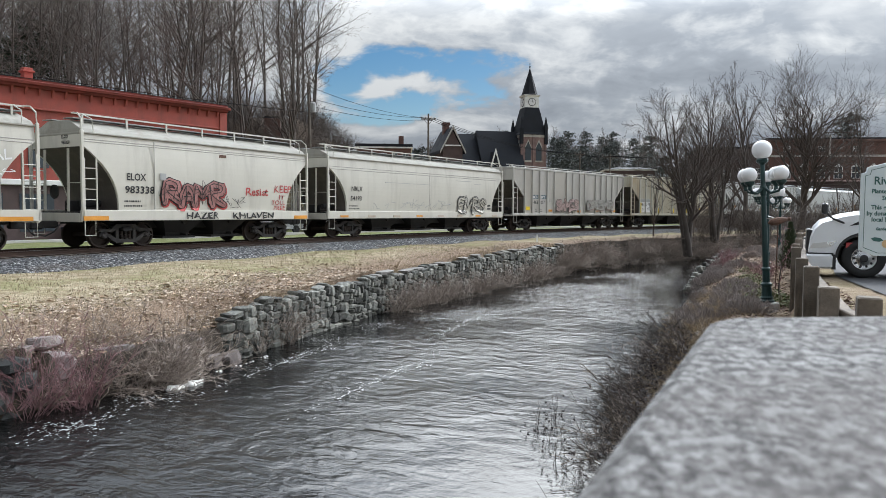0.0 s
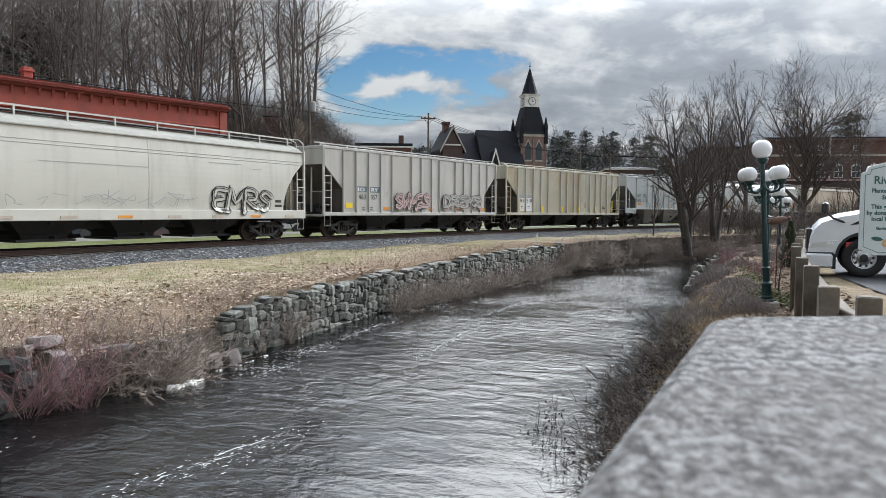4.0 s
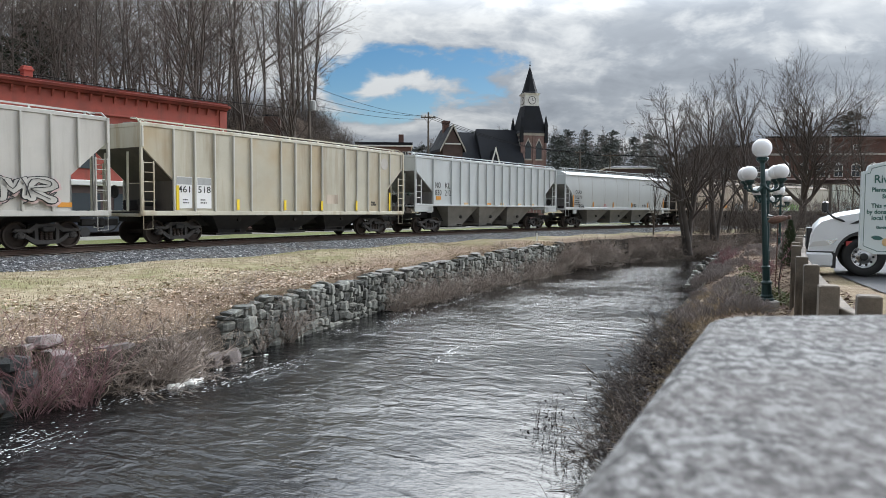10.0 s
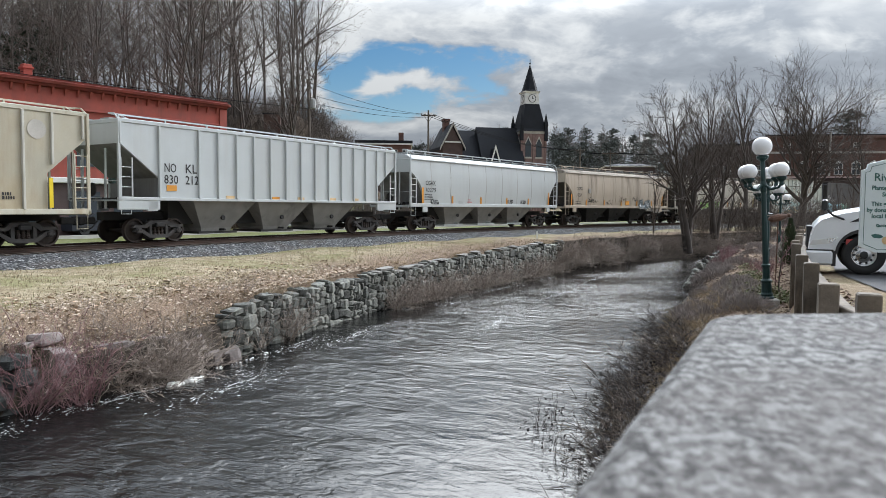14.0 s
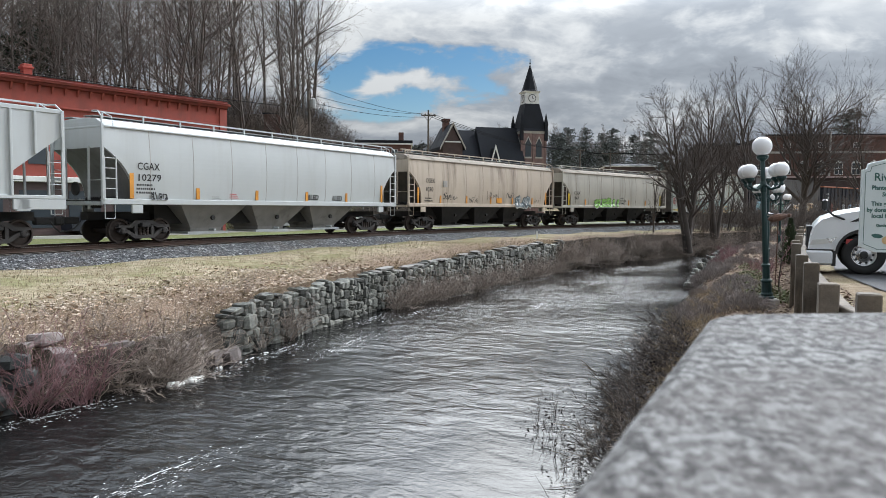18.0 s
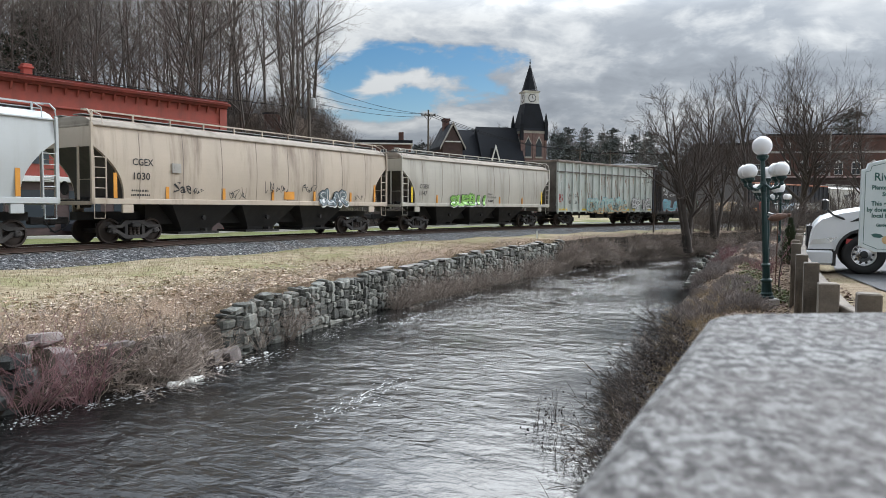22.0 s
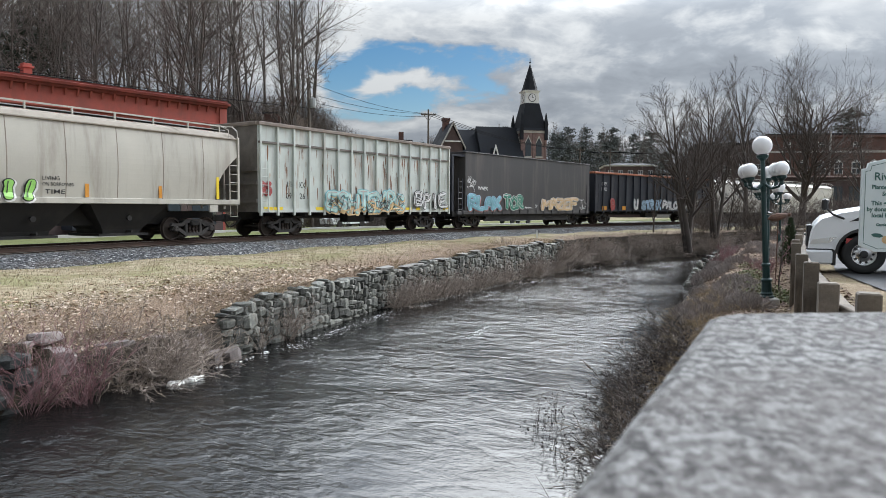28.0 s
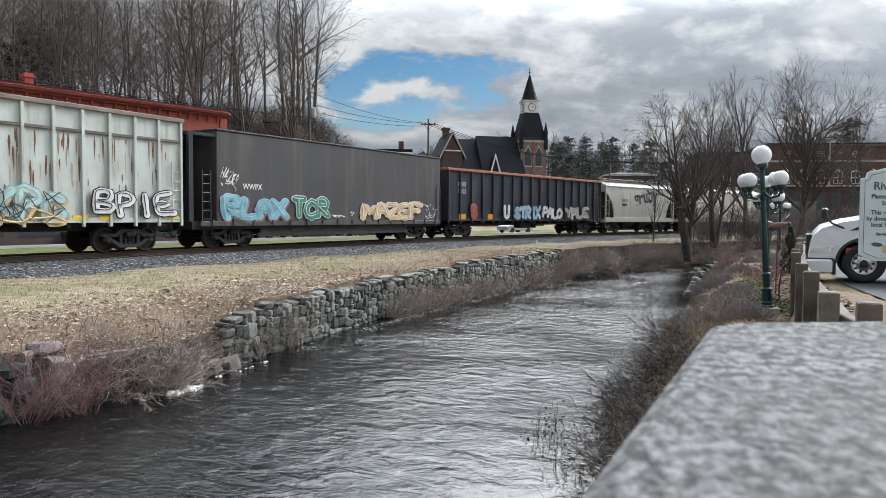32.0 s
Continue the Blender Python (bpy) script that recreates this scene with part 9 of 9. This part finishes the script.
rr = random.Random(9)
for k in range(14):
    u = ulo + 2.75 + (k * 0.08 if k < 9 else 1.2 + (k - 9) * 0.5)
    x, y, a = bank_point(LEFT_BANK, u)
    g = Geo()
    for m in range(4):
        r0 = rr.uniform(0.05, 0.11) * (1 if k < 9 else 0.45)
        ox, oy = rr.uniform(-0.12, 0.12), rr.uniform(-0.12, 0.12)
        g.loft([[(px1 + ox, py1 + oy, pz1) for px1, py1, pz1 in ring] for ring in blob(r0, rr, 0.7)])
    ob = new("foam_clump", g.mesh("foam_clump", M["foam_stiff"], True))
    off = -1.0 + 0.3 * (k >= 9)
    ob.matrix_basis = pose(x - off * math.sin(a), y + off * math.cos(a), -2.11, 0, 0, k * 40)
    tagged(ob, "clump of stiff white foam caught at the bank", "foam", "foam clumps")


def fleck_mesh(seed, n, length, width, threads):
    """Drifting foam: thin wavering threads, broken here and there, with flecks about them."""
    r = random.Random(seed)
    v, f = [], []
    for k in range(threads):
        y0, ph, amp = r.uniform(-width, width) * 0.4, r.uniform(0, 6), r.uniform(0.03, 0.09)
        x0, x1 = -length / 2 * r.uniform(0.5, 1), length / 2 * r.uniform(0.5, 1)
        steps = int((x1 - x0) / 0.07)
        last = None
        for q in range(steps):
            x = x0 + (x1 - x0) * q / steps
            y = y0 + amp * math.sin(x * 2.1 + ph) + amp * 0.5 * math.sin(x * 5.3 + ph * 2)
            w = 0.003 + 0.013 * max(0.0, math.sin(x * 3.7 + ph)) * r.uniform(0.1, 1.3)
            if r.random() < 0.30:
                last = None
                continue
            b = len(v)
            v += [(x, y - w, 0.002 + 0.0004 * k), (x + r.uniform(-0.02, 0.02), y + w * r.uniform(0.5, 1.2), 0.002 + 0.0004 * k)]
            if last is not None:
                f.append((last, b, b + 1, last + 1))
            last = b
    for k in range(n):
        cx, cy = r.gauss(0, length / 3.0), r.gauss(0, width / 1.6)
        s, st = 0.003 + 0.013 * r.random() ** 2.5, r.uniform(1.2, 4.0)
        k0 = len(v)
        v += [(cx + s * st * math.cos(t) * r.uniform(0.7, 1.2), cy + s * math.sin(t) * r.uniform(0.7, 1.2), 0.003) for t in (math.tau * j / 6 for j in range(6))]
        f.append(tuple(range(k0, k0 + 6)))
    return raw_mesh("river_foam", v, f, M["foam"])


FLECKS = [fleck_mesh(800 + k, (330, 260, 160, 420)[k], (3.2, 1.3, 0.9, 5.2)[k], (0.30, 0.45, 0.4, 0.26)[k], (3, 1, 0, 2)[k]) for k in range(4)]
DRIFT = []
for k in range(20):
    near = k % 4 != 3
    ob = tagged(new("river_foam", FLECKS[rr.randrange(4)]), "drifting streak of thin white foam", "foam", "drifting foam", "stuff")
    DRIFT.append((ob, -30 + 44 * (k + rr.random()) / 20, rr.uniform(0.75, 1.7) if near else rr.uniform(1.8, 5.5)))


def at_time(mid, L, t):
    s = mid - travelled(t)
    x0, y0, _ = track(s - L / 2 + 2.05)
    x1, y1, _ = track(s + L / 2 - 2.05)
    return pose((x0 + x1) / 2, (y0 + y1) / 2, 0, 0, 0, math.degrees(math.atan2(y1 - y0, x1 - x0)))


def motions():
    times = [k * 0.5 for k in range(65)]
    for c, mid, L in CARS:
        walk(c, [(t, at_time(mid, L, t)) for t in times])
    for w, x in WHEELS:
        walk(w, [(t, pose(x, 0, R_WHEEL, 0, -math.degrees(travelled(t) / R_WHEEL), 0)) for t in (k * 4 / 30 for k in range(241))])
    sx, sy = math.sin(FLOW), math.cos(FLOW)
    v = 1.15
    walk(water, [(t, pose(sx * v * t, sy * v * t, -2.1, 0, 0, 90 - math.degrees(FLOW))) for t in (0, 16, 32)])

    for ob, u, off in DRIFT:
        rows = []
        for k in range(17):
            x, y, a = bank_point(LEFT_BANK, max(0.01, u + 1.15 * k * 2 + 11.5))
            rows.append((k * 2.0, pose(x + off * math.sin(a), y - off * math.cos(a), -2.0995, 0, 0, math.degrees(a))))
        walk(ob, rows)


motions()
